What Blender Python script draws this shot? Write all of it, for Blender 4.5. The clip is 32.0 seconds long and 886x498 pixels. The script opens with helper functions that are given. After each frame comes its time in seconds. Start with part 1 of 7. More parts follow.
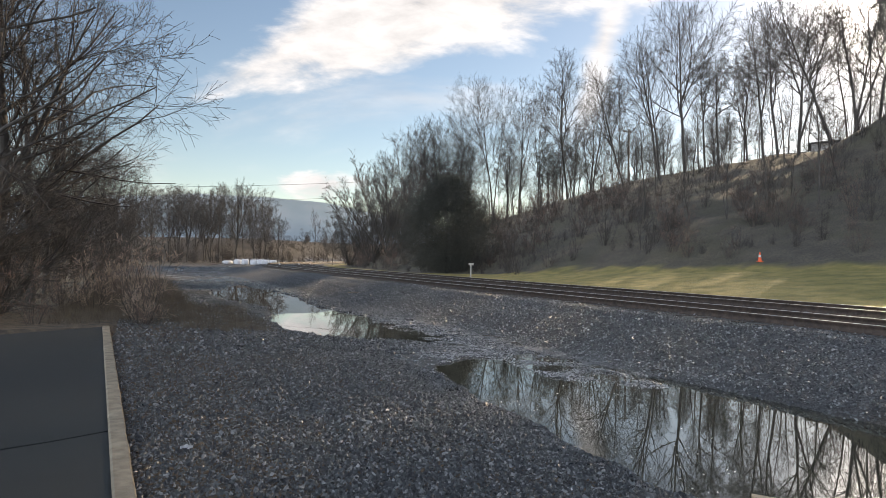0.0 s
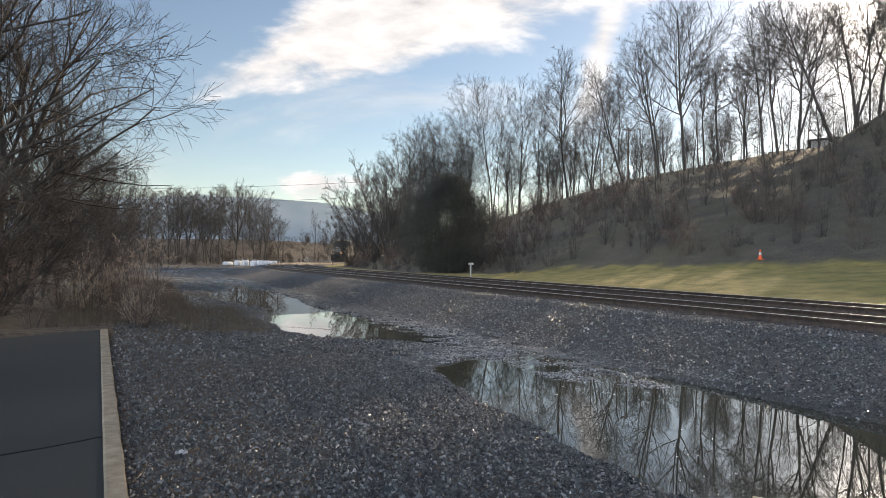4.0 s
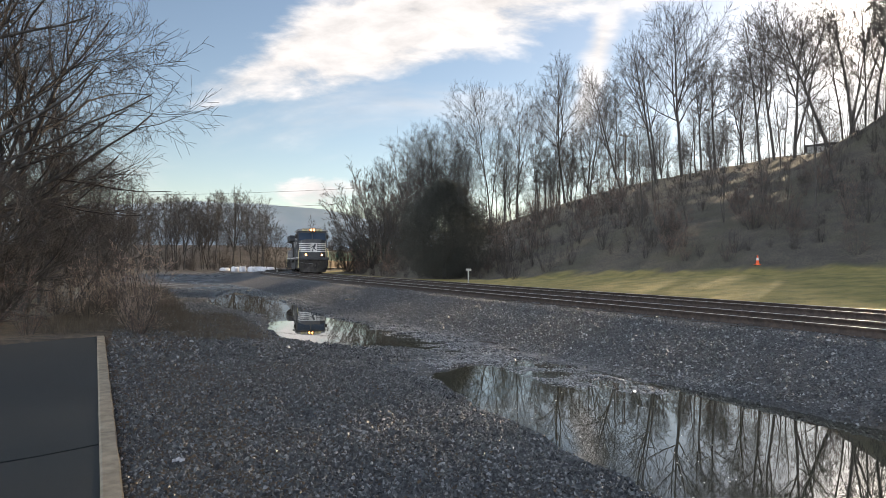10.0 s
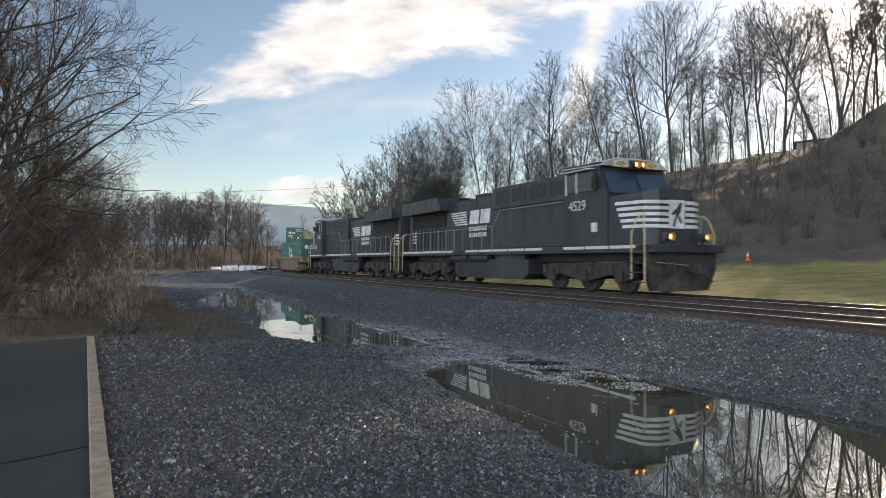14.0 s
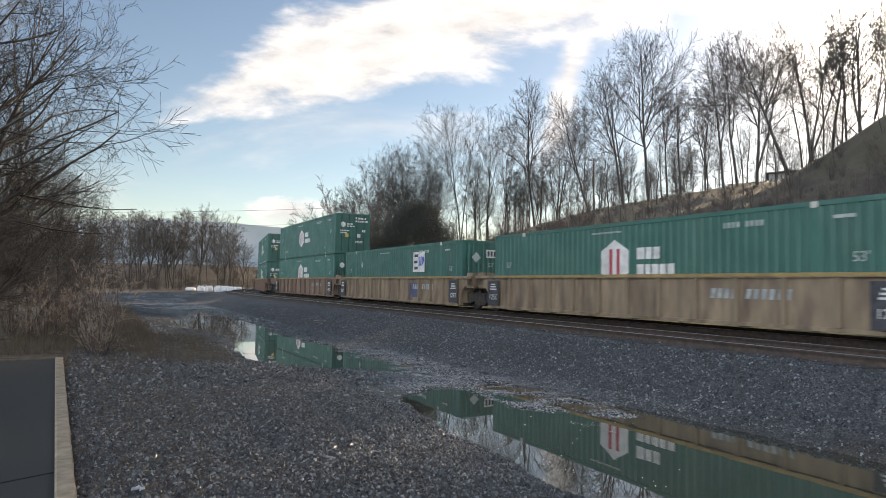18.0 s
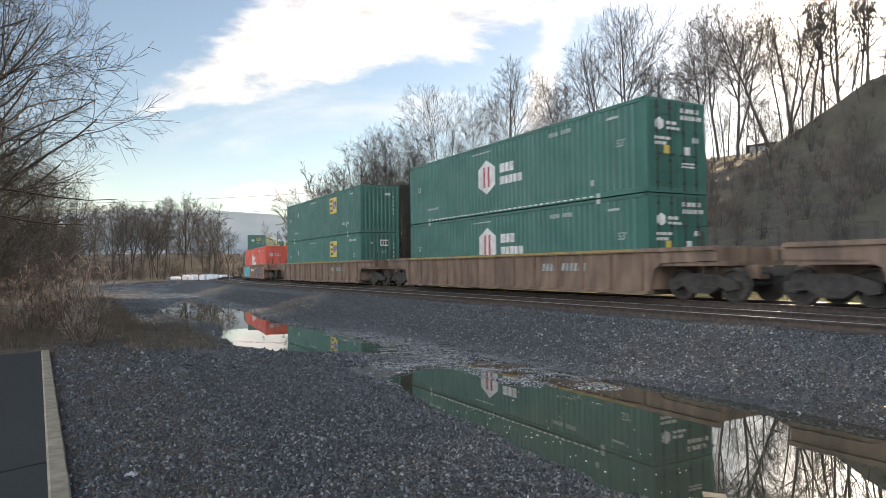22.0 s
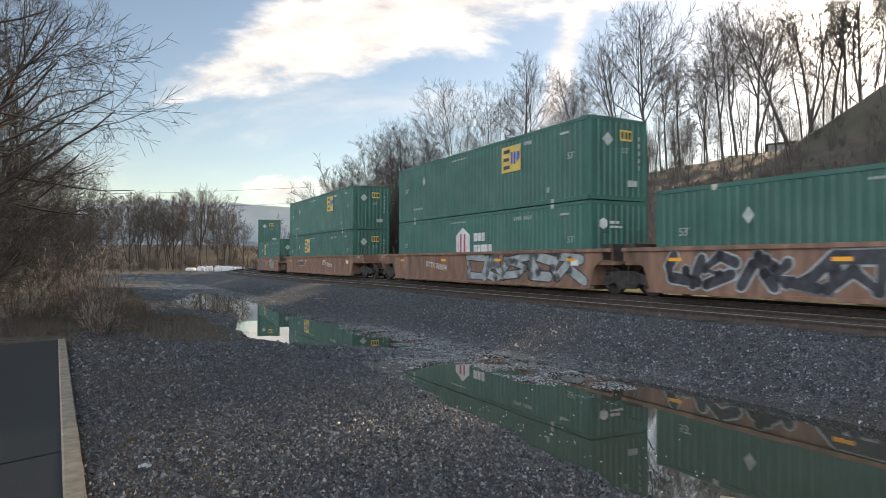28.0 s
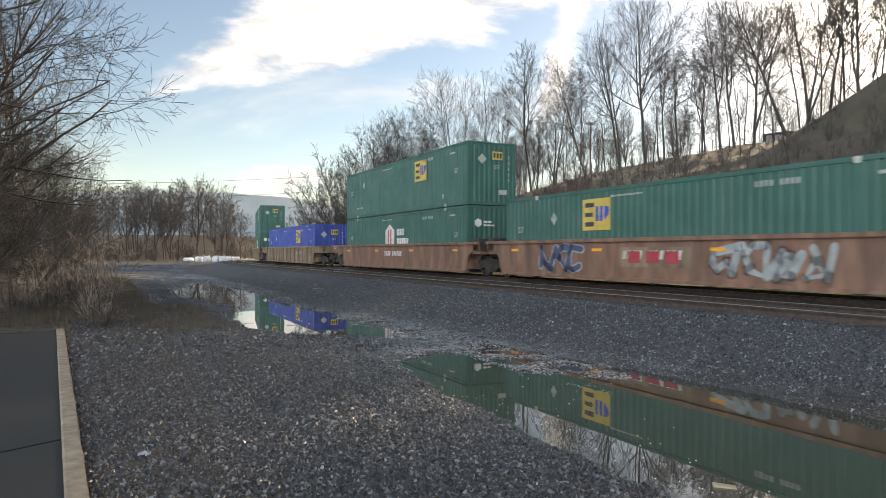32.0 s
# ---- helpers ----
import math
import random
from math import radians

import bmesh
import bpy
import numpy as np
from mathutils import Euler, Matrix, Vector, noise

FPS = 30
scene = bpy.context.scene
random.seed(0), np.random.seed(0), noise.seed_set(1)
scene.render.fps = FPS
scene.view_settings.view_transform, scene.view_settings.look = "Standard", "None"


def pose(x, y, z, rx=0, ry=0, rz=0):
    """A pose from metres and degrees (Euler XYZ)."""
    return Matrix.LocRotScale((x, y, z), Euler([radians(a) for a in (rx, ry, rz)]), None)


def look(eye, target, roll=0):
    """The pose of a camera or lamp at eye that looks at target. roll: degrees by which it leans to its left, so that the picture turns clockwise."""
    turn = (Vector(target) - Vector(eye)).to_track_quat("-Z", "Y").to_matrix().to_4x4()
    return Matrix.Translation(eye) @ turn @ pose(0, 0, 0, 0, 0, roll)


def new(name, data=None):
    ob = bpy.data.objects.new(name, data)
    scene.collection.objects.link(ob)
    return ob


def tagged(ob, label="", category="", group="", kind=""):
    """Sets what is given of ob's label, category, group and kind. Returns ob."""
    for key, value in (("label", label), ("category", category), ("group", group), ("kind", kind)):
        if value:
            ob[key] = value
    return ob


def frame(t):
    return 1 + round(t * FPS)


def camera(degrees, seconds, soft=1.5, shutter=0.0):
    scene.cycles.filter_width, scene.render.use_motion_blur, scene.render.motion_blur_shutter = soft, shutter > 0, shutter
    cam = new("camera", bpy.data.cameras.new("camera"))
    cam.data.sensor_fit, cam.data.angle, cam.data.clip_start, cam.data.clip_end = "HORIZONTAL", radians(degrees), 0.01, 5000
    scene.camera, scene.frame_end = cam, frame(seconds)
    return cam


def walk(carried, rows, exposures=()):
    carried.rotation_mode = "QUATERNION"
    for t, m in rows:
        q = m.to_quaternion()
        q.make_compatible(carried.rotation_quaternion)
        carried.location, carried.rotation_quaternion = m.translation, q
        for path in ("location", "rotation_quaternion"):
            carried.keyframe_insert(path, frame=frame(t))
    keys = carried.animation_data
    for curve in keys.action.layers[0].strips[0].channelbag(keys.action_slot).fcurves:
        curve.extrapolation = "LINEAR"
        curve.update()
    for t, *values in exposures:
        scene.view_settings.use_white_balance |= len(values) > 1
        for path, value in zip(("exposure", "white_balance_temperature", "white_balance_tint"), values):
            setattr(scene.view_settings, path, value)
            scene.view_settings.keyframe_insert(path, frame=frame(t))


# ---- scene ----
cam = camera(68.01, 32.0, soft=0.65, shutter=0.25)
EYE = Vector((0.0, 0.0, 1.02))  # the top of the rails is z = 0


def view(yaw, pitch, roll, x, y, z):
    a, b = radians(yaw), radians(pitch)
    eye = EYE + Vector((x, y, z))
    return look(eye, eye + Vector((-math.sin(a) * math.cos(b), math.cos(a) * math.cos(b), math.sin(b))), roll)


walk(cam, [
    (0, view(0.18, 0.87, 1.09, -0.025, -0.076, -0.017)),
    (0.5, view(1.12, 0.69, 0.46, 0.021, -0.018, -0.010)),
    (1, view(-0.09, 0.76, 0.32, -0.043, -0.028, -0.007)),
    (1.5, view(0.51, 0.75, 0.76, 0.003, -0.010, -0.005)),
    (2, view(-0.48, 0.82, 0.37, 0.031, 0.004, -0.009)),
    (2.5, view(-0.31, 0.89, 0.26, 0.026, -0.007, -0.009)),
    (3, view(0.07, 0.80, 0.23, 0.018, -0.018, -0.010)),
    (3.5, view(0.21, 0.72, 0.68, 0.014, -0.017, 0.002)),
    (5.5, view(0.35, 1.42, 0.53, 0.009, -0.026, 0.001)),
    (6, view(0.77, 1.33, 0.51, 0.012, -0.026, -0.004)),
    (6.5, view(0.90, 1.27, 0.56, 0.003, -0.007, 0.000)),
    (7, view(0.98, 1.32, 0.47, 0.006, -0.000, -0.004)),
    (7.5, view(0.91, 1.36, 0.19, 0.005, 0.004, -0.003)),
    (8, view(0.87, 1.38, 0.36, 0.002, 0.005, -0.002)),
    (8.5, view(0.73, 1.52, 0.12, 0.002, 0.006, -0.002)),
    (9, view(0.66, 1.48, 0.26, -0.004, 0.008, 0.002)),
    (9.5, view(0.33, 1.37, 0.44, -0.004, 0.005, 0.004)),
    (10, view(0.00, 1.35, 0.59, -0.000, 0.000, -0.000)),
    (10.5, view(-0.11, 1.31, 0.45, -0.003, 0.005, -0.006)),
    (11, view(-0.23, 1.24, 0.23, -0.002, 0.007, -0.002)),
    (11.5, view(-0.26, 1.22, 0.13, -0.002, 0.005, -0.008)),
    (12, view(-0.34, 1.05, 0.23, -0.004, 0.008, -0.001)),
    (12.5, view(-0.42, 1.04, 0.27, 0.000, 0.017, -0.001)),
    (13, view(-0.59, 1.02, 0.29, 0.001, 0.015, -0.001)),
    (13.5, view(-0.65, 1.07, 0.28, -0.000, 0.018, 0.001)),
    (14, view(-0.71, 1.15, 0.24, 0.001, 0.018, 0.005)),
    (14.5, view(-0.76, 1.21, 0.20, -0.004, 0.013, -0.003)),
    (16.5, view(-0.94, 1.51, 0.12, -0.002, 0.006, 0.006)),
    (17, view(-0.92, 1.55, 0.18, -0.001, 0.003, 0.002)),
    (17.5, view(-1.02, 1.62, 0.23, -0.005, 0.003, 0.006)),
    (18, view(-2.58, 3.23, 1.07, -0.008, 0.006, 0.025)),
    (18.5, view(-3.60, 2.53, -0.10, -0.012, -0.010, 0.019)),
    (19, view(-3.71, 2.14, -0.31, -0.011, -0.012, 0.028)),
    (19.5, view(-3.76, 2.06, -0.52, -0.001, -0.018, 0.020)),
    (20, view(-3.96, 1.95, -0.57, 0.004, -0.002, 0.020)),
    (20.5, view(-4.47, 1.87, -0.24, 0.013, 0.002, 0.020)),
    (21, view(-4.43, 1.75, -0.41, 0.003, -0.038, 0.010)),
    (21.5, view(-4.17, 1.70, -0.54, 0.004, -0.051, 0.011)),
    (22, view(-3.82, 1.61, -0.68, 0.013, -0.051, 0.006)),
    (22.5, view(-3.32, 1.51, -0.45, 0.010, -0.052, 0.009)),
    (23, view(-3.17, 1.44, -0.36, 0.014, -0.050, 0.023)),
    (23.5, view(-2.92, 1.48, -0.47, 0.010, -0.050, 0.018)),
    (24, view(-2.63, 1.49, -0.38, 0.009, -0.044, 0.017)),
    (24.5, view(-2.55, 1.47, -0.19, 0.005, -0.041, 0.020)),
    (25, view(-2.42, 1.45, -0.22, 0.003, -0.039, 0.016)),
    (25.5, view(-1.90, 1.40, 0.23, -0.006, -0.038, 0.013)),
    (27.5, view(-2.24, 1.24, 0.01, -0.001, -0.013, 0.018)),
    (28, view(-2.65, 1.19, 0.20, -0.010, 0.010, 0.015)),
    (28.5, view(-3.38, 0.86, 0.49, -0.005, 0.022, 0.013)),
    (29, view(-3.62, 0.88, 0.31, -0.008, 0.006, 0.008)),
    (29.5, view(-3.54, 0.65, 0.29, -0.003, -0.016, 0.000)),
    (30, view(-3.51, 0.45, 0.48, -0.004, -0.028, 0.004)),
    (30.5, view(-3.29, 0.34, 0.43, -0.003, -0.031, 0.003)),
    (31, view(-3.16, 0.30, 0.49, -0.004, -0.030, 0.012)),
    (31.5, view(-2.98, 0.31, 0.32, 0.001, -0.023, 0.010)),
    (32, view(-2.85, 0.33, 0.19, -0.000, -0.030, 0.013)),
], exposures=[(0, 1.58, 7450, 14), (14.5, 1.58, 7450, 14), (16.7, 1.83, 7600, 14), (18, 1.65, 7600, 14), (19, 1.62, 7650, 14), (21, 1.66, 7900, 14), (22, 1.92, 8000, 14), (23, 1.68, 7950, 14), (24, 1.78, 8100, 14), (25, 1.68, 7900, 14), (27, 1.68, 7850, 14), (28.5, 1.76, 7950, 14), (30, 2.08, 8250, 14), (31, 1.92, 8150, 14), (32, 1.87, 8100, 14)])

# ---- light ----
SUN_AZ, SUN_EL = radians(35.3), radians(18.6)
SUN_DIR = Vector((math.sin(SUN_AZ) * math.cos(SUN_EL), math.cos(SUN_AZ) * math.cos(SUN_EL), math.sin(SUN_EL)))
sun = new("sun", bpy.data.lights.new("sun", "SUN"))
sun.data.energy, sun.data.angle, sun.data.color = 2.7, radians(1.2), (1.0, 0.84, 0.62)
sun.matrix_world = look(SUN_DIR * 200, (0, 0, 0))


def make_sky():
    """Low winter sun behind thin bright cloud: clear sky, a long white bank, haze round the sun."""
    w = bpy.data.worlds.new("sky")
    scene.world = w
    w.use_nodes = True
    nt = w.node_tree
    nt.nodes.clear()
    N, L = nt.nodes.new, nt.links.new

    def math_node(op, a, b=None, c=None):
        n = N("ShaderNodeMath")
        n.operation = op
        for i, v in enumerate((a, b, c)):
            if v is None:
                continue
            if isinstance(v, (int, float)):
                n.inputs[i].default_value = v
            else:
                L(v, n.inputs[i])
        return n.outputs[0]

    def smooth(v, lo, hi):
        n = N("ShaderNodeMapRange")
        n.interpolation_type = "SMOOTHSTEP"
        n.inputs["From Min"].default_value, n.inputs["From Max"].default_value = lo, hi
        L(v, n.inputs["Value"])
        return n.outputs[0]

    def mix(fac, a, b):
        n = N("ShaderNodeMix")
        n.data_type = "RGBA"
        L(fac, n.inputs["Factor"])
        for sock, v in ((n.inputs["A"], a), (n.inputs["B"], b)):
            if isinstance(v, tuple):
                sock.default_value = (*v, 1)
            else:
                L(v, sock)
        return n.outputs["Result"]

    sky = N("ShaderNodeTexSky")
    sky.sky_type, sky.sun_disc = "NISHITA", False
    sky.sun_elevation, sky.sun_rotation = SUN_EL, SUN_AZ
    sky.air_density, sky.dust_density, sky.ozone_density = 1.0, 0.1, 1.0
    co = N("ShaderNodeTexCoord")
    sep = N("ShaderNodeSeparateXYZ")
    L(co.outputs["Generated"], sep.inputs[0])
    x, y, z = sep.outputs
    fore = math_node("MAXIMUM", math_node("ABSOLUTE", y), 0.15)
    u, v = math_node("DIVIDE", x, fore), math_node("DIVIDE", z, fore)
    plane = N("ShaderNodeCombineXYZ")
    L(u, plane.inputs[0]), L(math_node("MULTIPLY", v, 1.6), plane.inputs[1])

    def fbm(scale, detail=6, rough=0.58, shift=0.0, warp=0.3):
        n = N("ShaderNodeTexNoise")
        n.inputs["Scale"].default_value, n.inputs["Detail"].default_value = scale, detail
        n.inputs["Roughness"].default_value, n.inputs["Distortion"].default_value = rough, warp
        m = N("ShaderNodeMapping")
        m.inputs["Location"].default_value = (shift, shift * 1.7, 0)
        m.inputs["Rotation"].default_value = (0, 0, radians(-24))
        m.inputs["Scale"].default_value = (0.8, 1.25, 1)
        L(plane.outputs[0], m.inputs[0]), L(m.outputs[0], n.inputs["Vector"])
        return n.outputs["Fac"]

    puff, fine = fbm(6.0, 7, 0.55, 2.3), fbm(17.0, 5, 0.6, 5.1)
    ragged = math_node("ADD", math_node("MULTIPLY", math_node("SUBTRACT", puff, 0.5), 0.20), math_node("MULTIPLY", math_node("SUBTRACT", fine, 0.5), 0.07))
    # the long bank: from its tip low on the left it widens towards the sun
    under = math_node("MULTIPLY_ADD", math_node("MAXIMUM", math_node("ADD", u, 0.17), 0.0), 0.34, 0.243)
    rim = math_node("MINIMUM", math_node("MULTIPLY_ADD", math_node("ADD", u, 0.355), 0.95, 0.275), math_node("MULTIPLY_ADD", math_node("ADD", u, 0.23), 0.34, 0.41))
    inside = math_node("MINIMUM", math_node("SUBTRACT", v, under), math_node("SUBTRACT", rim, v))
    bank = smooth(math_node("ADD", inside, ragged), -0.014, 0.05)
    # low cumulus over the far hill
    lu = math_node("MULTIPLY", math_node("ADD", u, 0.192), 1 / 0.078)
    lv = math_node("MULTIPLY", math_node("SUBTRACT", v, 0.108), 1 / 0.024)
    low = math_node("SUBTRACT", 1.0, math_node("ADD", math_node("MULTIPLY", lu, lu), math_node("MULTIPLY", lv, lv)))
    low = smooth(math_node("ADD", low, math_node("MULTIPLY", math_node("SUBTRACT", fine, 0.5), 3.0)), 0.0, 0.9)
    # a veil over the left and thin streaks elsewhere
    veil = math_node("MULTIPLY", smooth(fbm(3.2, 6, 0.55, 9.4), 0.56, 0.78), 0.55)
    # a bright upright wisp beside the bank
    lean = math_node("ABSOLUTE", math_node("SUBTRACT", u, math_node("MULTIPLY_ADD", v, 0.26, 0.150)))
    wisp = smooth(math_node("ADD", math_node("SUBTRACT", 0.022, lean), math_node("MULTIPLY", ragged, 0.35)), -0.012, 0.02)
    wisp = math_node("MULTIPLY", wisp, math_node("MULTIPLY", smooth(v, 0.17, 0.24), smooth(math_node("MULTIPLY", v, -1.0), -0.5, -0.36)))
    cover = math_node("MAXIMUM", math_node("MAXIMUM", math_node("MAXIMUM", bank, math_node("MULTIPLY", wisp, 0.9)), low), veil)
    # unseen broken cloud added away from the sun, as fill light for the ground
    dot = N("ShaderNodeVectorMath")
    dot.operation = "DOT_PRODUCT"
    dot.inputs[1].default_value = SUN_DIR
    L(co.outputs["Generated"], dot.inputs[0])
    away = math_node("MULTIPLY", smooth(math_node("MULTIPLY", dot.outputs["Value"], -1.0), -0.1, 0.6), smooth(puff, 0.30, 0.60))
    # thin cloud scatters the sun forward
    near = math_node("MAXIMUM", dot.outputs["Value"], 0.0)
    wide, tight = math_node("POWER", near, 12.0), math_node("POWER", near, 400.0)
    glow = math_node("ADD", math_node("ADD", math_node("MULTIPLY", wide, 0.6), math_node("MULTIPLY", math_node("POWER", near, 70.0), 5.0)), math_node("MULTIPLY", tight, 45.0))
    lit = N("ShaderNodeVectorMath")
    lit.operation = "SCALE"
    lit.inputs[0].default_value = (1.0, 0.95, 0.88)
    L(glow, lit.inputs["Scale"])
    cloud = N("ShaderNodeVectorMath")
    cloud.operation = "ADD"
    # cloud brightens steeply opposite the sun, to strengthen that added fill
    full = N("ShaderNodeVectorMath")
    full.operation = "SCALE"
    full.inputs[0].default_value = (0.95, 1.0, 1.08)
    body = math_node("MULTIPLY_ADD", math_node("MAXIMUM", math_node("MULTIPLY", dot.outputs["Value"], -1.0), 0.0), 25.0, 5.4)
    L(math_node("MULTIPLY", body, math_node("MULTIPLY_ADD", math_node("ADD", puff, fine), 0.75, 0.25)), full.inputs["Scale"])
    L(full.outputs[0], cloud.inputs[0]), L(lit.outputs[0], cloud.inputs[1])
    hazy = N("ShaderNodeVectorMath")
    hazy.operation = "ADD"
    deep = N("ShaderNodeVectorMath")
    deep.operation = "MULTIPLY"
    deep.inputs[1].default_value = (0.72, 0.75, 0.79)
    L(sky.outputs[0], deep.inputs[0])
    L(deep.outputs[0], hazy.inputs[0]), L(lit.outputs[0], hazy.inputs[1])
    bg = N("ShaderNodeBackground")
    # the added fill cloud's own colour, tinted blue to cool the shade
    behind = N("ShaderNodeVectorMath")
    behind.operation = "SCALE"
    behind.inputs[0].default_value = (0.80, 0.98, 1.25)
    L(body, behind.inputs["Scale"])
    L(mix(math_node("MULTIPLY", away, 0.8), mix(cover, hazy.outputs[0], cloud.outputs[0]), behind.outputs[0]), bg.inputs["Color"])
    bg.inputs["Strength"].default_value = 0.061
    out = N("ShaderNodeOutputWorld")
    L(bg.outputs[0], out.inputs[0])


make_sky()


# ---- materials ----
def surface(name, dark, light, scale=6.0, rough=(0.6, 0.9), bump=0.2, grain=60.0, metal=0.0, stain=None, stain_scale=1.2, stain_amount=0.5, vary=0.0, stretch=(1, 1, 1), spec=0.5):
    """A weathered surface: grain between two colours, larger stains of a third, relief from the grain."""
    m = bpy.data.materials.new(name)
    m.use_nodes = True
    nt = m.node_tree
    N, L = nt.nodes.new, nt.links.new
    p = nt.nodes["Principled BSDF"]
    co, mp = N("ShaderNodeTexCoord"), N("ShaderNodeMapping")
    mp.inputs["Scale"].default_value = stretch
    L(co.outputs["Object"], mp.inputs[0])

    def noise_of(s, detail=5):
        n = N("ShaderNodeTexNoise")
        n.inputs["Scale"].default_value, n.inputs["Detail"].default_value = s, detail
        L(mp.outputs[0], n.inputs["Vector"])
        return n.outputs["Fac"]

    def ramp(v, a, b, lo, hi):
        n = N("ShaderNodeMapRange")
        n.inputs["From Min"].default_value, n.inputs["From Max"].default_value = lo, hi
        n.inputs["To Min"].default_value, n.inputs["To Max"].default_value = a, b
        L(v, n.inputs["Value"])
        return n.outputs[0]

    def mix(fac, a, b):
        n = N("ShaderNodeMix")
        n.data_type = "RGBA"
        L(fac, n.inputs["Factor"])
        for sock, v in ((n.inputs["A"], a), (n.inputs["B"], b)):
            if isinstance(v, tuple):
                sock.default_value = (*v, 1)
            else:
                L(v, sock)
        return n.outputs["Result"]

    g = noise_of(scale)
    col = mix(ramp(g, 0, 1, 0.3, 0.7), dark, light)
    if stain:
        col = mix(ramp(noise_of(stain_scale, 7), 0, stain_amount, 0.45, 0.75), col, stain)
    if vary:
        info, hsv = N("ShaderNodeObjectInfo"), N("ShaderNodeHueSaturation")
        L(ramp(info.outputs["Random"], 1 - vary, 1 + vary, 0, 1), hsv.inputs["Value"])
        L(col, hsv.inputs["Color"])
        col = hsv.outputs["Color"]
    L(col, p.inputs["Base Color"])
    L(ramp(noise_of(scale * 2.3), rough[0], rough[1], 0.3, 0.7), p.inputs["Roughness"])
    p.inputs["Metallic"].default_value = metal
    p.inputs["Specular IOR Level"].default_value = spec
    if bump:
        b = N("ShaderNodeBump")
        b.inputs["Strength"].default_value, b.inputs["Distance"].default_value = bump, 0.02
        L(noise_of(grain, 3), b.inputs["Height"])
        L(b.outputs[0], p.inputs["Normal"])
    return m


def glow_material(name, colour, strength):
    m = bpy.data.materials.new(name)
    m.use_nodes = True
    p = m.node_tree.nodes["Principled BSDF"]
    p.inputs["Base Color"].default_value = (*colour, 1)
    p.inputs["Emission Color"].default_value, p.inputs["Emission Strength"].default_value = (*colour, 1), strength
    return m


BARK = surface("bark", (0.036, 0.032, 0.029), (0.095, 0.084, 0.074), 3.0, (0.8, 1.0), 0.4, 30, stretch=(1, 1, 0.3), vary=0.2)
BARK_PALE = surface("pale bark", (0.10, 0.085, 0.07), (0.21, 0.18, 0.15), 3.0, (0.8, 1.0), 0.4, 30, stretch=(1, 1, 0.3), vary=0.2)
TWIG = surface("twigs", (0.042, 0.038, 0.035), (0.095, 0.086, 0.08), 5.0, (0.8, 1.0), 0, vary=0.25)
TWIG_DARK = surface("dark twigs", (0.026, 0.022, 0.02), (0.065, 0.055, 0.05), 5.0, (0.8, 1.0), 0, vary=0.3)
TWIG_RED = surface("red brown twigs", (0.085, 0.056, 0.045), (0.19, 0.13, 0.105), 4.0, (0.8, 1.0), 0, vary=0.25)
TWIG_TAN = surface("tan twigs", (0.17, 0.13, 0.105), (0.34, 0.265, 0.215), 4.0, (0.8, 1.0), 0, vary=0.25)
LITTER = surface("leaf litter", (0.06, 0.042, 0.028), (0.16, 0.115, 0.075), 7.0, (0.7, 0.95), 0.2, 40)
DEAD_GRASS = surface("dead grass", (0.07, 0.057, 0.044), (0.165, 0.135, 0.1), 3.0, (0.8, 1.0), 0)
EVERGREEN = surface("evergreen", (0.042, 0.045, 0.04), (0.095, 0.096, 0.082), 4.0, (0.7, 1.0), 0, vary=0.2)
ASPHALT = surface("asphalt", (0.006, 0.0085, 0.009), (0.016, 0.021, 0.022), 45.0, (0.75, 0.95), 0.5, 160, stain=(0.02, 0.026, 0.026), stain_scale=0.5, stain_amount=0.45)
KERB = surface("kerb concrete", (0.19, 0.155, 0.11), (0.34, 0.285, 0.21), 8.0, (0.8, 0.95), 0.4, 90, stain=(0.14, 0.12, 0.09), stain_scale=2.5)
# glossy from damp; base colour also lightened to imitate sky glints
WET_GLINT = surface("wet pebbles", (0.10, 0.10, 0.10), (0.44, 0.44, 0.435), 9.0, (0.06, 0.2), 0.2, 60, spec=1.0)
STONE = surface("ballast stones", (0.05, 0.05, 0.052), (0.19, 0.185, 0.18), 9.0, (0.25, 0.55), 0.3, 60, spec=0.8)
TIE = surface("creosoted tie", (0.028, 0.023, 0.019), (0.085, 0.07, 0.056), 5.0, (0.7, 0.95), 0.5, 40, stretch=(0.3, 3, 3), vary=0.25)
RUST = surface("rusty rail web", (0.028, 0.021, 0.017), (0.075, 0.052, 0.04), 8.0, (0.6, 0.9), 0.3, 60)
STEEL = surface("polished rail head", (0.50, 0.48, 0.45), (0.68, 0.66, 0.62), 5.0, (0.28, 0.42), 0.05, 60, metal=1.0)
BLACK = surface("dusty black paint", (0.016, 0.017, 0.02), (0.036, 0.038, 0.042), 1.2, (0.3, 0.55), 0.05, 30, stain=(0.085, 0.083, 0.08), stain_scale=0.9, stain_amount=0.5, stretch=(1, 1, 0.4))
GRIME = surface("grimy running gear", (0.018, 0.016, 0.014), (0.055, 0.047, 0.04), 4.0, (0.6, 0.9), 0.3, 40)
WHITE = surface("dirty white paint", (0.50, 0.49, 0.46), (0.74, 0.73, 0.70), 3.0, (0.5, 0.7), 0.05, 30, stain=(0.3, 0.28, 0.25))
CREAM = surface("cream handrail paint", (0.45, 0.38, 0.2), (0.62, 0.54, 0.32), 5.0, (0.5, 0.7), 0.05, 30)
RAIL_GREY = surface("worn grey handrail", (0.16, 0.16, 0.165), (0.28, 0.28, 0.285), 5.0, (0.4, 0.6), 0.05, 30)
ROOF_GREY = surface("dusty grey roof", (0.26, 0.26, 0.26), (0.42, 0.42, 0.41), 2.0, (0.5, 0.7), 0.05, 30, stain=(0.14, 0.135, 0.13), stain_scale=1.5)
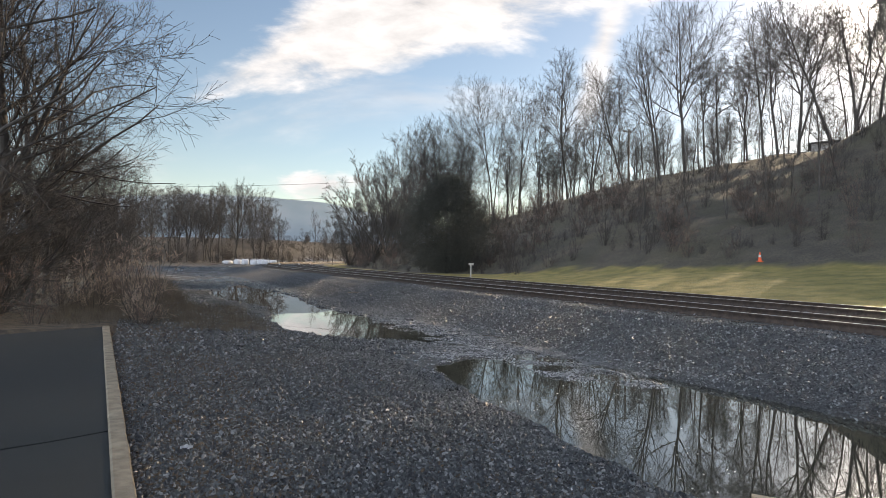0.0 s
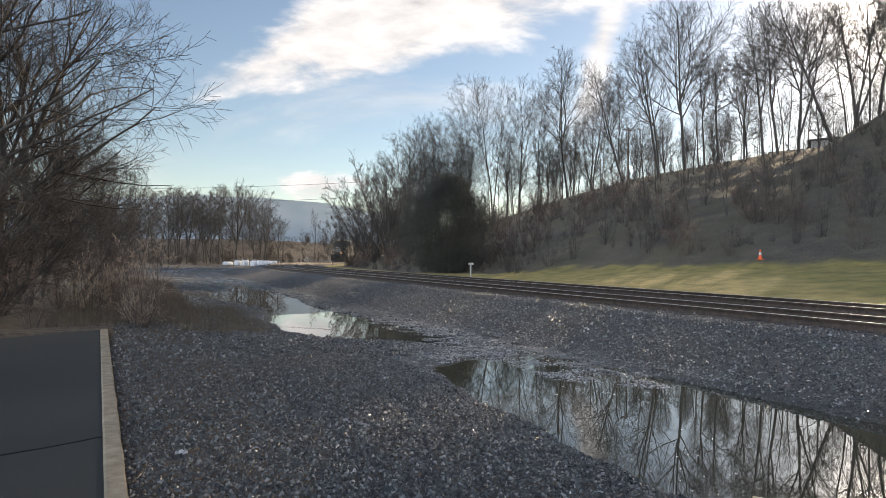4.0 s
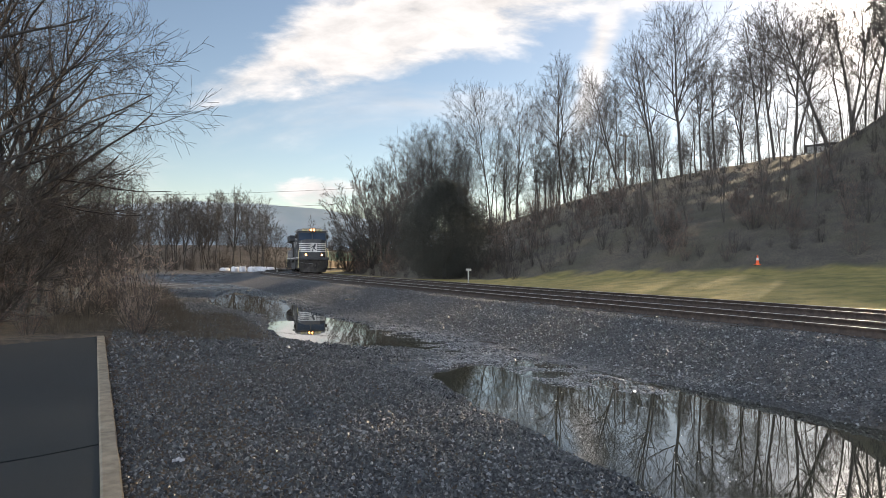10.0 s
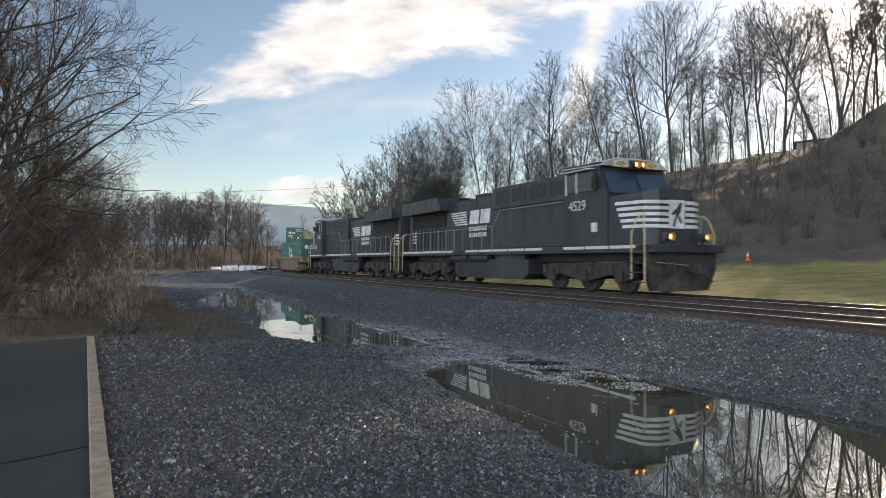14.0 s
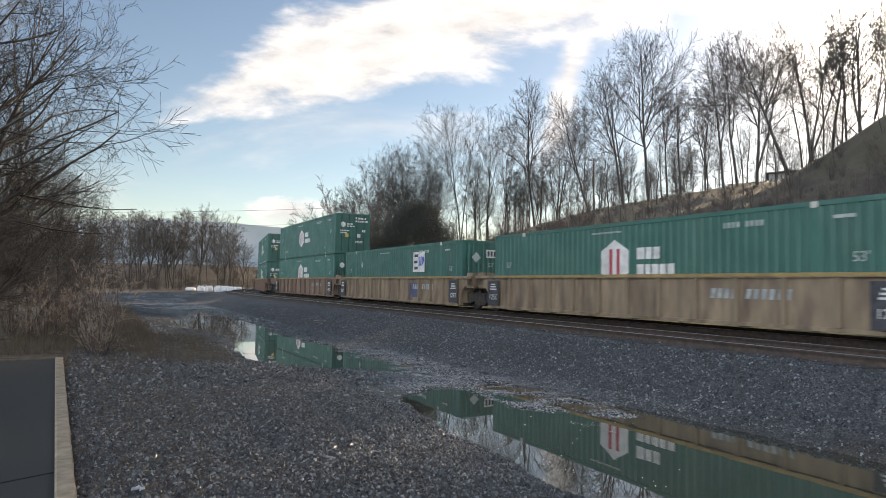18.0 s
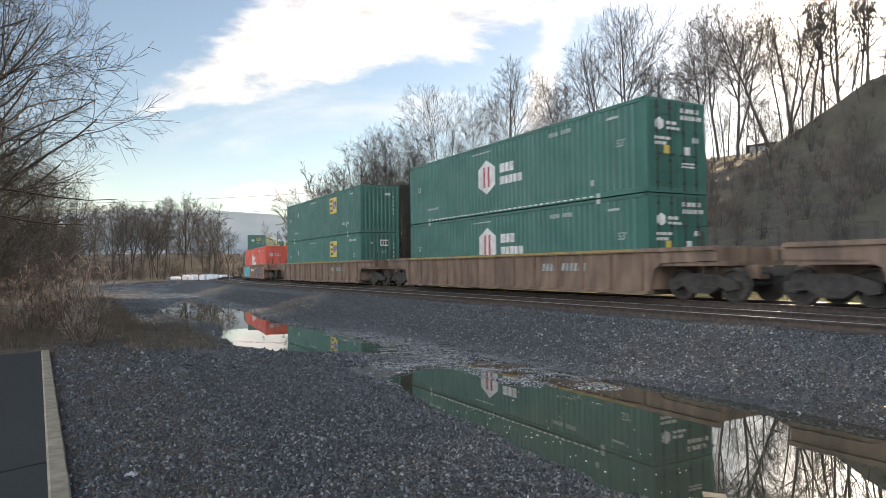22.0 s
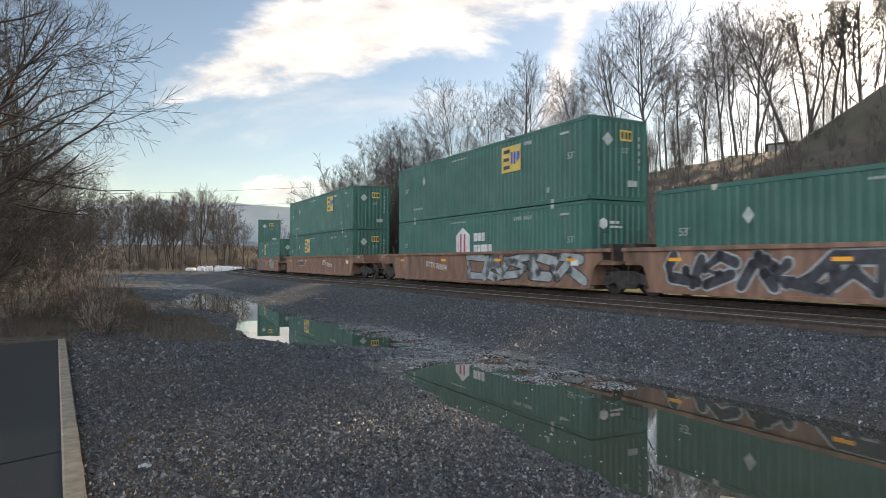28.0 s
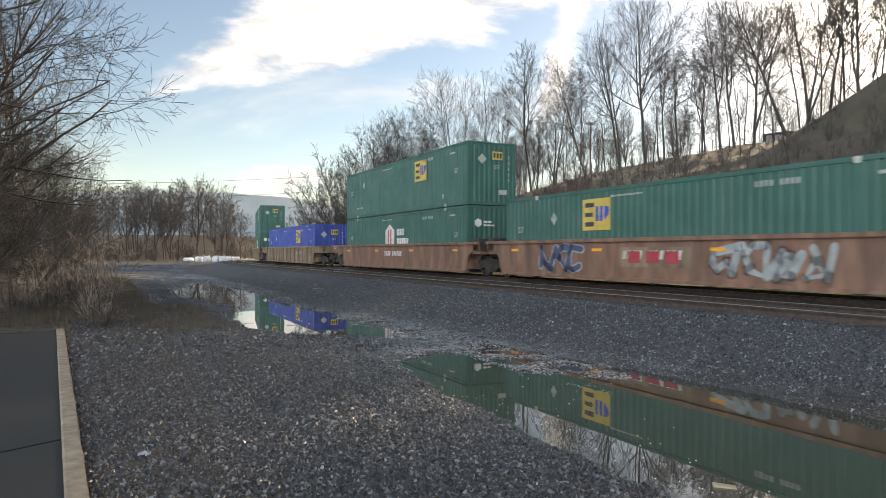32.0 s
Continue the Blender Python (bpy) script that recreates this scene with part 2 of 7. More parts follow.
GREEN = surface("green container paint", (0.022, 0.092, 0.072), (0.034, 0.125, 0.098), 0.8, (0.42, 0.62), 0.05, 30, stain=(0.06, 0.125, 0.10), stain_scale=0.7, stain_amount=0.6, vary=0.12)
RED = surface("red container paint", (0.42, 0.055, 0.035), (0.60, 0.10, 0.065), 0.8, (0.45, 0.65), 0.05, 30, stain=(0.45, 0.16, 0.12), stain_scale=0.9)
BLUE = surface("blue container paint", (0.025, 0.05, 0.24), (0.04, 0.085, 0.34), 0.8, (0.45, 0.65), 0.05, 30)
TAN_CAR = surface("weathered yellow-brown car paint", (0.155, 0.115, 0.075), (0.29, 0.215, 0.14), 3.0, (0.6, 0.85), 0.15, 30, stain=(0.085, 0.058, 0.044), stain_scale=1.6, stain_amount=1.0, stretch=(1.2, 1, 0.3))
RUSTY_CAR = surface("rusty brown car paint", (0.12, 0.078, 0.055), (0.235, 0.155, 0.11), 3.0, (0.6, 0.85), 0.15, 30, stain=(0.075, 0.05, 0.04), stain_scale=1.6, stain_amount=1.0, stretch=(1.2, 1, 0.3))
BROWN_CAR = surface("weathered red-brown car paint", (0.155, 0.08, 0.052), (0.28, 0.155, 0.105), 2.5, (0.6, 0.85), 0.15, 30, stain=(0.085, 0.058, 0.046), stain_scale=1.3, stain_amount=0.9, stretch=(1.2, 1, 0.35))
LOGO_RED = surface("dull red lettering", (0.30, 0.03, 0.04), (0.42, 0.06, 0.07), 4.0, (0.5, 0.7), 0)
STENCIL = surface("faded white stencil", (0.26, 0.30, 0.28), (0.44, 0.47, 0.44), 6.0, (0.5, 0.7), 0)
LOGO_YELLOW = surface("yellow decal", (0.47, 0.34, 0.065), (0.62, 0.46, 0.12), 4.0, (0.5, 0.7), 0)
LOGO_BLUE = surface("blue decal", (0.02, 0.05, 0.30), (0.04, 0.09, 0.42), 4.0, (0.5, 0.7), 0)
STRIPE = surface("faded yellow stripe", (0.2, 0.14, 0.05), (0.38, 0.26, 0.08), 4.0, (0.5, 0.7), 0.05, 30, stain=(0.14, 0.10, 0.06), stain_scale=2.0, stain_amount=0.8)
ORANGE = surface("orange reflector", (0.75, 0.28, 0.02), (0.9, 0.4, 0.04), 4.0, (0.4, 0.6), 0)
SPRAY_GREY = surface("grey spray paint", (0.20, 0.22, 0.22), (0.36, 0.39, 0.39), 4.0, (0.5, 0.7), 0)
SPRAY_BLACK = surface("black spray paint", (0.02, 0.02, 0.024), (0.06, 0.06, 0.07), 4.0, (0.5, 0.7), 0)
SPRAY_TEAL = surface("teal spray paint", (0.04, 0.25, 0.28), (0.08, 0.42, 0.46), 3.0, (0.5, 0.7), 0)
SPRAY_DULL = surface("dull blue spray paint", (0.045, 0.055, 0.11), (0.08, 0.09, 0.16), 3.0, (0.5, 0.7), 0)
SPRAY_BLUE = surface("blue spray paint", (0.02, 0.06, 0.35), (0.05, 0.13, 0.50), 3.0, (0.5, 0.7), 0)
# the blue in this base colour imitates sky reflected in the panes
WINDSCREEN = surface("blue tinted windscreen", (0.022, 0.036, 0.055), (0.035, 0.05, 0.075), 0.6, (0.05, 0.12), 0, spec=0.9)
GLASS = surface("dark cab glass", (0.015, 0.018, 0.022), (0.03, 0.035, 0.042), 0.6, (0.05, 0.12), 0, spec=0.8)
LAMP = glow_material("headlamp glow", (1.0, 0.46, 0.14), 2.6)
LAMP_DIM = glow_material("ditch lamp glow", (1.0, 0.50, 0.17), 2.2)
BAG = surface("white bag fabric", (0.46, 0.47, 0.50), (0.70, 0.71, 0.74), 3.0, (0.7, 0.9), 0.4, 12)
CONE = surface("orange cone plastic", (0.75, 0.08, 0.02), (0.9, 0.14, 0.03), 4.0, (0.4, 0.6), 0)
POST_PAINT = surface("grey post paint", (0.35, 0.33, 0.29), (0.55, 0.52, 0.46), 6.0, (0.6, 0.8), 0.1, 40)
POLE_WOOD = surface("pole wood", (0.08, 0.06, 0.045), (0.16, 0.12, 0.09), 6.0, (0.8, 1.0), 0.2, 30)
WALL_PALE = surface("pale house siding", (0.55, 0.55, 0.54), (0.70, 0.70, 0.68), 2.0, (0.6, 0.8), 0.1, 20)
ROOF_DARK = surface("dark roof shingles", (0.05, 0.05, 0.055), (0.10, 0.10, 0.10), 4.0, (0.7, 0.9), 0.3, 20)
LIMESTONE = surface("pale loose stone", (0.35, 0.35, 0.36), (0.60, 0.60, 0.60), 9.0, (0.6, 0.85), 0.3, 40)
PALE_WOOD = surface("pale bare wood", (0.30, 0.23, 0.15), (0.50, 0.40, 0.28), 8.0, (0.6, 0.8), 0.2, 40)
WIRE = surface("dark wire", (0.02, 0.02, 0.02), (0.04, 0.04, 0.04), 3.0, (0.6, 0.8), 0)


def water_material():
    m = bpy.data.materials.new("puddle water")
    m.use_nodes = True
    nt = m.node_tree
    N, L = nt.nodes.new, nt.links.new
    p = nt.nodes["Principled BSDF"]
    p.inputs["Base Color"].default_value = (0.062, 0.058, 0.04, 1)
    p.inputs["Roughness"].default_value, p.inputs["IOR"].default_value = 0.004, 1.5
    p.inputs["Specular IOR Level"].default_value = 0.9
    co, n, b = N("ShaderNodeTexCoord"), N("ShaderNodeTexNoise"), N("ShaderNodeBump")
    n.inputs["Scale"].default_value, n.inputs["Detail"].default_value = 2.2, 3
    L(co.outputs["Object"], n.inputs["Vector"]), L(n.outputs["Fac"], b.inputs["Height"])
    b.inputs["Strength"].default_value, b.inputs["Distance"].default_value = 0.015, 0.02
    L(b.outputs[0], p.inputs["Normal"])
    return m


WATER = water_material()


def ground_material():
    """Gravel, ballast, lawn, brush floor and dead grass, told apart by weights laid on the ground sheet."""
    m = bpy.data.materials.new("ground")
    m.use_nodes = True
    nt = m.node_tree
    N, L = nt.nodes.new, nt.links.new
    p = nt.nodes["Principled BSDF"]
    co = N("ShaderNodeTexCoord")

    def weight(name):
        n = N("ShaderNodeAttribute")
        n.attribute_name = name
        return n.outputs["Fac"]

    def noise_of(s, detail=5, rough=0.55):
        n = N("ShaderNodeTexNoise")
        n.inputs["Scale"].default_value, n.inputs["Detail"].default_value, n.inputs["Roughness"].default_value = s, detail, rough
        L(co.outputs["Object"], n.inputs["Vector"])
        return n.outputs["Fac"]

    def ramp(v, lo, hi, a=0.0, b=1.0):
        n = N("ShaderNodeMapRange")
        n.inputs["From Min"].default_value, n.inputs["From Max"].default_value = lo, hi
        n.inputs["To Min"].default_value, n.inputs["To Max"].default_value = a, b
        L(v, n.inputs["Value"])
        return n.outputs[0]

    def mix(fac, a, b):
        n = N("ShaderNodeMix")
        n.data_type = "RGBA"
        L(fac, n.inputs["Factor"])
        for sock, v in ((n.inputs["A"], a), (n.inputs["B"], b)):
            if isinstance(v, tuple):
                sock.default_value = (*v, 1)
            else:
                L(v, sock)
        return n.outputs["Result"]

    cell = N("ShaderNodeTexVoronoi")
    cell.inputs["Scale"].default_value = 42.0
    L(co.outputs["Object"], cell.inputs["Vector"])
    shade = N("ShaderNodeSeparateColor")
    L(cell.outputs["Color"], shade.inputs[0])
    pebble = mix(ramp(shade.outputs[0], 0.0, 1.0), (0.01, 0.011, 0.012), (0.10, 0.105, 0.108))
    pebble = mix(ramp(noise_of(0.6), 0.42, 0.65, 0, 0.7), pebble, (0.07, 0.058, 0.045))
    chip = mix(ramp(shade.outputs[1], 0.0, 1.0), (0.016, 0.017, 0.019), (0.15, 0.15, 0.154))
    chip = mix(ramp(noise_of(0.35), 0.4, 0.7, 0, 0.5), chip, (0.055, 0.051, 0.047))
    lawn = mix(ramp(noise_of(1.1, 7), 0.35, 0.65), (0.20, 0.175, 0.055), (0.42, 0.32, 0.11))
    lawn = mix(ramp(noise_of(14, 4), 0.35, 0.7, 0, 0.45), lawn, (0.15, 0.155, 0.045))
    brush = mix(ramp(noise_of(0.7, 8), 0.35, 0.65), (0.08, 0.07, 0.056), (0.16, 0.135, 0.10))
    brush = mix(ramp(noise_of(9, 5), 0.45, 0.75, 0, 0.6), brush, (0.19, 0.16, 0.12))
    brush = mix(ramp(noise_of(12, 9, 0.75), 0.46, 0.56, 0, 0.75), brush, (0.035, 0.032, 0.026))
    brush = mix(ramp(noise_of(0.25, 4), 0.45, 0.62, 0, 0.5), brush, (0.085, 0.08, 0.045))
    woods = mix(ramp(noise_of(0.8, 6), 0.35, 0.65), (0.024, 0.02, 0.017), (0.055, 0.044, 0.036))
    straw = mix(ramp(noise_of(5, 8), 0.35, 0.65), (0.055, 0.045, 0.035), (0.15, 0.115, 0.08))
    col = mix(weight("ballast"), pebble, chip)
    col = mix(weight("straw"), col, straw)
    col = mix(weight("lawn"), col, lawn)
    col = mix(weight("brush"), col, brush)
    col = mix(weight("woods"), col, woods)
    wet = weight("wet")
    dark = N("ShaderNodeMix")
    dark.data_type, dark.blend_type = "RGBA", "MULTIPLY"
    L(wet, dark.inputs["Factor"]), L(col, dark.inputs["A"])
    dark.inputs["B"].default_value = (0.5, 0.48, 0.45, 1)
    L(dark.outputs["Result"], p.inputs["Base Color"])
    rough = N("ShaderNodeMath")
    rough.operation = "MULTIPLY_ADD"
    L(wet, rough.inputs[0])
    rough.inputs[1].default_value, rough.inputs[2].default_value = -0.68, 0.85
    L(rough.outputs[0], p.inputs["Roughness"])
    b1, b2 = N("ShaderNodeBump"), N("ShaderNodeBump")
    b1.inputs["Strength"].default_value, b1.inputs["Distance"].default_value = 0.9, 0.03
    b1.invert = True
    L(cell.outputs["Distance"], b1.inputs["Height"])
    b2.inputs["Strength"].default_value, b2.inputs["Distance"].default_value = 0.6, 0.12
    # standing damp fills the gaps between the stones
    for b, dry in ((b1, 0.9), (b2, 0.6)):
        filled = N("ShaderNodeMath")
        filled.operation = "MULTIPLY_ADD"
        filled.inputs[1].default_value, filled.inputs[2].default_value = -0.55 * dry, dry
        L(wet, filled.inputs[0]), L(filled.outputs[0], b.inputs["Strength"])
    L(noise_of(6, 6), b2.inputs["Height"]), L(b1.outputs[0], b2.inputs["Normal"])
    L(b2.outputs[0], p.inputs["Normal"])
    return m


GROUND = ground_material()


# ---- plan: the line of the tracks, the lie of the land ----
HEAD, CURVE_R, CURVE_END, SPACING = radians(-64.97), 149.0, -150.0, 3.86
ALONG, ACROSS = Vector((math.cos(HEAD), math.sin(HEAD))), Vector((-math.sin(HEAD), math.cos(HEAD)))
P0 = ACROSS * 16.13 - ALONG * 53.74  # where the curve ends and the straight begins, on the far track
CENTRE = P0 + ACROSS * CURVE_R
WATER_Z = -0.87
KERB_AT, KERB_WAY = Vector((-7.47, 14.25)), Vector((0.468, -0.884))  # the kerb's far end and its way back to the camera


def on_line(s, off=0.0):
    """The place at s metres along the far track, off metres to its far side, and the heading there in radians."""
    if s >= 0:
        return P0 + ALONG * s + ACROSS * off, HEAD
    th = max(s, CURVE_END) / CURVE_R
    p = CENTRE + (ALONG * math.sin(th) - ACROSS * math.cos(th)) * (CURVE_R - off)
    h = HEAD + th
    if s < CURVE_END:
        p = p + Vector((math.cos(h), math.sin(h))) * (s - CURVE_END)
    return p, h


def line_coords(x, y):
    """s and off of places, as arrays."""
    rx, ry = x - P0.x, y - P0.y
    s, off = rx * ALONG.x + ry * ALONG.y, rx * ACROSS.x + ry * ACROSS.y
    vx, vy = x - CENTRE.x, y - CENTRE.y
    va, vc = vx * ALONG.x + vy * ALONG.y, -(vx * ACROSS.x + vy * ACROSS.y)
    th = np.arctan2(va, vc)
    s2, off2 = th * CURVE_R, CURVE_R - np.hypot(vx, vy)
    end = CURVE_END / CURVE_R
    (ex, ey), h = on_line(CURVE_END)[0], HEAD + end
    s3 = (x - ex) * math.cos(h) + (y - ey) * math.sin(h) + CURVE_END
    off3 = -(x - ex) * math.sin(h) + (y - ey) * math.cos(h)
    past = (th < end) & (s < 0) & (s3 < CURVE_END)
    return np.where(s >= 0, s, np.where(past, s3, s2)), np.where(s >= 0, off, np.where(past, off3, off2))


def lattice(ix, iy, seed):
    h = np.sin(ix * 127.1 + iy * 311.7 + seed * 74.7) * 43758.5453
    return h - np.floor(h)


def rough_of(x, y, seed=1, octaves=4):
    """Smooth random relief, about -0.5 to 0.5."""
    total, amp = np.zeros_like(x, dtype=float), 0.5
    for o in range(octaves):
        ix, iy = np.floor(x), np.floor(y)
        fx, fy = x - ix, y - iy
        fx, fy = fx * fx * (3 - 2 * fx), fy * fy * (3 - 2 * fy)
        a, b = lattice(ix, iy, seed + o), lattice(ix + 1, iy, seed + o)
        c, d = lattice(ix, iy + 1, seed + o), lattice(ix + 1, iy + 1, seed + o)
        total += amp * ((a + (b - a) * fx) + ((c + (d - c) * fx) - (a + (b - a) * fx)) * fy - 0.5)
        x, y, amp = x * 2.03 + 17.3, y * 2.03 + 9.1, amp * 0.5
    return total


def step(v, lo, hi):
    k = np.clip((v - lo) / (hi - lo), 0, 1)
    return k * k * (3 - 2 * k)


def puddle_inside(s, off):
    """How far inside a puddle a place lies, in metres (negative outside)."""
    ss = (11.0, 16.0, 20.0, 24.0, 27.0, 29.5, 32.0, 35.0, 37.5, 39.2, 40.6)
    lo = np.interp(s, ss, (-10.6, -12.0, -13.2, -13.2, -12.8, -12.0, -12.2, -12.9, -12.9, -11.9, -10.2))
    hi = np.interp(s, ss, (-10.2, -9.9, -9.6, -9.6, -9.9, -10.1, -9.9, -9.5, -9.4, -9.4, -9.6))
    far = np.minimum.reduce([off - lo, hi - off, (s - 11.0) * 0.6, (40.6 - s) * 0.6])
    ss = (42.6, 43.4, 44.6, 46.0, 48.5, 52.0, 56.0, 58.0)
    lo = np.interp(s, ss, (-10.4, -11.5, -11.85, -12.0, -12.15, -12.3, -12.2, -11.6))
    hi = np.interp(s, ss, (-9.0, -8.6, -8.45, -8.35, -8.1, -7.8, -8.0, -8.6))
    near = np.minimum.reduce([off - lo, hi - off, (s - 42.6) * 0.8, 58.0 - s])
    return np.maximum(far, near)


def brush_edge(s):
    """Where the lawn gives way to brush, across from the far track."""
    return np.interp(s, (-60, 0, 12, 24, 34, 44, 60), (4.5, 5.0, 6.5, 10.5, 14.0, 16.5, 18.0))


def lawn_edge(s):
    """How far the mown grass reaches up the foot of the bank."""
    return brush_edge(s) + 0.6 + 2.8 * step(np.asarray(s, float), 4, 18)


def mud_flat(s, off):
    """Where a gravelly flat, half under water, joins the two puddles."""
    return step(s, 32, 36) * (1 - step(s, 46, 50)) * step(off, -10.8, -10.0) * (1 - step(off, -8.9, -8.1))


def land(x, y):
    """The height of the ground."""
    x, y = np.asarray(x, float), np.asarray(y, float)
    s, off = line_coords(x, y)
    small = rough_of(x * 1.3, y * 1.3, 3) * 0.05 + rough_of(x * 6, y * 6, 8, 2) * 0.03
    # near side: gravel, ditch, shoulder
    near = np.interp(off, (-40, -16.6, -14.6, -13.0, -12.2, -8.4, -6.1, -5.8, 2.1, 3.0, 3.6), (-0.55, -0.665, -0.72, -0.79, -0.835, -0.845, -0.28, -0.17, -0.17, -0.45, -0.42))
    far_on = step(-s, -16, 60)
    near = near + far_on * np.where(off < -6, 0.36 * step(-off, 6.5, 9), 0)
    near = near + np.where(off < -6, small, small * 0.4)
    # old wheel ruts beside the water
    worn = rough_of(x * 0.5, y * 0.5, 52) + 0.6
    for rut in (-13.15, -14.35):
        near = near - 0.05 * worn * np.exp(-((off - rut + rough_of(x * 0.25, y * 0.25, 55) * 0.5) / 0.16) ** 2) * step(s, 34, 38)
        near = near + 0.03 * worn * np.exp(-((off - rut - 0.34 + rough_of(x * 0.25, y * 0.25, 55) * 0.5) / 0.14) ** 2) * step(s, 34, 38)
    # the ground is dug out under the paved lot, left of its kerb
    right = (x - KERB_AT.x) * KERB_WAY.y * -1 + (y - KERB_AT.y) * KERB_WAY.x
    back = (x - KERB_AT.x) * KERB_WAY.x + (y - KERB_AT.y) * KERB_WAY.y
    near = np.where((right < 0.05) & (back > -0.2) & (off < -14), np.minimum(near, -0.72), near)
    near = near - 0.20 * step(puddle_inside(s, off) + rough_of(x * 2.2, y * 2.2, 21) * 0.45, -0.10, 0.35)
    flat = mud_flat(s, off)
    near = near + flat * (WATER_Z + 0.012 + rough_of(x * 1.1, y * 2.6, 41) * 0.10 - near) * 0.9
    # far side: lawn, brushy bank, ridge
    edge = brush_edge(s)
    up = np.maximum(off - 3.6, 0)
    lawn = -0.42 + 0.118 * np.minimum(up, np.maximum(edge - 3.6, 0))
    bank = step(off, edge, 48.0)
    mound = 5.5 * step(s, 8, 22) * step(off, 36, 50)
    top = 13.1 + rough_of(x * 0.06, y * 0.06, 5) * 1.2 - 0.8 * step(off, 52, 80)
    hill = lawn + (top - lawn) * (0.08 * bank + 0.92 * np.clip((off - edge - 2) / (46.0 - edge), 0, 1)) + mound + rough_of(x * 0.35, y * 0.35, 6) * 0.8 * bank
    beyond = 5.4 * step(-off, 9, 30) * step(-s, 66, 100)
    return np.where(off > 3.6, hill, near) + beyond


def land_at(x, y):
    return float(land(np.array([x]), np.array([y]))[0])


# ---- building helpers ----
MESHES = {}


def mesh_of(key, make):
    """A mesh built once and shared by alike parts."""
    if key not in MESHES:
        bm = bmesh.new()
        make(bm)
        MESHES[key] = bpy.data.meshes.new(key)
        bm.to_mesh(MESHES[key])
        bm.free()
    return MESHES[key]


def part(name, shape, material, parent, label="", at=None):
    """One mesh object under a thing or a part; shape is a bmesh or a shared mesh."""
    if isinstance(shape, bmesh.types.BMesh):
        me = bpy.data.meshes.new(name)
        shape.to_mesh(me)
        shape.free()
    else:
        me = shape
    if not me.materials:
        me.materials.append(material)
    ob = new(name, me)
    ob.parent = parent
    if len(me.materials) == 1 and me.materials[0] != material:
        ob.material_slots[0].link = "OBJECT"
        ob.material_slots[0].material = material
    if at is not None:
        ob.matrix_basis = at
    return tagged(ob, label) if label else ob


def thing(name, label, category, at=None, group="", kind=""):
    ob = new(name)
    ob.empty_display_size = 0.2
    if at is not None:
        ob.matrix_basis = at
    return tagged(ob, label, category, group, kind)


def solid(name, bm, material, label, category, at=None, group="", kind=""):
    """A thing that is one mesh."""
    ob = part(name, bm, material, None, "", at)
    return tagged(ob, label, category, group, kind)


def box(bm, x0, x1, y0, y1, z0, z1, bevel=0.0):
    vs = [bm.verts.new(p) for p in ((x0, y0, z0), (x1, y0, z0), (x1, y1, z0), (x0, y1, z0), (x0, y0, z1), (x1, y0, z1), (x1, y1, z1), (x0, y1, z1))]
    fs = [bm.faces.new([vs[i] for i in f]) for f in ((3, 2, 1, 0), (4, 5, 6, 7), (0, 1, 5, 4), (1, 2, 6, 5), (2, 3, 7, 6), (3, 0, 4, 7))]
    if bevel:
        es = list({e for f in fs for e in f.edges})
        bmesh.ops.bevel(bm, geom=es, offset=bevel, segments=2, affect="EDGES", profile=0.6)
    return vs


def prism(bm, outline, y0, y1):
    """An outline in x and z, drawn out from y0 to y1."""
    a, b = [bm.verts.new((x, y0, z)) for x, z in outline], [bm.verts.new((x, y1, z)) for x, z in outline]
    n = len(outline)
    bm.faces.new(a)
    bm.faces.new(b[::-1])
    for i in range(n):
        bm.faces.new((a[i], b[i], b[(i + 1) % n], a[(i + 1) % n]))
    bmesh.ops.recalc_face_normals(bm, faces=bm.faces)


def tube(bm, points, r, sides=6, r_end=None, cap=True):
    """A round bar through the points."""
    pts = [Vector(p) for p in points]
    rings = []
    for i, p in enumerate(pts):
        d = (pts[min(i + 1, len(pts) - 1)] - pts[max(i - 1, 0)]).normalized()
        side = d.orthogonal().normalized() if abs(d.z) > 0.95 else d.cross(Vector((0, 0, 1))).normalized()
        up = side.cross(d)
        rr = r if r_end is None else r + (r_end - r) * i / max(len(pts) - 1, 1)
        rings.append([bm.verts.new(p + (side * math.cos(a) + up * math.sin(a)) * rr) for a in (2 * math.pi * k / sides for k in range(sides))])
    for a, b in zip(rings, rings[1:]):
        for k in range(sides):
            bm.faces.new((a[k], a[(k + 1) % sides], b[(k + 1) % sides], b[k]))
    if cap:
        bm.faces.new(rings[0][::-1])
        bm.faces.new(rings[-1])


def lathe(bm, profile, sides=16, axis="z"):
    """A profile of (radius, height) turned round an axis."""
    rings = []
    for r, h in profile:
        ring = []
        for k in range(sides):
            a = 2 * math.pi * k / sides
            c, s = r * math.cos(a), r * math.sin(a)
            ring.append(bm.verts.new((c, s, h) if axis == "z" else ((c, h, s) if axis == "y" else (h, c, s))))
        rings.append(ring)
    for a, b in zip(rings, rings[1:]):
        for k in range(sides):
            bm.faces.new((a[k], a[(k + 1) % sides], b[(k + 1) % sides], b[k]))
    bm.faces.new(rings[0][::-1])
    bm.faces.new(rings[-1])
    bmesh.ops.recalc_face_normals(bm, faces=bm.faces)


def shaped(make, *args, **kw):
    bm = bmesh.new()
    make(bm, *args, **kw)
    return bm


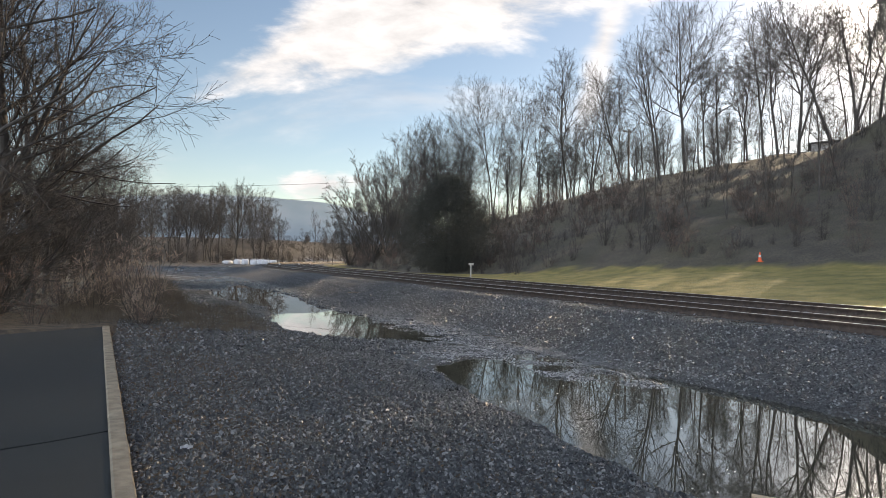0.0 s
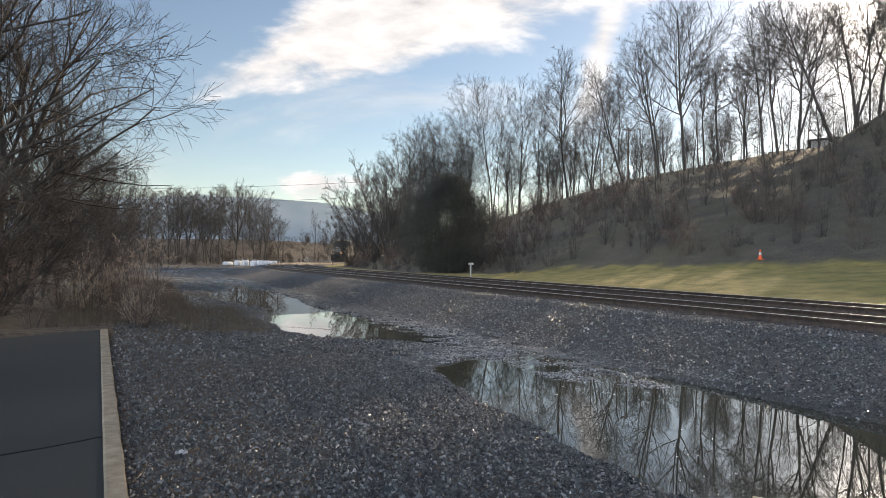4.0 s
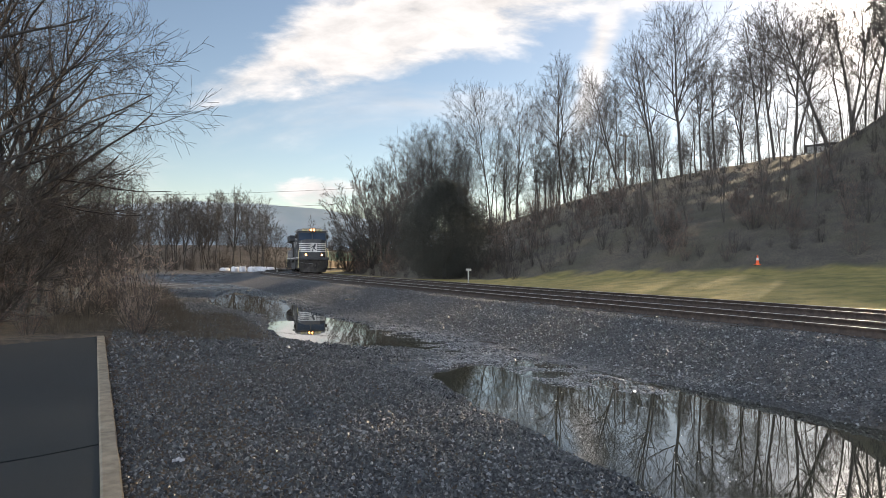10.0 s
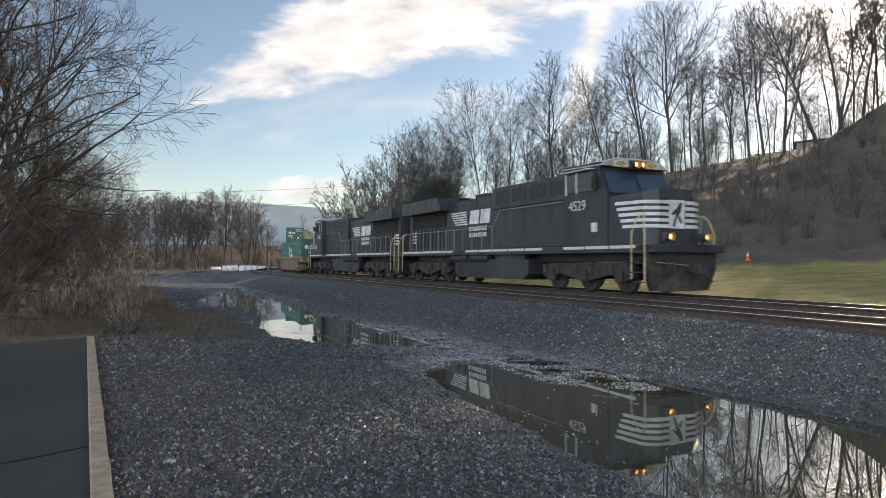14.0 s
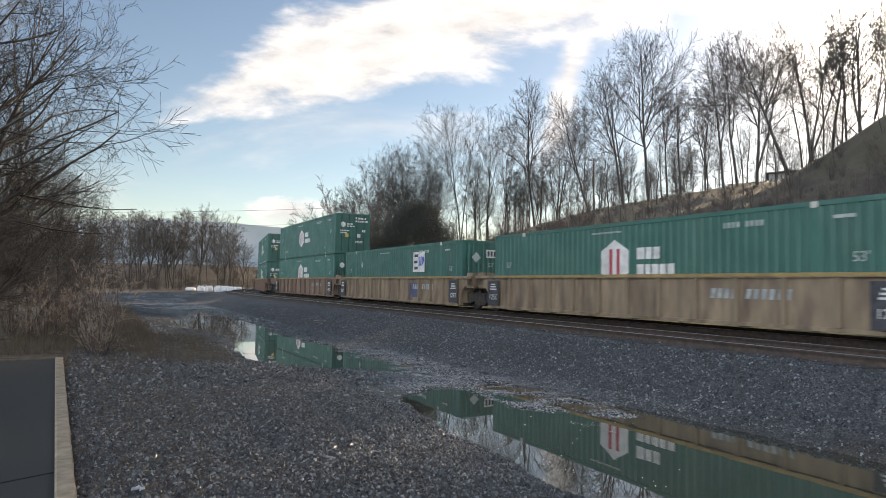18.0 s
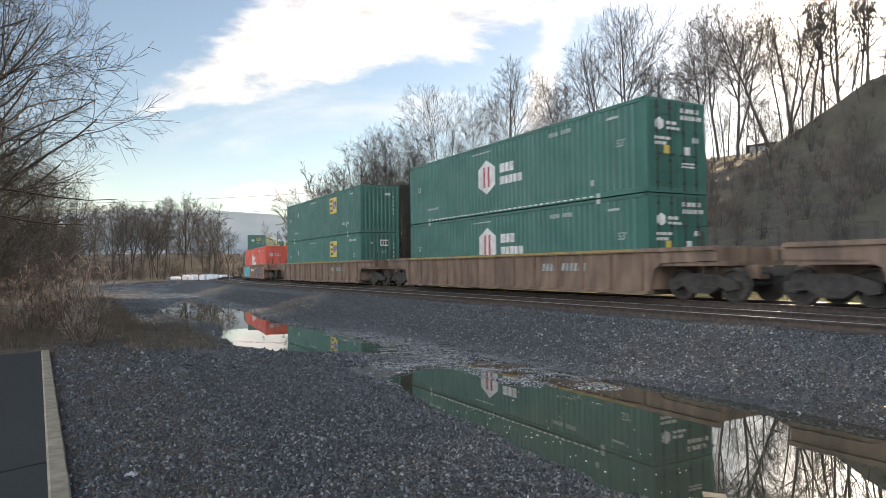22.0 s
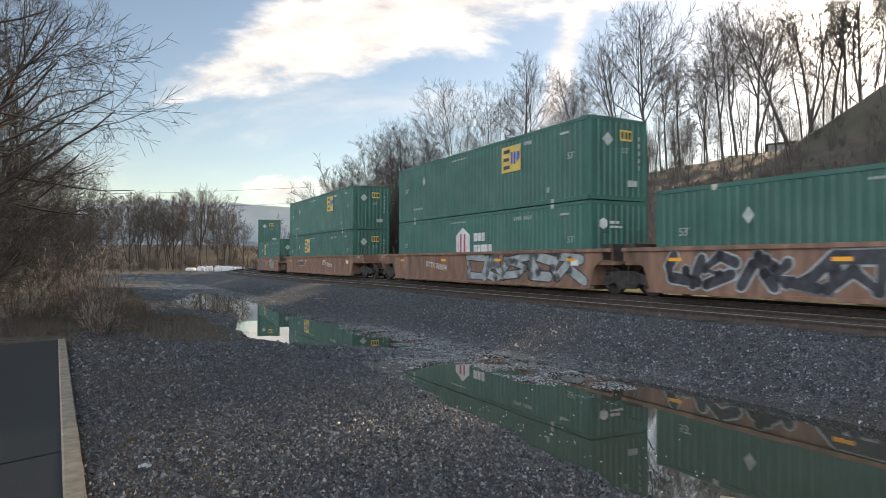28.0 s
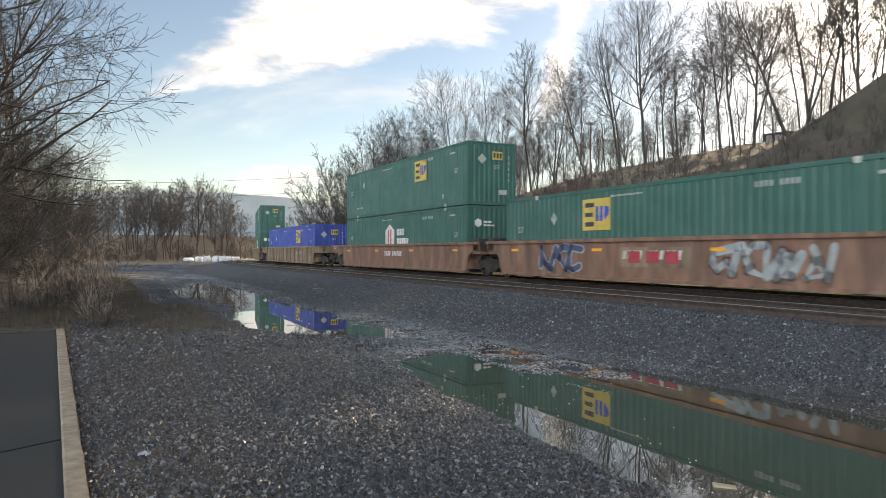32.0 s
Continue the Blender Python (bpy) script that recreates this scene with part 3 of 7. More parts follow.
def raw_mesh(name, verts, faces, material=None):
    """A mesh from arrays; all faces have the same number of corners."""
    verts, faces = np.asarray(verts, np.float32), np.asarray(faces, np.int32)
    me = bpy.data.meshes.new(name)
    n, k = faces.shape
    me.vertices.add(len(verts))
    me.vertices.foreach_set("co", verts.ravel())
    me.loops.add(n * k)
    me.loops.foreach_set("vertex_index", faces.ravel())
    me.polygons.add(n)
    me.polygons.foreach_set("loop_start", np.arange(0, n * k, k, dtype=np.int32))
    me.polygons.foreach_set("loop_total", np.full(n, k, np.int32))
    me.update(calc_edges=True)
    if material:
        me.materials.append(material)
    return me


# ---- ground ----
def spaced(lo, hi, fine_lo, fine_hi, fine, growth):
    """Coordinates that are dense between fine_lo and fine_hi and widen outwards."""
    mid = list(np.arange(fine_lo, fine_hi, fine))
    left, v = [], fine_lo
    while v > lo:
        v -= max(fine, growth * (fine_lo - v))
        left.append(v)
    right, v = [], fine_hi
    while v < hi:
        right.append(v)
        v += max(fine, growth * (v - fine_hi))
    return np.array(left[::-1] + mid + right)


def make_ground():
    a = spaced(-3200, 3200, 26, 55, 0.11, 0.035)
    b = spaced(-3200, 3200, -16.5, -5.5, 0.11, 0.035)
    A, B = np.meshgrid(a, b)
    X, Y = P0.x + ALONG.x * A + ACROSS.x * B, P0.y + ALONG.y * A + ACROSS.y * B
    Z = land(X, Y)
    n, m = len(a), len(b)
    i = np.arange(n * m).reshape(m, n)
    quads = np.stack([i[:-1, :-1], i[:-1, 1:], i[1:, 1:], i[1:, :-1]], -1).reshape(-1, 4)
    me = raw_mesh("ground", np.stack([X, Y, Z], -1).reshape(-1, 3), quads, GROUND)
    me.polygons.foreach_set("use_smooth", np.ones(len(quads), bool))
    s, off = line_coords(X, Y)
    jag = rough_of(X * 0.8, Y * 0.8, 11)
    lay = {
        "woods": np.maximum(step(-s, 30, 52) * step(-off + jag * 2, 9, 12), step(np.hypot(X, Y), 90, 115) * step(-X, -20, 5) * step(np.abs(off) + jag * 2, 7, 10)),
        "ballast": np.maximum(step(off + jag * 1.6, -8.6, -7.4), 1 - step(s + jag * 6, 10, 22)) * (1 - step(off, 2.8, 3.4)),
        "lawn": step(off + jag * 0.7, 2.7, 3.3) * (1 - step(off + jag * 3, lawn_edge(s) - 0.6, lawn_edge(s) + 0.8)),
        "brush": np.maximum(step(off + jag * 3, lawn_edge(s) - 0.6, lawn_edge(s) + 0.8), step(-off + jag * 2, 17.5, 19.5) * np.where(s > 36.5, 0, 1) + step(-s, 45, 62) * step(-off, 8, 12)),
        "straw": step(-off - 13.2 + jag * 2.4, 0.0, 1.4) * (1 - step(s + jag * 2, 36.6, 38.4)) * step(s + jag * 5, -10, 6) + 0.8 * step(-off + jag * 5 + rough_of(X * 3, Y * 3, 15) * 3 - 15.2, 0.0, 1.2) * step(s, 36, 39),
        "wet": 0.85 * step(rough_of(X * 0.5, Y * 0.9, 33), -0.10, 0.10) * step(-off, 8.2, 9.6) * (1 - step(-off, 14, 16)) * (1 - step(s, 38, 44)) + step(-off, 7.6, 9.2) * (1 - step(-off, 12.0, 13.0)) * step(WATER_Z + 0.09 - Z, 0.0, 0.05),
    }
    for name, w in lay.items():
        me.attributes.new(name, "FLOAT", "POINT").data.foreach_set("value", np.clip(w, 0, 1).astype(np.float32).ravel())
    tagged(new("ground", me), "grey gravel yard, lawn and brushy bank beside the railway", "ground", kind="structure")


make_ground()


def make_water():
    for ends in ((9.0, 41.99), (42.0, 60.0)):
        bm = bmesh.new()
        lo, hi = ((-14.0, -8.0), (-13.0, -7.2))[ends[0] > 30]
        ring = [P0 + ALONG * s + ACROSS * o for s, o in ((ends[0], lo), (ends[1], lo), (ends[1], hi), (ends[0], hi))]
        bm.faces.new([bm.verts.new((p.x, p.y, WATER_Z)) for p in ring])
        solid("puddle_water", bm, WATER, "still dark puddle reflecting the sky in the ditch", "puddle", kind="structure")


make_water()


# ---- paved lot and kerb ----
def make_lot():
    k, left = KERB_WAY, Vector((-0.56, -0.83))
    c = KERB_AT
    lot = thing("paved_lot", "dark worn asphalt lot with a crack, edged by a pale kerb", "pavement", kind="structure")
    # two slabs with a crack between them
    cut = 9.4
    jag = [0.0] + [random.uniform(-0.05, 0.05) for _ in range(22)]
    def rim(d):
        p = c + k * d
        return [p + Vector((-0.76, -0.65)) * (i * 0.45) + k * (jag[i] + 0.01 * i) for i in range(22)]
    far = [c, *rim(cut)[:22], c + k * cut + left * 13, c + left * 13]
    nearr = [*[p + k * 0.04 for p in rim(cut)], c + k * cut + left * 13 + k * 0.02, c + k * 30 + left * 13, c + k * 30]
    for ring in (far, nearr):
        bm = bmesh.new()
        top = [bm.verts.new((p.x, p.y, -0.63 + 0.012 * math.sin(p.x * 1.7 + p.y))) for p in ring]
        f = bm.faces.new(top)
        ext = bmesh.ops.extrude_face_region(bm, geom=[f])
        for v in ext["geom"]:
            if isinstance(v, bmesh.types.BMVert):
                v.co.z -= 0.14
        bmesh.ops.recalc_face_normals(bm, faces=bm.faces)
        part("slab", bm, ASPHALT, lot)
    # the kerb, in cast lengths
    side = Vector((0.884, 0.468))
    lengths = (0.0, 3.02, 6.05, 9.07, 12.1, 15.1, 18.1, 21.1, 24.1, 27.1, 30.0)
    for a, b in zip(lengths, lengths[1:]):
        bm = bmesh.new()
        n = 12
        for i in range(n):
            d0, d1 = a + 0.008 + (b - a - 0.016) * i / n, a + 0.008 + (b - a - 0.016) * (i + 1) / n
            ring = []
            for d in (d0, d1):
                w = 0.003 * math.sin(d * 5.1) + 0.002 * math.sin(d * 17.0)
                for o, z in ((-0.005, -0.78), (-0.005, -0.615), (0.012, -0.60), (0.128 + w, -0.60), (0.142 + w, -0.62), (0.142 + w, -0.78)):
                    p = c + k * d + side * (o + 0.004)
                    ring.append(bm.verts.new((p.x, p.y, z + 0.003 * math.sin(d * 9))))
            for j in range(5):
                bm.faces.new((ring[j], ring[j + 1], ring[6 + j + 1], ring[6 + j]))
            if i == 0:
                bm.faces.new(ring[:6][::-1])
            if i == n - 1:
                bm.faces.new(ring[6:])
        bmesh.ops.remove_doubles(bm, verts=bm.verts, dist=0.0005)
        bmesh.ops.recalc_face_normals(bm, faces=bm.faces)
        part("kerb_length", bm, KERB, lot, "pale sandy concrete kerb")


make_lot()


# ---- tracks ----
RAIL = ((-0.075, -0.17), (0.075, -0.17), (0.07, -0.155), (0.012, -0.135), (0.012, -0.05), (0.036, -0.035), (0.036, -0.004), (0.03, 0.0), (-0.03, 0.0), (-0.036, -0.004), (-0.036, -0.035), (-0.012, -0.05), (-0.012, -0.135), (-0.07, -0.155))


def rail_mesh(off):
    stops = [s for s in np.arange(-230, 0, 3.0)] + [s for s in np.arange(0, 121, 6.0)]
    verts, faces, k = [], [], len(RAIL)
    for s in stops:
        p, h = on_line(s, off)
        n = Vector((-math.sin(h), math.cos(h)))
        verts += [(p.x + n.x * a, p.y + n.y * a, z) for a, z in RAIL]
    for i in range(len(stops) - 1):
        faces += [(i * k + j, i * k + (j + 1) % k, (i + 1) * k + (j + 1) % k, (i + 1) * k + j) for j in range(k)]
    me = raw_mesh("rail", verts, faces)
    me.materials.append(RUST), me.materials.append(STEEL)
    me.polygons.foreach_set("material_index", np.tile([1 if j in (6, 7, 8) else 0 for j in range(k)], len(stops) - 1).astype(np.int32))
    return me


def make_tracks():
    def tie(bm):
        box(bm, -0.11, 0.11, -1.29, 1.29, -0.34, -0.158, 0.012)
    tie_me = mesh_of("tie", tie)
    for off in (0.0, -SPACING):
        name = "railway_track"
        tr = thing(name, "railway track with shiny rail heads on dark wooden ties in ballast", "railway track", kind="structure")
        for g in (-0.753, 0.753):
            ob = new("rail", rail_mesh(off + g))
            ob.parent = tr
            tagged(ob, "steel rail, head polished bright, web rusty")
        s = -92.0
        while s < 66.0:
            p, h = on_line(s + random.uniform(-0.03, 0.03), off)
            part("tie", tie_me, TIE, tr, "", pose(p.x, p.y, random.uniform(-0.012, 0.006), 0, 0, math.degrees(h) + random.uniform(-1, 1)))
            s += 0.53


make_tracks()


# ---- loose stone ----
def make_stones(name, label, count, place, size, material, seed, lift=0.25, flat=1.0):
    """Broken stone lying on the ground: small uneven lumps in one mesh."""
    rng = np.random.default_rng(seed)
    x, y = place(rng, count)
    z = land(x, y)
    n = len(x)
    r = size[0] + (size[1] - size[0]) * rng.random(n) ** 2.2
    base = np.array([(0.8, 0.6, -0.3), (-0.8, 0.6, -0.3), (-0.8, -0.6, -0.3), (0.8, -0.6, -0.3), (0.42, 0.05, 0.8), (-0.42, -0.05, 0.75)], float)
    v = base[None] * (0.75 + 0.5 * rng.random((n, 6, 1))) + rng.normal(0, 0.15, (n, 6, 3))
    v *= (r[:, None] * (0.6 + 0.7 * rng.random((n, 3))))[:, None]
    v[..., 2] *= flat
    a = rng.random(n) * 6.283
    t = rng.normal(0, 0.5 * flat, n)
    ca, sa, ct, st = np.cos(a), np.sin(a), np.cos(t), np.sin(t)
    vx, vy, vz = v[..., 0], v[..., 1], v[..., 2]
    vx, vz = vx * ct[:, None] - vz * st[:, None], vx * st[:, None] + vz * ct[:, None]
    vx, vy = vx * ca[:, None] - vy * sa[:, None], vx * sa[:, None] + vy * ca[:, None]
    co = np.stack([vx + x[:, None], vy + y[:, None], vz + (z + r * lift)[:, None]], -1).reshape(-1, 3)
    tri = np.array([(0, 1, 5), (0, 5, 4), (1, 2, 5), (2, 3, 4), (2, 4, 5), (3, 0, 4)])
    faces = (tri[None] + 6 * np.arange(n)[:, None, None]).reshape(-1, 3)
    tagged(new(name, raw_mesh(name, co, faces, material)), label, "gravel", kind="stuff")


def stone_material(k):
    m = STONE.copy()
    m.name = "loose stone"
    nt = m.node_tree
    p = nt.nodes["Principled BSDF"]
    geo, ramp = nt.nodes.new("ShaderNodeNewGeometry"), nt.nodes.new("ShaderNodeValToRGB")
    ramp.color_ramp.elements[0].color, ramp.color_ramp.elements[1].color = (0.012 * k, 0.013 * k, 0.0145 * k, 1), (0.27 * k, 0.28 * k, 0.28 * k, 1)
    e = ramp.color_ramp.elements.new(0.8)
    e.color = (0.085 * k, 0.09 * k, 0.092 * k, 1)
    nt.links.new(geo.outputs["Random Per Island"], ramp.inputs[0])
    nt.links.new(ramp.outputs[0], p.inputs["Base Color"])
    return m


LOOSE, LOOSE_BALLAST = stone_material(1.0), stone_material(1.15)


def in_strip(s0, s1, o0, o1, toward=1.0, damp=False):
    """Random places between s0 and s1 along the line and o0 and o1 across it, denser towards s1."""
    def place(rng, count):
        k = rng.random(count) ** (1 / toward)
        s, o = s0 + (s1 - s0) * k, o0 + (o1 - o0) * rng.random(count)
        x, y = P0.x + ALONG.x * s + ACROSS.x * o, P0.y + ALONG.y * s + ACROSS.y * o
        keep = (land(x, y) > WATER_Z - 0.03) & (-(x - KERB_AT.x) * KERB_WAY.y + (y - KERB_AT.y) * KERB_WAY.x > 0.16)
        keep &= (rng.random(count) > 0.9 * mud_flat(s, o)) | damp
        return x[keep], y[keep]
    return place


make_stones("gravel", "grey crushed stone strewn over the yard", 125000, in_strip(40, 52.5, -17.6, -11.8, 1.5), (0.0065, 0.024), LOOSE, 4)
make_stones("gravel", "larger grey stones scattered over the yard", 9000, in_strip(43, 52.5, -17.6, -11.8, 1.4), (0.015, 0.032), LOOSE, 24)
make_stones("gravel", "grey crushed stone strewn over the yard", 30000, in_strip(28, 42, -16.6, -8.0, 1.6), (0.012, 0.04), LOOSE, 5)
make_stones("ballast_stones", "dark broken ballast on the track shoulder", 42000, in_strip(22, 53, -9.4, -5.3, 1.5), (0.012, 0.032), LOOSE_BALLAST, 6)
make_stones("ballast_stones", "dark broken ballast between the rails", 16000, in_strip(12, 56, -5.6, 2.6, 1.5), (0.016, 0.04), LOOSE, 7, 0.0)
make_stones("wet_stones", "wet dark stones glinting at the puddle's edge", 22000, in_strip(20, 56, -13.2, -7.8, 1.2, True), (0.008, 0.026), WET_GLINT, 9, 0.15, 0.5)
make_stones("wet_stones", "wet pebbles glistening on the flat between the puddles", 30000, in_strip(30, 46.5, -11.2, -8.0, 1.3, True), (0.009, 0.024), WET_GLINT, 10, 0.3, 0.5)
make_stones("gravel", "grey stone on the service road", 14000, in_strip(6, 30, -15.0, -6.5, 1.3), (0.02, 0.045), LOOSE, 12)
make_stones("gravel", "grey crushed stone strewn over the yard", 24000, in_strip(52.5, 62, -17.6, -11.8), (0.008, 0.03), LOOSE, 18)
make_stones("dead_leaves", "brown leaf litter blown against the kerb", 20000, in_strip(37, 52, -17.8, -14.9, 1.1), (0.006, 0.022), LITTER, 14)
make_stones("dead_leaves", "brown leaf litter strewn on the gravel", 9000, in_strip(36, 52, -16, -12.8, 1.1), (0.006, 0.02), LITTER, 15)
make_stones("pale_stones", "few pale stones lying about", 60, in_strip(30, 52, -16, -6, 1.2), (0.012, 0.035), LIMESTONE, 8)


# ---- bare trees ----
def grow(seed, height, trunk, clear=0.35, leaders=(), lean=(0, 0), bow=(0, 0), limbs=10, spread=0.34, open_angle=0.85, lift=0.10, wobble=0.10, twig=0.010, fine=3, twigs=6, branches=6, droop=0.0, inward=0.6):
    """The wood of one bare tree as segments (from, to, radius, radius, level): stems, limbs, branches, twigs.
    leaders: further stems as (where on the first stem they leave it, lean in x, lean in y, share of the height left)."""
    rng = random.Random(seed)
    segs = []

    def turn(d, a, spin):
        side = d.orthogonal().normalized()
        side.rotate(Matrix.Rotation(spin, 3, d))
        return (d * math.cos(a) + side * math.sin(a)).normalized()

    def shoot(p, d, length, r, k):
        n = (0, 6, 4, 2, 2)[k]
        tip = max(twig, r * 0.3)
        kids = (0, branches, twigs, 5, 0)[k] if k < fine else 0
        spin, left = rng.uniform(0, 6.283), kids
        bend = wobble * (0.9, 0.9, 1.1, 1.0, 1.0)[k]
        for i in range(n):
            d = (d + Vector((rng.gauss(0, bend), rng.gauss(0, bend), rng.gauss(0, bend) + lift * (1 if k < 3 else 0.5) - droop * (k == 3)))).normalized()
            q = p + d * (length / n)
            ra, rb = r + (tip - r) * i / n, r + (tip - r) * (i + 1) / n
            segs.append((p, q, ra, rb, k))
            share = kids / n
            m = int(share) + (rng.random() < share - int(share))
            for _ in range(m):
                u = rng.random()
                at = p.lerp(q, u)
                spin += 2.4 + rng.uniform(-0.5, 0.5)
                along = (i + u) / n
                if along < 0.12:
                    continue
                shoot(at, turn(d, rng.uniform(0.45, 0.95), spin), length * rng.uniform(0.38, 0.72) * (1.1 - 0.5 * along), max(twig, (ra + (rb - ra) * u) * rng.uniform(0.45, 0.65)), k + 1)
            p = q

    def stem(p, d, length, r0, bare, bow_way, count):
        n, path = 9, []
        for i in range(n):
            d = (d + Vector((rng.gauss(0, wobble * 0.45) + bow_way[0] / n, rng.gauss(0, wobble * 0.45) + bow_way[1] / n, 0.02))).normalized()
            q = p + d * (length / n)
            ra, rb = r0 * (1 - 0.82 * (i / n) ** 1.15), r0 * (1 - 0.82 * ((i + 1) / n) ** 1.15)
            segs.append((p, q, max(ra, twig), max(rb, twig), 0))
            path.append((p, d.copy(), max(ra, twig)))
            p = q
        path.append((p, d.copy(), max(twig, r0 * 0.18)))
        spin = rng.uniform(0, 6.283)
        for j in range(count):
            k = bare + (1 - bare) * (j + rng.random() * 0.8) / count
            i = min(int(k * n), n - 1)
            at = path[i][0].lerp(path[i + 1][0], k * n - i)
            spin += 2.4 + rng.uniform(-0.6, 0.6)
            high = (k - bare) / (1 - bare)
            shoot(at, turn(path[i][1], open_angle * rng.uniform(0.6, 1.15) * (1.05 - 0.4 * high), spin), height * spread * rng.uniform(0.65, 1.15) * (1.0 - 0.55 * high), max(twig, path[i][2] * rng.uniform(0.38, 0.6)), 1)
        shoot(path[-1][0], path[-1][1], length * 0.12, path[-1][2], 2)
        return path

    main = stem(Vector((0, 0, -0.3)), Vector((lean[0], lean[1], 1)).normalized(), height * 0.93, trunk, clear, bow, limbs)
    for at, lx, ly, share in leaders:
        i = min(int(at * 9), 8)
        p = main[i][0].lerp(main[i + 1][0], at * 9 - i)
        stem(p, Vector((lx, ly, 1)).normalized(), height * 0.93 * (1 - at) * share, main[i][2] * (0.72 if at > 0.05 else 0.8), max((clear - at) / (1 - at), 0.12), (-lx * inward, -ly * inward), max(3, int(limbs * share)))
    g = height / max(s[1].z for s in segs)
    return [(a * g, b * g, ra, rb, k) for a, b, ra, rb, k in segs]


def wood_mesh(name, segs, sides):
    """All the segments as tapered tubes, in one mesh."""
    p = np.array([s[0] for s in segs]), np.array([s[1] for s in segs])
    r = np.array([s[2] for s in segs]), np.array([s[3] for s in segs])
    d = p[1] - p[0]
    d /= np.linalg.norm(d, axis=1, keepdims=True) + 1e-9
    ref = np.where(np.abs(d[:, 2:3]) > 0.9, np.array([[1.0, 0, 0]]), np.array([[0, 0, 1.0]]))
    u = np.cross(d, ref)
    u /= np.linalg.norm(u, axis=1, keepdims=True)
    v = np.cross(d, u)
    rings = []
    for end in (0, 1):
        for k in range(sides):
            a = 2 * math.pi * k / sides
            rings.append(p[end] + (u * math.cos(a) + v * math.sin(a)) * r[end][:, None])
    co = np.stack(rings, 1).reshape(-1, 3)
    quad = np.array([(k, (k + 1) % sides, sides + (k + 1) % sides, sides + k) for k in range(sides)])
    faces = (quad[None] + 2 * sides * np.arange(len(segs))[:, None, None]).reshape(-1, 4)
    me = raw_mesh(name, co, faces)
    me.polygons.foreach_set("use_smooth", np.ones(len(faces), bool))
    return me


def tree_kind(key, **kw):
    """The two meshes of a kind of tree: its trunk with the limbs, and its crown of twigs."""
    segs = grow(**kw)
    low, high = [s for s in segs if s[4] <= 1], [s for s in segs if s[4] > 1]
    return wood_mesh(key + " trunk", low, 6 if kw["trunk"] > 0.03 else 4), wood_mesh(key + " crown", high, 3)


def plant(kind, x, y, size, yaw, label, group, name="tree", tilt=0.0, sink=0.1, wide=1.0, bark=None, twigs=None):
    top = thing(name, label, "tree" if name != "shrub" else "shrub", pose(x, y, land_at(x, y) - sink, tilt, 0, yaw), group)
    top.scale = (size * wide * random.uniform(0.92, 1.08), size * wide * random.uniform(0.92, 1.08), size)
    if name == "shrub":
        tagged(part("stem_clump", kind[0], bark or BARK, top), kind="stuff")
        tagged(part("twig_clump", kind[1], twigs or TWIG_RED, top), kind="stuff")
    else:
        part("trunk", kind[0], bark or BARK, top)
        part("crown", kind[1], twigs or TWIG, top)
    return top


def fan(n, out, seed, share=(0.6, 1.0)):
    """Stems that fan out from one stool."""
    rng = random.Random(seed)
    return tuple((0.02, out * rng.uniform(0.35, 1.0) * math.cos(6.283 * k / n), out * rng.uniform(0.35, 1.0) * math.sin(6.283 * k / n), rng.uniform(*share)) for k in range(n))


SLIM = [tree_kind("slim tree %d" % i, seed=50 + i, height=14, trunk=0.10, clear=0.3, lean=ln, leaders=ld, limbs=12, spread=0.27, open_angle=0.9, lift=0.05, twig=0.013, twigs=6, branches=6)
        for i, (ln, ld) in enumerate((((0.05, 0), ()), ((-0.1, 0.05), ((0.3, 0.25, 0.1, 0.9),)), ((0, 0.12), ()), ((0.08, -0.06), ((0.02, -0.2, 0.1, 0.85),))))]
OVAL = [tree_kind("oval tree %d" % i, seed=140 + i, height=16, trunk=0.17, clear=0.22, leaders=ld, limbs=13, spread=0.36, open_angle=0.9, lift=0.06, twig=0.014, twigs=7, branches=7)
        for i, ld in enumerate((((0.2, 0.3, 0.1, 0.9), (0.25, -0.3, 0.1, 0.85)), ((0.02, -0.25, 0.1, 0.9), (0.3, 0.35, -0.1, 0.85)), ((0.3, 0.3, 0.2, 1.0), (0.4, -0.35, -0.2, 0.9))))]
SAPLING = [tree_kind("sapling %d" % i, seed=70 + i, height=10, trunk=0.055, clear=0.25, lean=ln, leaders=((0.03, 0.3, -0.1, 0.8),), limbs=9, spread=0.32, open_angle=0.9, lift=0.05, twig=0.009, twigs=5, branches=5) for i, ln in enumerate(((0.05, 0), (-0.12, 0.1), (0.1, -0.1)))]
DOME = [tree_kind("domed tree %d" % i, seed=40 + i, height=12, trunk=0.10, clear=0.22, leaders=fan(20, 1.25, i, (0.9, 1.08)), inward=0.1, limbs=9, spread=0.24, open_angle=0.7, lift=0.05, twig=0.013, twigs=6, branches=7) for i in range(2)]
THICKET = [tree_kind("thicket %d" % i, seed=60 + i, height=3.2, trunk=0.02, clear=0.15, leaders=fan(9, 0.8, 20 + i, (0.5, 1.0)), limbs=5, spread=0.26, open_angle=0.8, lift=0.08, wobble=0.14, twig=0.0055, fine=3, twigs=3, branches=4) for i in range(3)]
NEAR = [tree_kind("near tree %d" % i, seed=80 + i, height=12, trunk=0.18, clear=0.24, lean=ln, leaders=ld, limbs=16, spread=0.48, open_angle=1.05, lift=0.02, wobble=0.12, twig=0.0048, fine=4, twigs=5, branches=7, droop=0.02)
        for i, (ln, ld) in enumerate((((0.04, 0.0), ((0.1, 0.4, 0.05, 0.95),)), ((0.16, -0.06), ((0.02, -0.1, 0.1, 0.9), (0.35, 0.5, 0, 0.8))), ((0.0, 0.08), ((0.2, 0.35, -0.2, 0.9),))))]
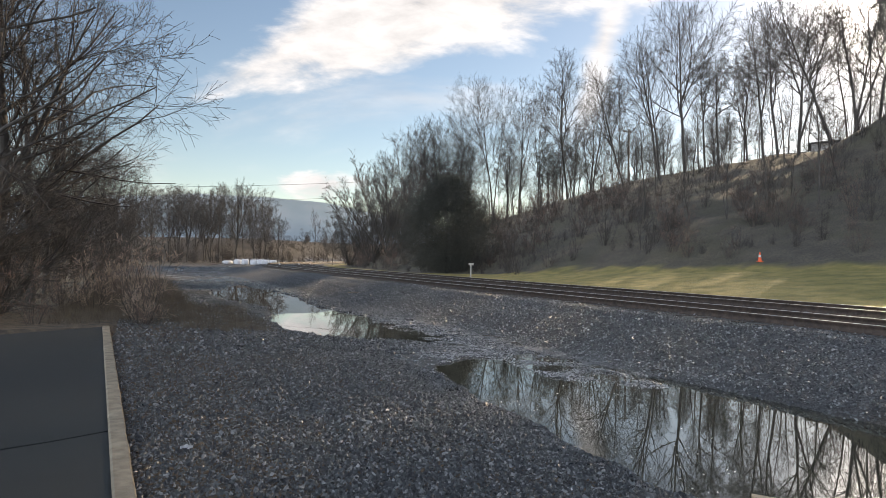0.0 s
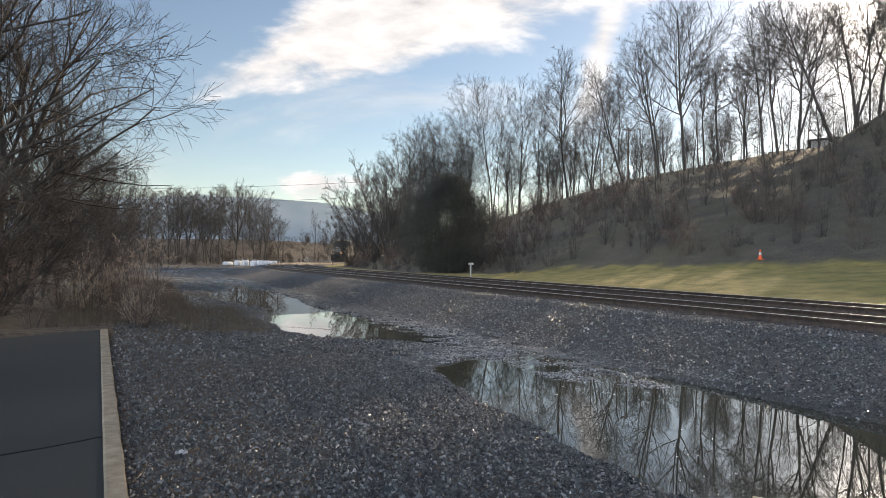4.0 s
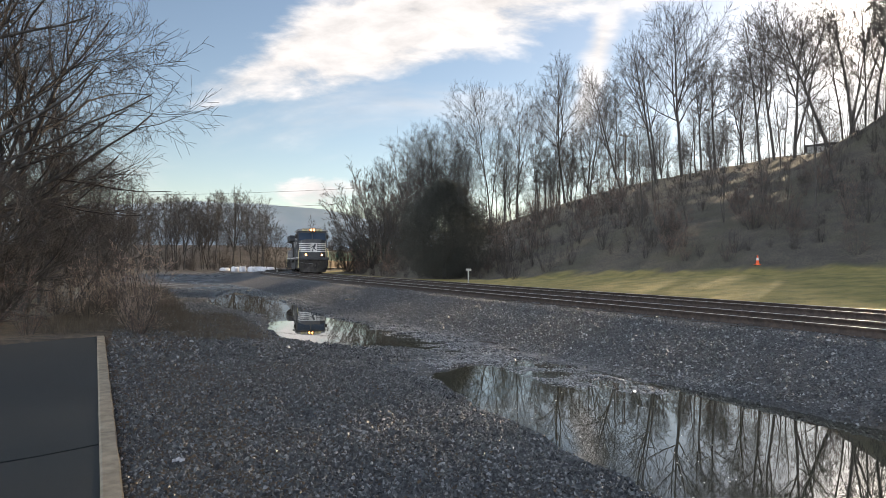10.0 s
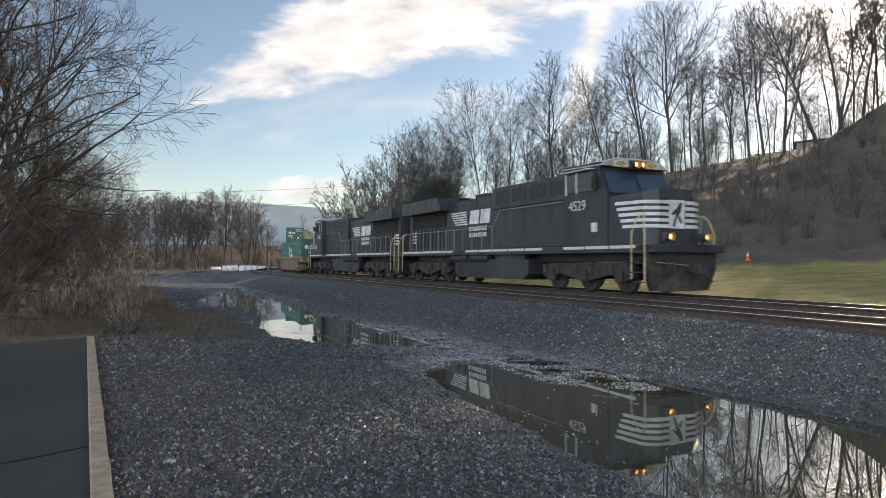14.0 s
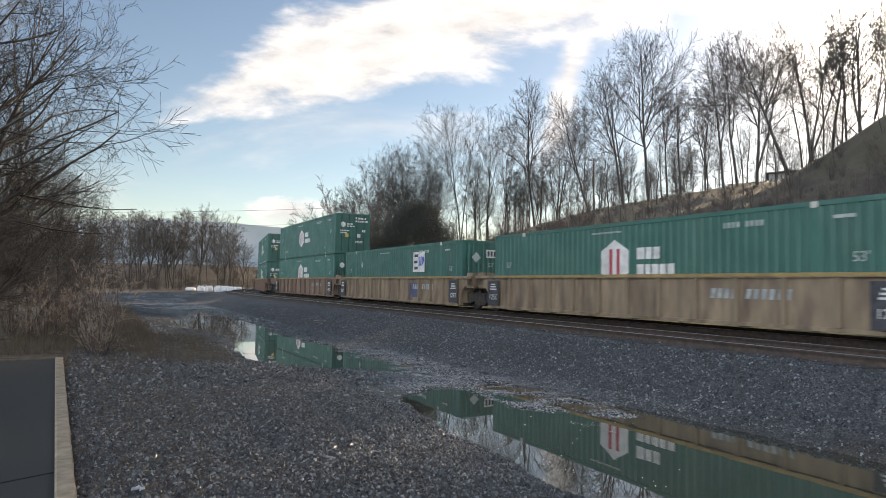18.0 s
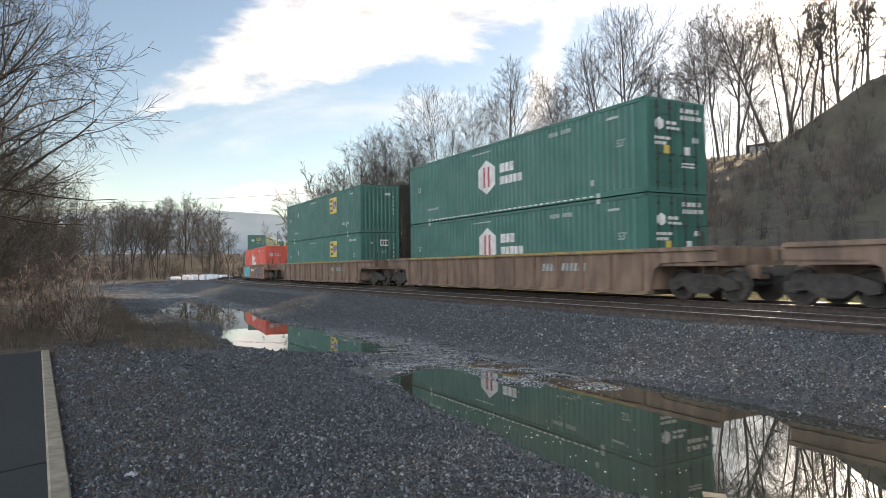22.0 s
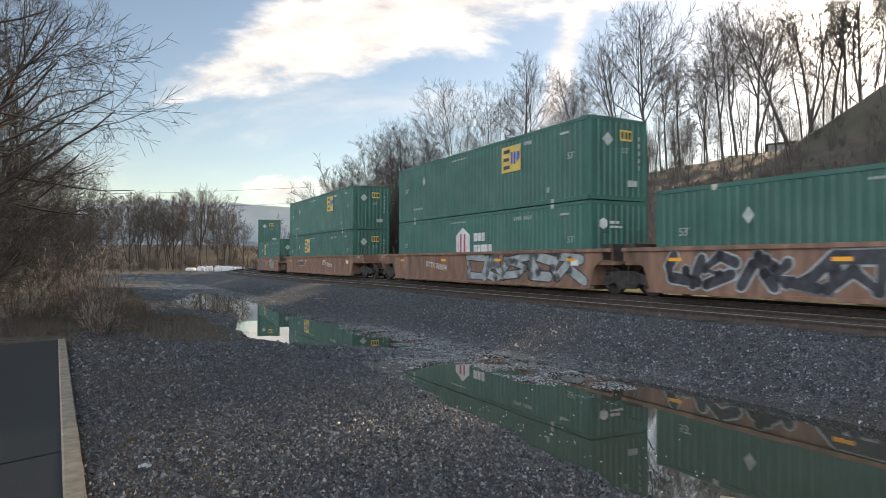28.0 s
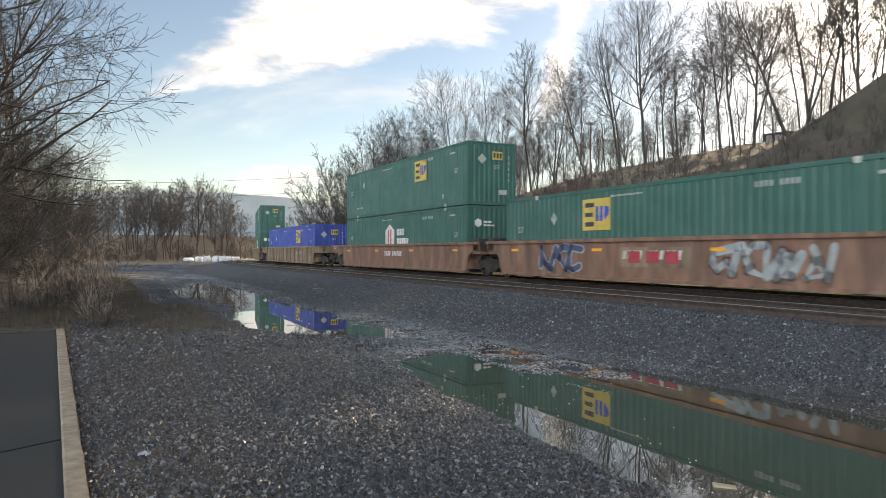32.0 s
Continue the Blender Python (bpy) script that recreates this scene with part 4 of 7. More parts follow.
SCRUB = [tree_kind("scrub %d" % i, seed=160 + i, height=3.2, trunk=0.03, clear=0.15, leaders=fan(7, 0.9, 30 + i, (0.5, 1.0)), limbs=4, spread=0.3, open_angle=0.8, lift=0.08, wobble=0.14, twig=0.012, fine=2, branches=3) for i in range(3)]
ARCH = [tree_kind("arching tree %d" % i, seed=90 + i, height=4.4, trunk=0.075, clear=0.2, lean=ln, bow=(0.5, 0), leaders=((0.02, 0.9, 0.2, 0.9), (0.02, 0.3, -0.3, 0.8), (0.3, 1.0, 0, 0.9)), limbs=9, spread=0.42, open_angle=0.8, lift=0.03, wobble=0.15, twig=0.0035, fine=4, twigs=5, branches=5) for i, ln in enumerate(((0.55, -0.1), (0.4, 0.25)))]


def evergreen_kind():
    """A dense dark cedar: trunk, and a crown of many small sprays of needles."""
    rng = np.random.default_rng(31)
    n = 62000
    z = 0.35 + 8.0 * rng.random(n) ** 0.85
    a = rng.random(n) * 6.283
    lobes = 1 + 0.16 * np.sin(a * 3 + z * 1.9) + 0.2 * np.sin(a * 5 - z * 3.3) + 0.14 * np.sin(a * 2 + z * 6.0)
    wide = np.interp(z, (0.3, 1.2, 3.2, 5.2, 6.8, 8.0, 8.6), (1.6, 2.9, 3.7, 3.3, 2.3, 1.2, 0.3)) * lobes
    r = wide * (0.1 + 1.02 * rng.random(n) ** 0.62)
    c = np.stack([r * np.cos(a), r * np.sin(a), z + 0.25 * rng.normal(0, 1, n)], -1)
    d = np.stack([np.cos(a), np.sin(a), 0.6 + 0 * a], -1) + rng.normal(0, 0.5, (n, 3))
    d /= np.linalg.norm(d, axis=1, keepdims=True)
    s = np.cross(d, rng.normal(0, 1, (n, 3)))
    s /= np.linalg.norm(s, axis=1, keepdims=True)
    ln = (0.10 + 0.16 * rng.random(n))[:, None]
    co = np.stack([c - s * 0.024, c + s * 0.024, c + d * ln, c + d * ln * 0.5 + np.cross(d, s) * 0.026], 1).reshape(-1, 3)
    tri = np.array([(0, 1, 2), (0, 2, 3), (1, 3, 2), (0, 3, 1)])
    return raw_mesh("cedar crown", co, (tri[None] + 4 * np.arange(n)[:, None, None]).reshape(-1, 3), EVERGREEN)


def plant_evergreen():
    crown = evergreen_kind()
    for x, y, size, yaw, slim in ((0.1, 55.0, 0.97, 20, 1.0),):
        top = thing("evergreen_tree", "dark dense evergreen at the foot of the bank", "tree", pose(x, y, land_at(x, y) - 0.2, 0, 0, yaw), "evergreens")
        top.scale = (size * slim, size * slim, size)
        part("trunk", mesh_of("cedar trunk", lambda bm: tube(bm, [(0, 0, -0.2), (0.05, 0, 3), (0, 0.05, 7.6)], 0.16, 7, 0.05)), BARK, top)
        part("crown", crown, EVERGREEN, top, "dark green needle sprays")


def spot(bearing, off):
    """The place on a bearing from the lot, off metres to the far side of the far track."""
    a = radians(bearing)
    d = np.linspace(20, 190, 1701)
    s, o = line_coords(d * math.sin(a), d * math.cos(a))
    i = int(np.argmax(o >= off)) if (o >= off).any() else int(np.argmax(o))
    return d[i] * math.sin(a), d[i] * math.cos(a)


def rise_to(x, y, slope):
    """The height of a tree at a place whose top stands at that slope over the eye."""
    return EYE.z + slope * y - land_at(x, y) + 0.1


def ridge_trees():
    """Tall bare trees along the crest above the railway."""
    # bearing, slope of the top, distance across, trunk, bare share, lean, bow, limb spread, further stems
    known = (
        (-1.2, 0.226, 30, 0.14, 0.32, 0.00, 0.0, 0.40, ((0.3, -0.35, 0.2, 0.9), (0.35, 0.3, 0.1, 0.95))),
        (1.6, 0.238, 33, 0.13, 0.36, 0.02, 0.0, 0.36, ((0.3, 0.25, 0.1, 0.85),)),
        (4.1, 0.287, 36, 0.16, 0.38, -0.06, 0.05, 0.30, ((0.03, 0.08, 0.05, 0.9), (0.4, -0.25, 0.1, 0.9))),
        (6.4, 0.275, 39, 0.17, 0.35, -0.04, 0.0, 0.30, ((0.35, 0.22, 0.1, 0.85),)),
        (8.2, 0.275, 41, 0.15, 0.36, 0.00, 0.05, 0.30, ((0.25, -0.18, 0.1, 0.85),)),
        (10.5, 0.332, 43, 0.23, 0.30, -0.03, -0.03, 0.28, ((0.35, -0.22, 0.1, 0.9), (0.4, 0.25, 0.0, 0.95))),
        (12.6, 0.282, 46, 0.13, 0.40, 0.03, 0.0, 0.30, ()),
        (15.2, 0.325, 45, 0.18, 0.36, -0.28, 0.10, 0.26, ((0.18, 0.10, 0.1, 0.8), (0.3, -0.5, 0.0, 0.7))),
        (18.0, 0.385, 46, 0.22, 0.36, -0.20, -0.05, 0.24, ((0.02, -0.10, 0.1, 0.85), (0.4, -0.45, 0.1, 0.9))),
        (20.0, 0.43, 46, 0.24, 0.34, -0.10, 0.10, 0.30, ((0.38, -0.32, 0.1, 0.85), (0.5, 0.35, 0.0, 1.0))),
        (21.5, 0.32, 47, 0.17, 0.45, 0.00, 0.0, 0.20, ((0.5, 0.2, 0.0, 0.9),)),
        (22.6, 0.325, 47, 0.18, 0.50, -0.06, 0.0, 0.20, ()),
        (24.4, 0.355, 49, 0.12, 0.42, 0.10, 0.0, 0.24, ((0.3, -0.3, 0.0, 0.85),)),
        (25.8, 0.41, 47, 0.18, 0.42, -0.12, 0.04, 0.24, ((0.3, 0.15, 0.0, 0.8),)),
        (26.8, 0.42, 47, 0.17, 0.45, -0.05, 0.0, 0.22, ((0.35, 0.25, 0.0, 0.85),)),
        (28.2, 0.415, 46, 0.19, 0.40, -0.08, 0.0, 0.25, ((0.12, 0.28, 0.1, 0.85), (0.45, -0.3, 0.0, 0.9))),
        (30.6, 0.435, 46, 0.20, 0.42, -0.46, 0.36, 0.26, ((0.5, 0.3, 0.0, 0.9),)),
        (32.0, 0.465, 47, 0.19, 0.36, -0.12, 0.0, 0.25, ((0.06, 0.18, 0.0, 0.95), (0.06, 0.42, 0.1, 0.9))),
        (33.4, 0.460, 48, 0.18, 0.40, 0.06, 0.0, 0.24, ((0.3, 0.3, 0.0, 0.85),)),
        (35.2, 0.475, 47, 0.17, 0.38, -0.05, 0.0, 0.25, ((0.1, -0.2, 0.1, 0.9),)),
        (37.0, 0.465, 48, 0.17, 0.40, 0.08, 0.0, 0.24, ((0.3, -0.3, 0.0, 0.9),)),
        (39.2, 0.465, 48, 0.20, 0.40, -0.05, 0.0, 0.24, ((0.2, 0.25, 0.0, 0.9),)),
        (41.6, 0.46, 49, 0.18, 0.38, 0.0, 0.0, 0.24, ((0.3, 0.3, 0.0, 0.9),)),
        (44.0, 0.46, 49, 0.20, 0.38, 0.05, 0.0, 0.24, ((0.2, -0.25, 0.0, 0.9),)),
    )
    label = "tall bare winter tree on the crest of the bank"
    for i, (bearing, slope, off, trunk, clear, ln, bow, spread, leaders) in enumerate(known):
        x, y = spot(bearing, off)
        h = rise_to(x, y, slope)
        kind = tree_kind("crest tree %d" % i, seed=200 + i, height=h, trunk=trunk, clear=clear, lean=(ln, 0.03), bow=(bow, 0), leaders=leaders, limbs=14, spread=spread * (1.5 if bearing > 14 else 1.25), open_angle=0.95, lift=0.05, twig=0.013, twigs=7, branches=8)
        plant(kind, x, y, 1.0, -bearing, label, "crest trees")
    rng = random.Random(5)
    for i in range(20):
        bearing = -1.0 + 1.1 * i + rng.uniform(-0.5, 0.5)
        x, y = spot(bearing, rng.uniform(50, 60))
        slope = float(np.interp(bearing, (-2, 4, 10, 20), (0.17, 0.20, 0.23, 0.27))) * rng.uniform(0.75, 1.0)
        plant(SLIM[rng.randrange(4)] if i % 3 else OVAL[rng.randrange(3)], x, y, rise_to(x, y, slope) / (14 if i % 3 else 16), rng.uniform(0, 360), "slender bare tree standing behind the crest", "crest trees")
    for i in range(52):
        bearing = rng.uniform(5, 42)
        x, y = spot(bearing, rng.uniform(44, 56))
        slope = float(np.interp(bearing, (6, 14, 22, 28, 40), (0.19, 0.21, 0.25, 0.31, 0.34))) * rng.uniform(0.8, 1.05)
        plant(SLIM[rng.randrange(4)], x, y, max(rise_to(x, y, slope), 5) / 14, rng.uniform(0, 360), "slender bare tree on the crest of the bank", "crest trees")
    # trees added behind the crest, towards the sun, to shade the yard
    beside, ahead = Vector((math.cos(SUN_AZ), -math.sin(SUN_AZ))), Vector((math.sin(SUN_AZ), math.cos(SUN_AZ)))
    for i in range(9):
        p = beside * (-5.0 + 8.5 * i / 9 + rng.uniform(-0.5, 0.5)) + ahead * rng.uniform(72, 104)
        plant(SLIM[rng.randrange(4)], p.x, p.y, max(EYE.z + p.length * rng.uniform(0.36, 0.43) - land_at(p.x, p.y), 6) / 14, rng.uniform(0, 360), "bare tree in the wood behind the crest", "crest trees", wide=0.8)
    # further sun screen, mostly out of view on the right
    for i in range(12):
        x, y = spot(rng.uniform(36, 56), rng.uniform(50, 66))
        plant(OVAL[rng.randrange(3)], x, y, rise_to(x, y, rng.uniform(0.36, 0.44)) / 16, rng.uniform(0, 360), "bare tree in the wood behind the crest", "crest trees", wide=0.85)
    # more added trees, which keep raking sun off the bank
    for i in range(16):
        x, y = spot(6.0 + 1.25 * i + rng.uniform(-0.5, 0.5), rng.uniform(54, 66))
        plant(OVAL[rng.randrange(3)] if i % 2 else SLIM[rng.randrange(4)], x, y, rng.uniform(8, 13) / (16 if i % 2 else 14), rng.uniform(0, 360), "bare tree in the wood behind the crest", "crest trees", wide=0.85)
    for i in range(34):
        bearing = rng.uniform(2, 40)
        x, y = spot(bearing, rng.uniform(41, 55))
        plant(SAPLING[rng.randrange(3)], x, y, rng.uniform(0.3, 0.75), rng.uniform(0, 360), "thin bare sapling on the crest of the bank", "crest saplings")
    spots = []
    for i in range(70):
        s = rng.uniform(-40, 52)
        spots.append((*on_line(s, rng.uniform(41, 50))[0], rng.uniform(0.35, 0.75)))
    brush_mass(spots, "low leafless brush along the crest", TWIG)
    spots = []
    for i in range(380):
        s = rng.uniform(-34, 52)
        spots.append((*on_line(s, float(lawn_edge(s)) + 0.8 + rng.random() * 31)[0], rng.uniform(0.22, 0.6)))
    for i in range(26):
        spots.append((*spot(rng.uniform(-6, 6.5), rng.uniform(7.0, 15.0)), rng.uniform(0.5, 0.95)))
    brush_mass(spots, "dull brown leafless brush all over the bank", TWIG_DARK)


def brush_mass(spots, label, twigs):
    """Far brush, in one mesh."""
    sets, rng = [], random.Random(len(spots))
    for x, y, size in spots:
        for me in SCRUB[rng.randrange(3)]:
            co = np.empty(len(me.vertices) * 3, np.float32)
            me.vertices.foreach_get("co", co)
            a = rng.uniform(0, 6.283)
            ca, sa = math.cos(a) * size, math.sin(a) * size
            co = co.reshape(-1, 3)
            co = np.stack([co[:, 0] * ca - co[:, 1] * sa + x, co[:, 0] * sa + co[:, 1] * ca + y, co[:, 2] * size + land_at(x, y) - 0.1], -1)
            fc = np.empty(len(me.polygons) * 4, np.int32)
            me.loops.foreach_get("vertex_index", fc)
            sets.append((co, fc.reshape(-1, 4)))
    start = np.cumsum([0] + [len(c) for c, f in sets])
    me = raw_mesh("brush", np.concatenate([c for c, f in sets]), np.concatenate([f + k for (c, f), k in zip(sets, start)]), twigs)
    tagged(new("brush", me), label, "brush", kind="stuff")


def bank_growth():
    rng = random.Random(9)
    # domed trees inside the curve, and the taller ones behind them
    for bearing, off, slope, sort, wide in ((-6.4, 9.0, 0.128, 0, 1.0), (-4.9, 10.5, 0.163, 1, 0.95), (-8.2, 9.0, 0.075, 1, 0.9), (-3.4, 15.0, 0.150, 0, 0.9), (2.2, 17.0, 0.110, 1, 0.8)):
        x, y = spot(bearing, off)
        plant(DOME[sort], x, y, rise_to(x, y, slope) / 12, rng.uniform(0, 360), "dense domed bare tree at the foot of the bank", "bank trees", wide=wide)
    for bearing, off, slope, sort in ((-3.0, 22.0, 0.195, 0), (-1.6, 26.0, 0.215, 1), (-4.6, 20.0, 0.165, 2), (0.6, 24.0, 0.19, 2)):
        x, y = spot(bearing, off)
        plant(OVAL[sort], x, y, rise_to(x, y, slope) / 16, rng.uniform(0, 360), "bare tree with a fine crown above the evergreen", "bank trees")
    for i in range(9):
        x, y = spot(rng.uniform(9, 32), rng.uniform(22, 42))
        plant(SLIM[rng.randrange(4)], x, y, rng.uniform(6.5, 10.5) / 14, rng.uniform(0, 360), "slender bare tree on the brushy bank", "bank trees")
    for i in range(34):
        s = rng.uniform(-50, 50)
        p, h = on_line(s, float(lawn_edge(s)) + 3 + rng.random() * 28)
        plant(SAPLING[rng.randrange(3)], p.x, p.y, rng.uniform(0.25, 0.6), rng.uniform(0, 360), "thin bare sapling on the brushy bank", "bank saplings")
    for i in range(240):
        s = rng.uniform(-62, 52)
        edge = float(lawn_edge(s))
        off = edge + rng.uniform(0.3, 1.0) + rng.random() ** 1.1 * 32
        p, h = on_line(s, off)
        plant(THICKET[rng.randrange(3)], p.x, p.y, rng.uniform(0.5, 1.3), rng.uniform(0, 360), "tangled leafless brush on the bank", "brush", "shrub", twigs=TWIG_RED if i % 3 else TWIG)


def left_growth():
    rng = random.Random(12)
    # trees that overhang the lot's far end
    for i, (x, y, height, yaw) in enumerate(((-12.1, 14.8, 12.5, 60), (-12.0, 17.2, 13.0, 40), (-13.6, 21.4, 10.5, 10), (-15.6, 25.5, 8.5, 60), (-17.2, 29.0, 8.5, 20), (-19.0, 36.0, 8.0, -40), (-21.6, 43.0, 8.5, 30))):
        plant(NEAR[i % 3], x, y, height / 12, yaw + rng.uniform(-15, 15), "leafless tree with long crooked limbs beside the lot", "roadside trees", wide=0.9, twigs=(TWIG_DARK, TWIG_DARK, TWIG)[i % 3])
    # crooked stems that lean out over the end of the lot
    for i, (x, y, size, yaw) in enumerate(((-11.8, 14.8, 1.0, 0), (-12.1, 17.4, 0.8, 20), (-11.0, 15.6, 0.55, 10), (-14.2, 21.6, 0.8, 15), (-13.0, 15.4, 0.95, 0), (-15.0, 26.5, 0.8, -20), (-12.9, 16.4, 1.05, 35), (-14.0, 18.8, 1.15, -15), (-12.6, 14.2, 0.8, -30))):
        plant(ARCH[i % 2], x, y, size, yaw, "crooked leafless tree arching over the end of the lot", "roadside trees", bark=BARK_PALE if i % 4 == 3 else BARK, twigs=TWIG_DARK if i % 3 else TWIG)
    for i in range(70):
        k = rng.random()
        s = 37.0 - 62 * k ** 1.6
        off = -15.4 - rng.random() ** 1.3 * (6 + 6 * k) - 0.6
        p, h = on_line(s, off)
        plant(THICKET[rng.randrange(3)], p.x, p.y, rng.uniform(0.4, 0.8), rng.uniform(0, 360), "reddish-brown leafless roadside brush", "brush", "shrub", twigs=TWIG_RED if i % 2 else TWIG_TAN)


def far_trees():
    rng = random.Random(15)
    label = "grey bare tree in the distant row beyond the curve"
    for i in range(52):
        b = rng.uniform(-31.5, -14.3) if i % 9 else rng.uniform(-13.2, -9.6)
        bearing = radians(b)
        d = rng.uniform(108, 160)
        slope = float(np.interp(b, (-34, -26, -21, -17.5, -15, -13.5, -11, -9.5), (0.10, 0.095, 0.105, 0.112, 0.10, 0.045, 0.075, 0.04))) * rng.uniform(0.72, 1.1)
        x, y = d * math.sin(bearing), d * math.cos(bearing)
        plant(OVAL[rng.randrange(3)] if i % 3 else SLIM[rng.randrange(4)], x, y, max(rise_to(x, y, slope), 3) / (16 if i % 3 else 14), rng.uniform(0, 360), label, "distant trees", wide=0.9)
    for i in range(12):
        bearing = radians(rng.uniform(-36, -21))
        d = rng.uniform(38, 100)
        s, o = line_coords(np.array([d * math.sin(bearing)]), np.array([d * math.cos(bearing)]))
        if o[0] > -17.5:
            continue
        plant(SLIM[rng.randrange(4)], d * math.sin(bearing), d * math.cos(bearing), rng.uniform(5, 8.5) / 14, rng.uniform(0, 360), "bare tree along the service road", "roadside trees")
    spots = []
    for i in range(80):
        b = rng.uniform(-33, -5)
        bearing = radians(b)
        d = rng.uniform(118, 170) if b > -15 else rng.uniform(96, 150)
        x, y = d * math.sin(bearing), d * math.cos(bearing)
        s, o = line_coords(np.array([x]), np.array([y]))
        if abs(o[0]) > 8:
            spots.append((x, y, rng.uniform(0.5, 1.2)))
    for i in range(170):
        p, h = on_line(rng.uniform(-150, -52), -rng.uniform(9.5, 34))
        spots.append((p.x, p.y, rng.uniform(0.5, 1.1)))
    brush_mass(spots, "grey-brown leafless brush beyond the curve", TWIG_DARK)


ridge_trees()
bank_growth()
left_growth()
far_trees()
plant_evergreen()


def make_grass(name, label, count, place, height, material, seed):
    """Dry blades in tufts, in one mesh."""
    rng = np.random.default_rng(seed)
    x, y = place(rng, count)
    z = land(x, y)
    n = len(x)
    a, h = rng.random(n) * 6.283, height * (0.4 + 0.9 * rng.random(n))
    lx, ly = rng.normal(0, 0.35, n) * h, rng.normal(0, 0.35, n) * h
    w = 0.004 + 0.004 * rng.random(n)
    cx, cy = np.cos(a) * w, np.sin(a) * w
    co = np.stack([np.stack([x - cx, y - cy, z - 0.02], -1), np.stack([x + cx, y + cy, z - 0.02], -1), np.stack([x + lx, y + ly, z + h], -1)], 1).reshape(-1, 3)
    tagged(new(name, raw_mesh(name, co, np.arange(3 * n).reshape(-1, 3), material)), label, "grass", kind="stuff")


def tufts(s0, s1, o0, o1, tuft=0.16):
    def place(rng, count):
        m = count // 30
        s, o = s0 + (s1 - s0) * rng.random(m), o0 + (o1 - o0) * rng.random(m)
        s, o = np.repeat(s, 30) + rng.normal(0, tuft, m * 30), np.repeat(o, 30) + rng.normal(0, tuft, m * 30)
        x, y = P0.x + ALONG.x * s + ACROSS.x * o, P0.y + ALONG.y * s + ACROSS.y * o
        keep = (land(x, y) > WATER_Z + 0.01) & ((-(x - KERB_AT.x) * KERB_WAY.y + (y - KERB_AT.y) * KERB_WAY.x > 0.16) | (s < 36.6))
        return x[keep], y[keep]
    return place


make_grass("dead_grass", "dry tan grass along the edge of the brush", 30000, tufts(8, 36.5, -18, -14.6), 0.24, DEAD_GRASS, 3)
make_grass("dead_grass", "dry tan grass on the verge", 9000, tufts(30, 38, -15.2, -13.2), 0.12, DEAD_GRASS, 4)


# ---- far hill ----
def make_hill():
    """A wooded ridge on the horizon."""
    n, verts = 90, []
    for i in range(n + 1):
        b = radians(-60 + 95 * i / n)
        v = np.array([i * 0.21])
        h = float(np.interp(-60 + 95 * i / n, (-60, -30, -21, -15, -9.7, -4, 6, 35), (120, 150, 172, 176, 160, 120, 80, 60))) + float(rough_of(v, v * 0 + 3.3, 2)[0]) * 14
        for d, z in ((1700, -20), (2000, h), (2400, -20)):
            verts.append((d * math.sin(b), d * math.cos(b), z))
    faces = []
    for i in range(n):
        for j in (0, 1):
            a = i * 3 + j
            faces.append((a, a + 3, a + 4, a + 1))
    me = raw_mesh("backdrop_hill", verts, faces, HAZY_HILL)
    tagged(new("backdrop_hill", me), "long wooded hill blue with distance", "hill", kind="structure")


# the haze of distance is put into the pale blue colours here
HAZY_HILL = surface("distant woods", (0.165, 0.235, 0.29), (0.205, 0.28, 0.335), 0.01, (0.9, 1.0), 0, stain=(0.22, 0.26, 0.31), stain_scale=0.02)
make_hill()


# ---- the train ----
TRAIN = []  # (thing, metres behind the reference point (negative) or ahead, height, turn)


def lettering(text, size, material):
    """Raised lettering as a mesh, drawn in x and z, facing -y, centred."""
    key = "lettering " + text + str(size) + material.name
    if key not in MESHES:
        cu = bpy.data.curves.new("lettering", "FONT")
        cu.body, cu.size, cu.align_x, cu.align_y, cu.extrude, cu.resolution_u = text, size, "CENTER", "CENTER", 0.003, 3
        tmp = bpy.data.objects.new("lettering", cu)
        scene.collection.objects.link(tmp)
        me = bpy.data.meshes.new_from_object(tmp.evaluated_get(bpy.context.evaluated_depsgraph_get()))
        bpy.data.objects.remove(tmp)
        me.transform(Matrix.Rotation(radians(90), 4, "X"))
        me.materials.clear()
        me.materials.append(material)
        MESHES[key] = me
    return MESHES[key]


def plate(bm, outline, y, thick=0.005):
    prism(bm, outline, y - thick, y)


def rect(x0, x1, z0, z1):
    return ((x0, z0), (x1, z0), (x1, z1), (x0, z1))


def ribbon(bm, pts, width, y, thick=0.004):
    """A painted stroke through points in x and z."""
    pts = [Vector(p) for p in pts]
    left, right = [], []
    for i, p in enumerate(pts):
        d = (pts[min(i + 1, len(pts) - 1)] - pts[max(i - 1, 0)]).normalized()
        n = Vector((-d.y, d.x)) * width / 2
        left.append(p + n), right.append(p - n)
    for i in range(len(pts) - 1):
        quad = (left[i], left[i + 1], right[i + 1], right[i])
        bm.faces.new([bm.verts.new((q.x, y - thick, q.y)) for q in quad])


CL, CW, CH = 16.15, 2.59, 2.895


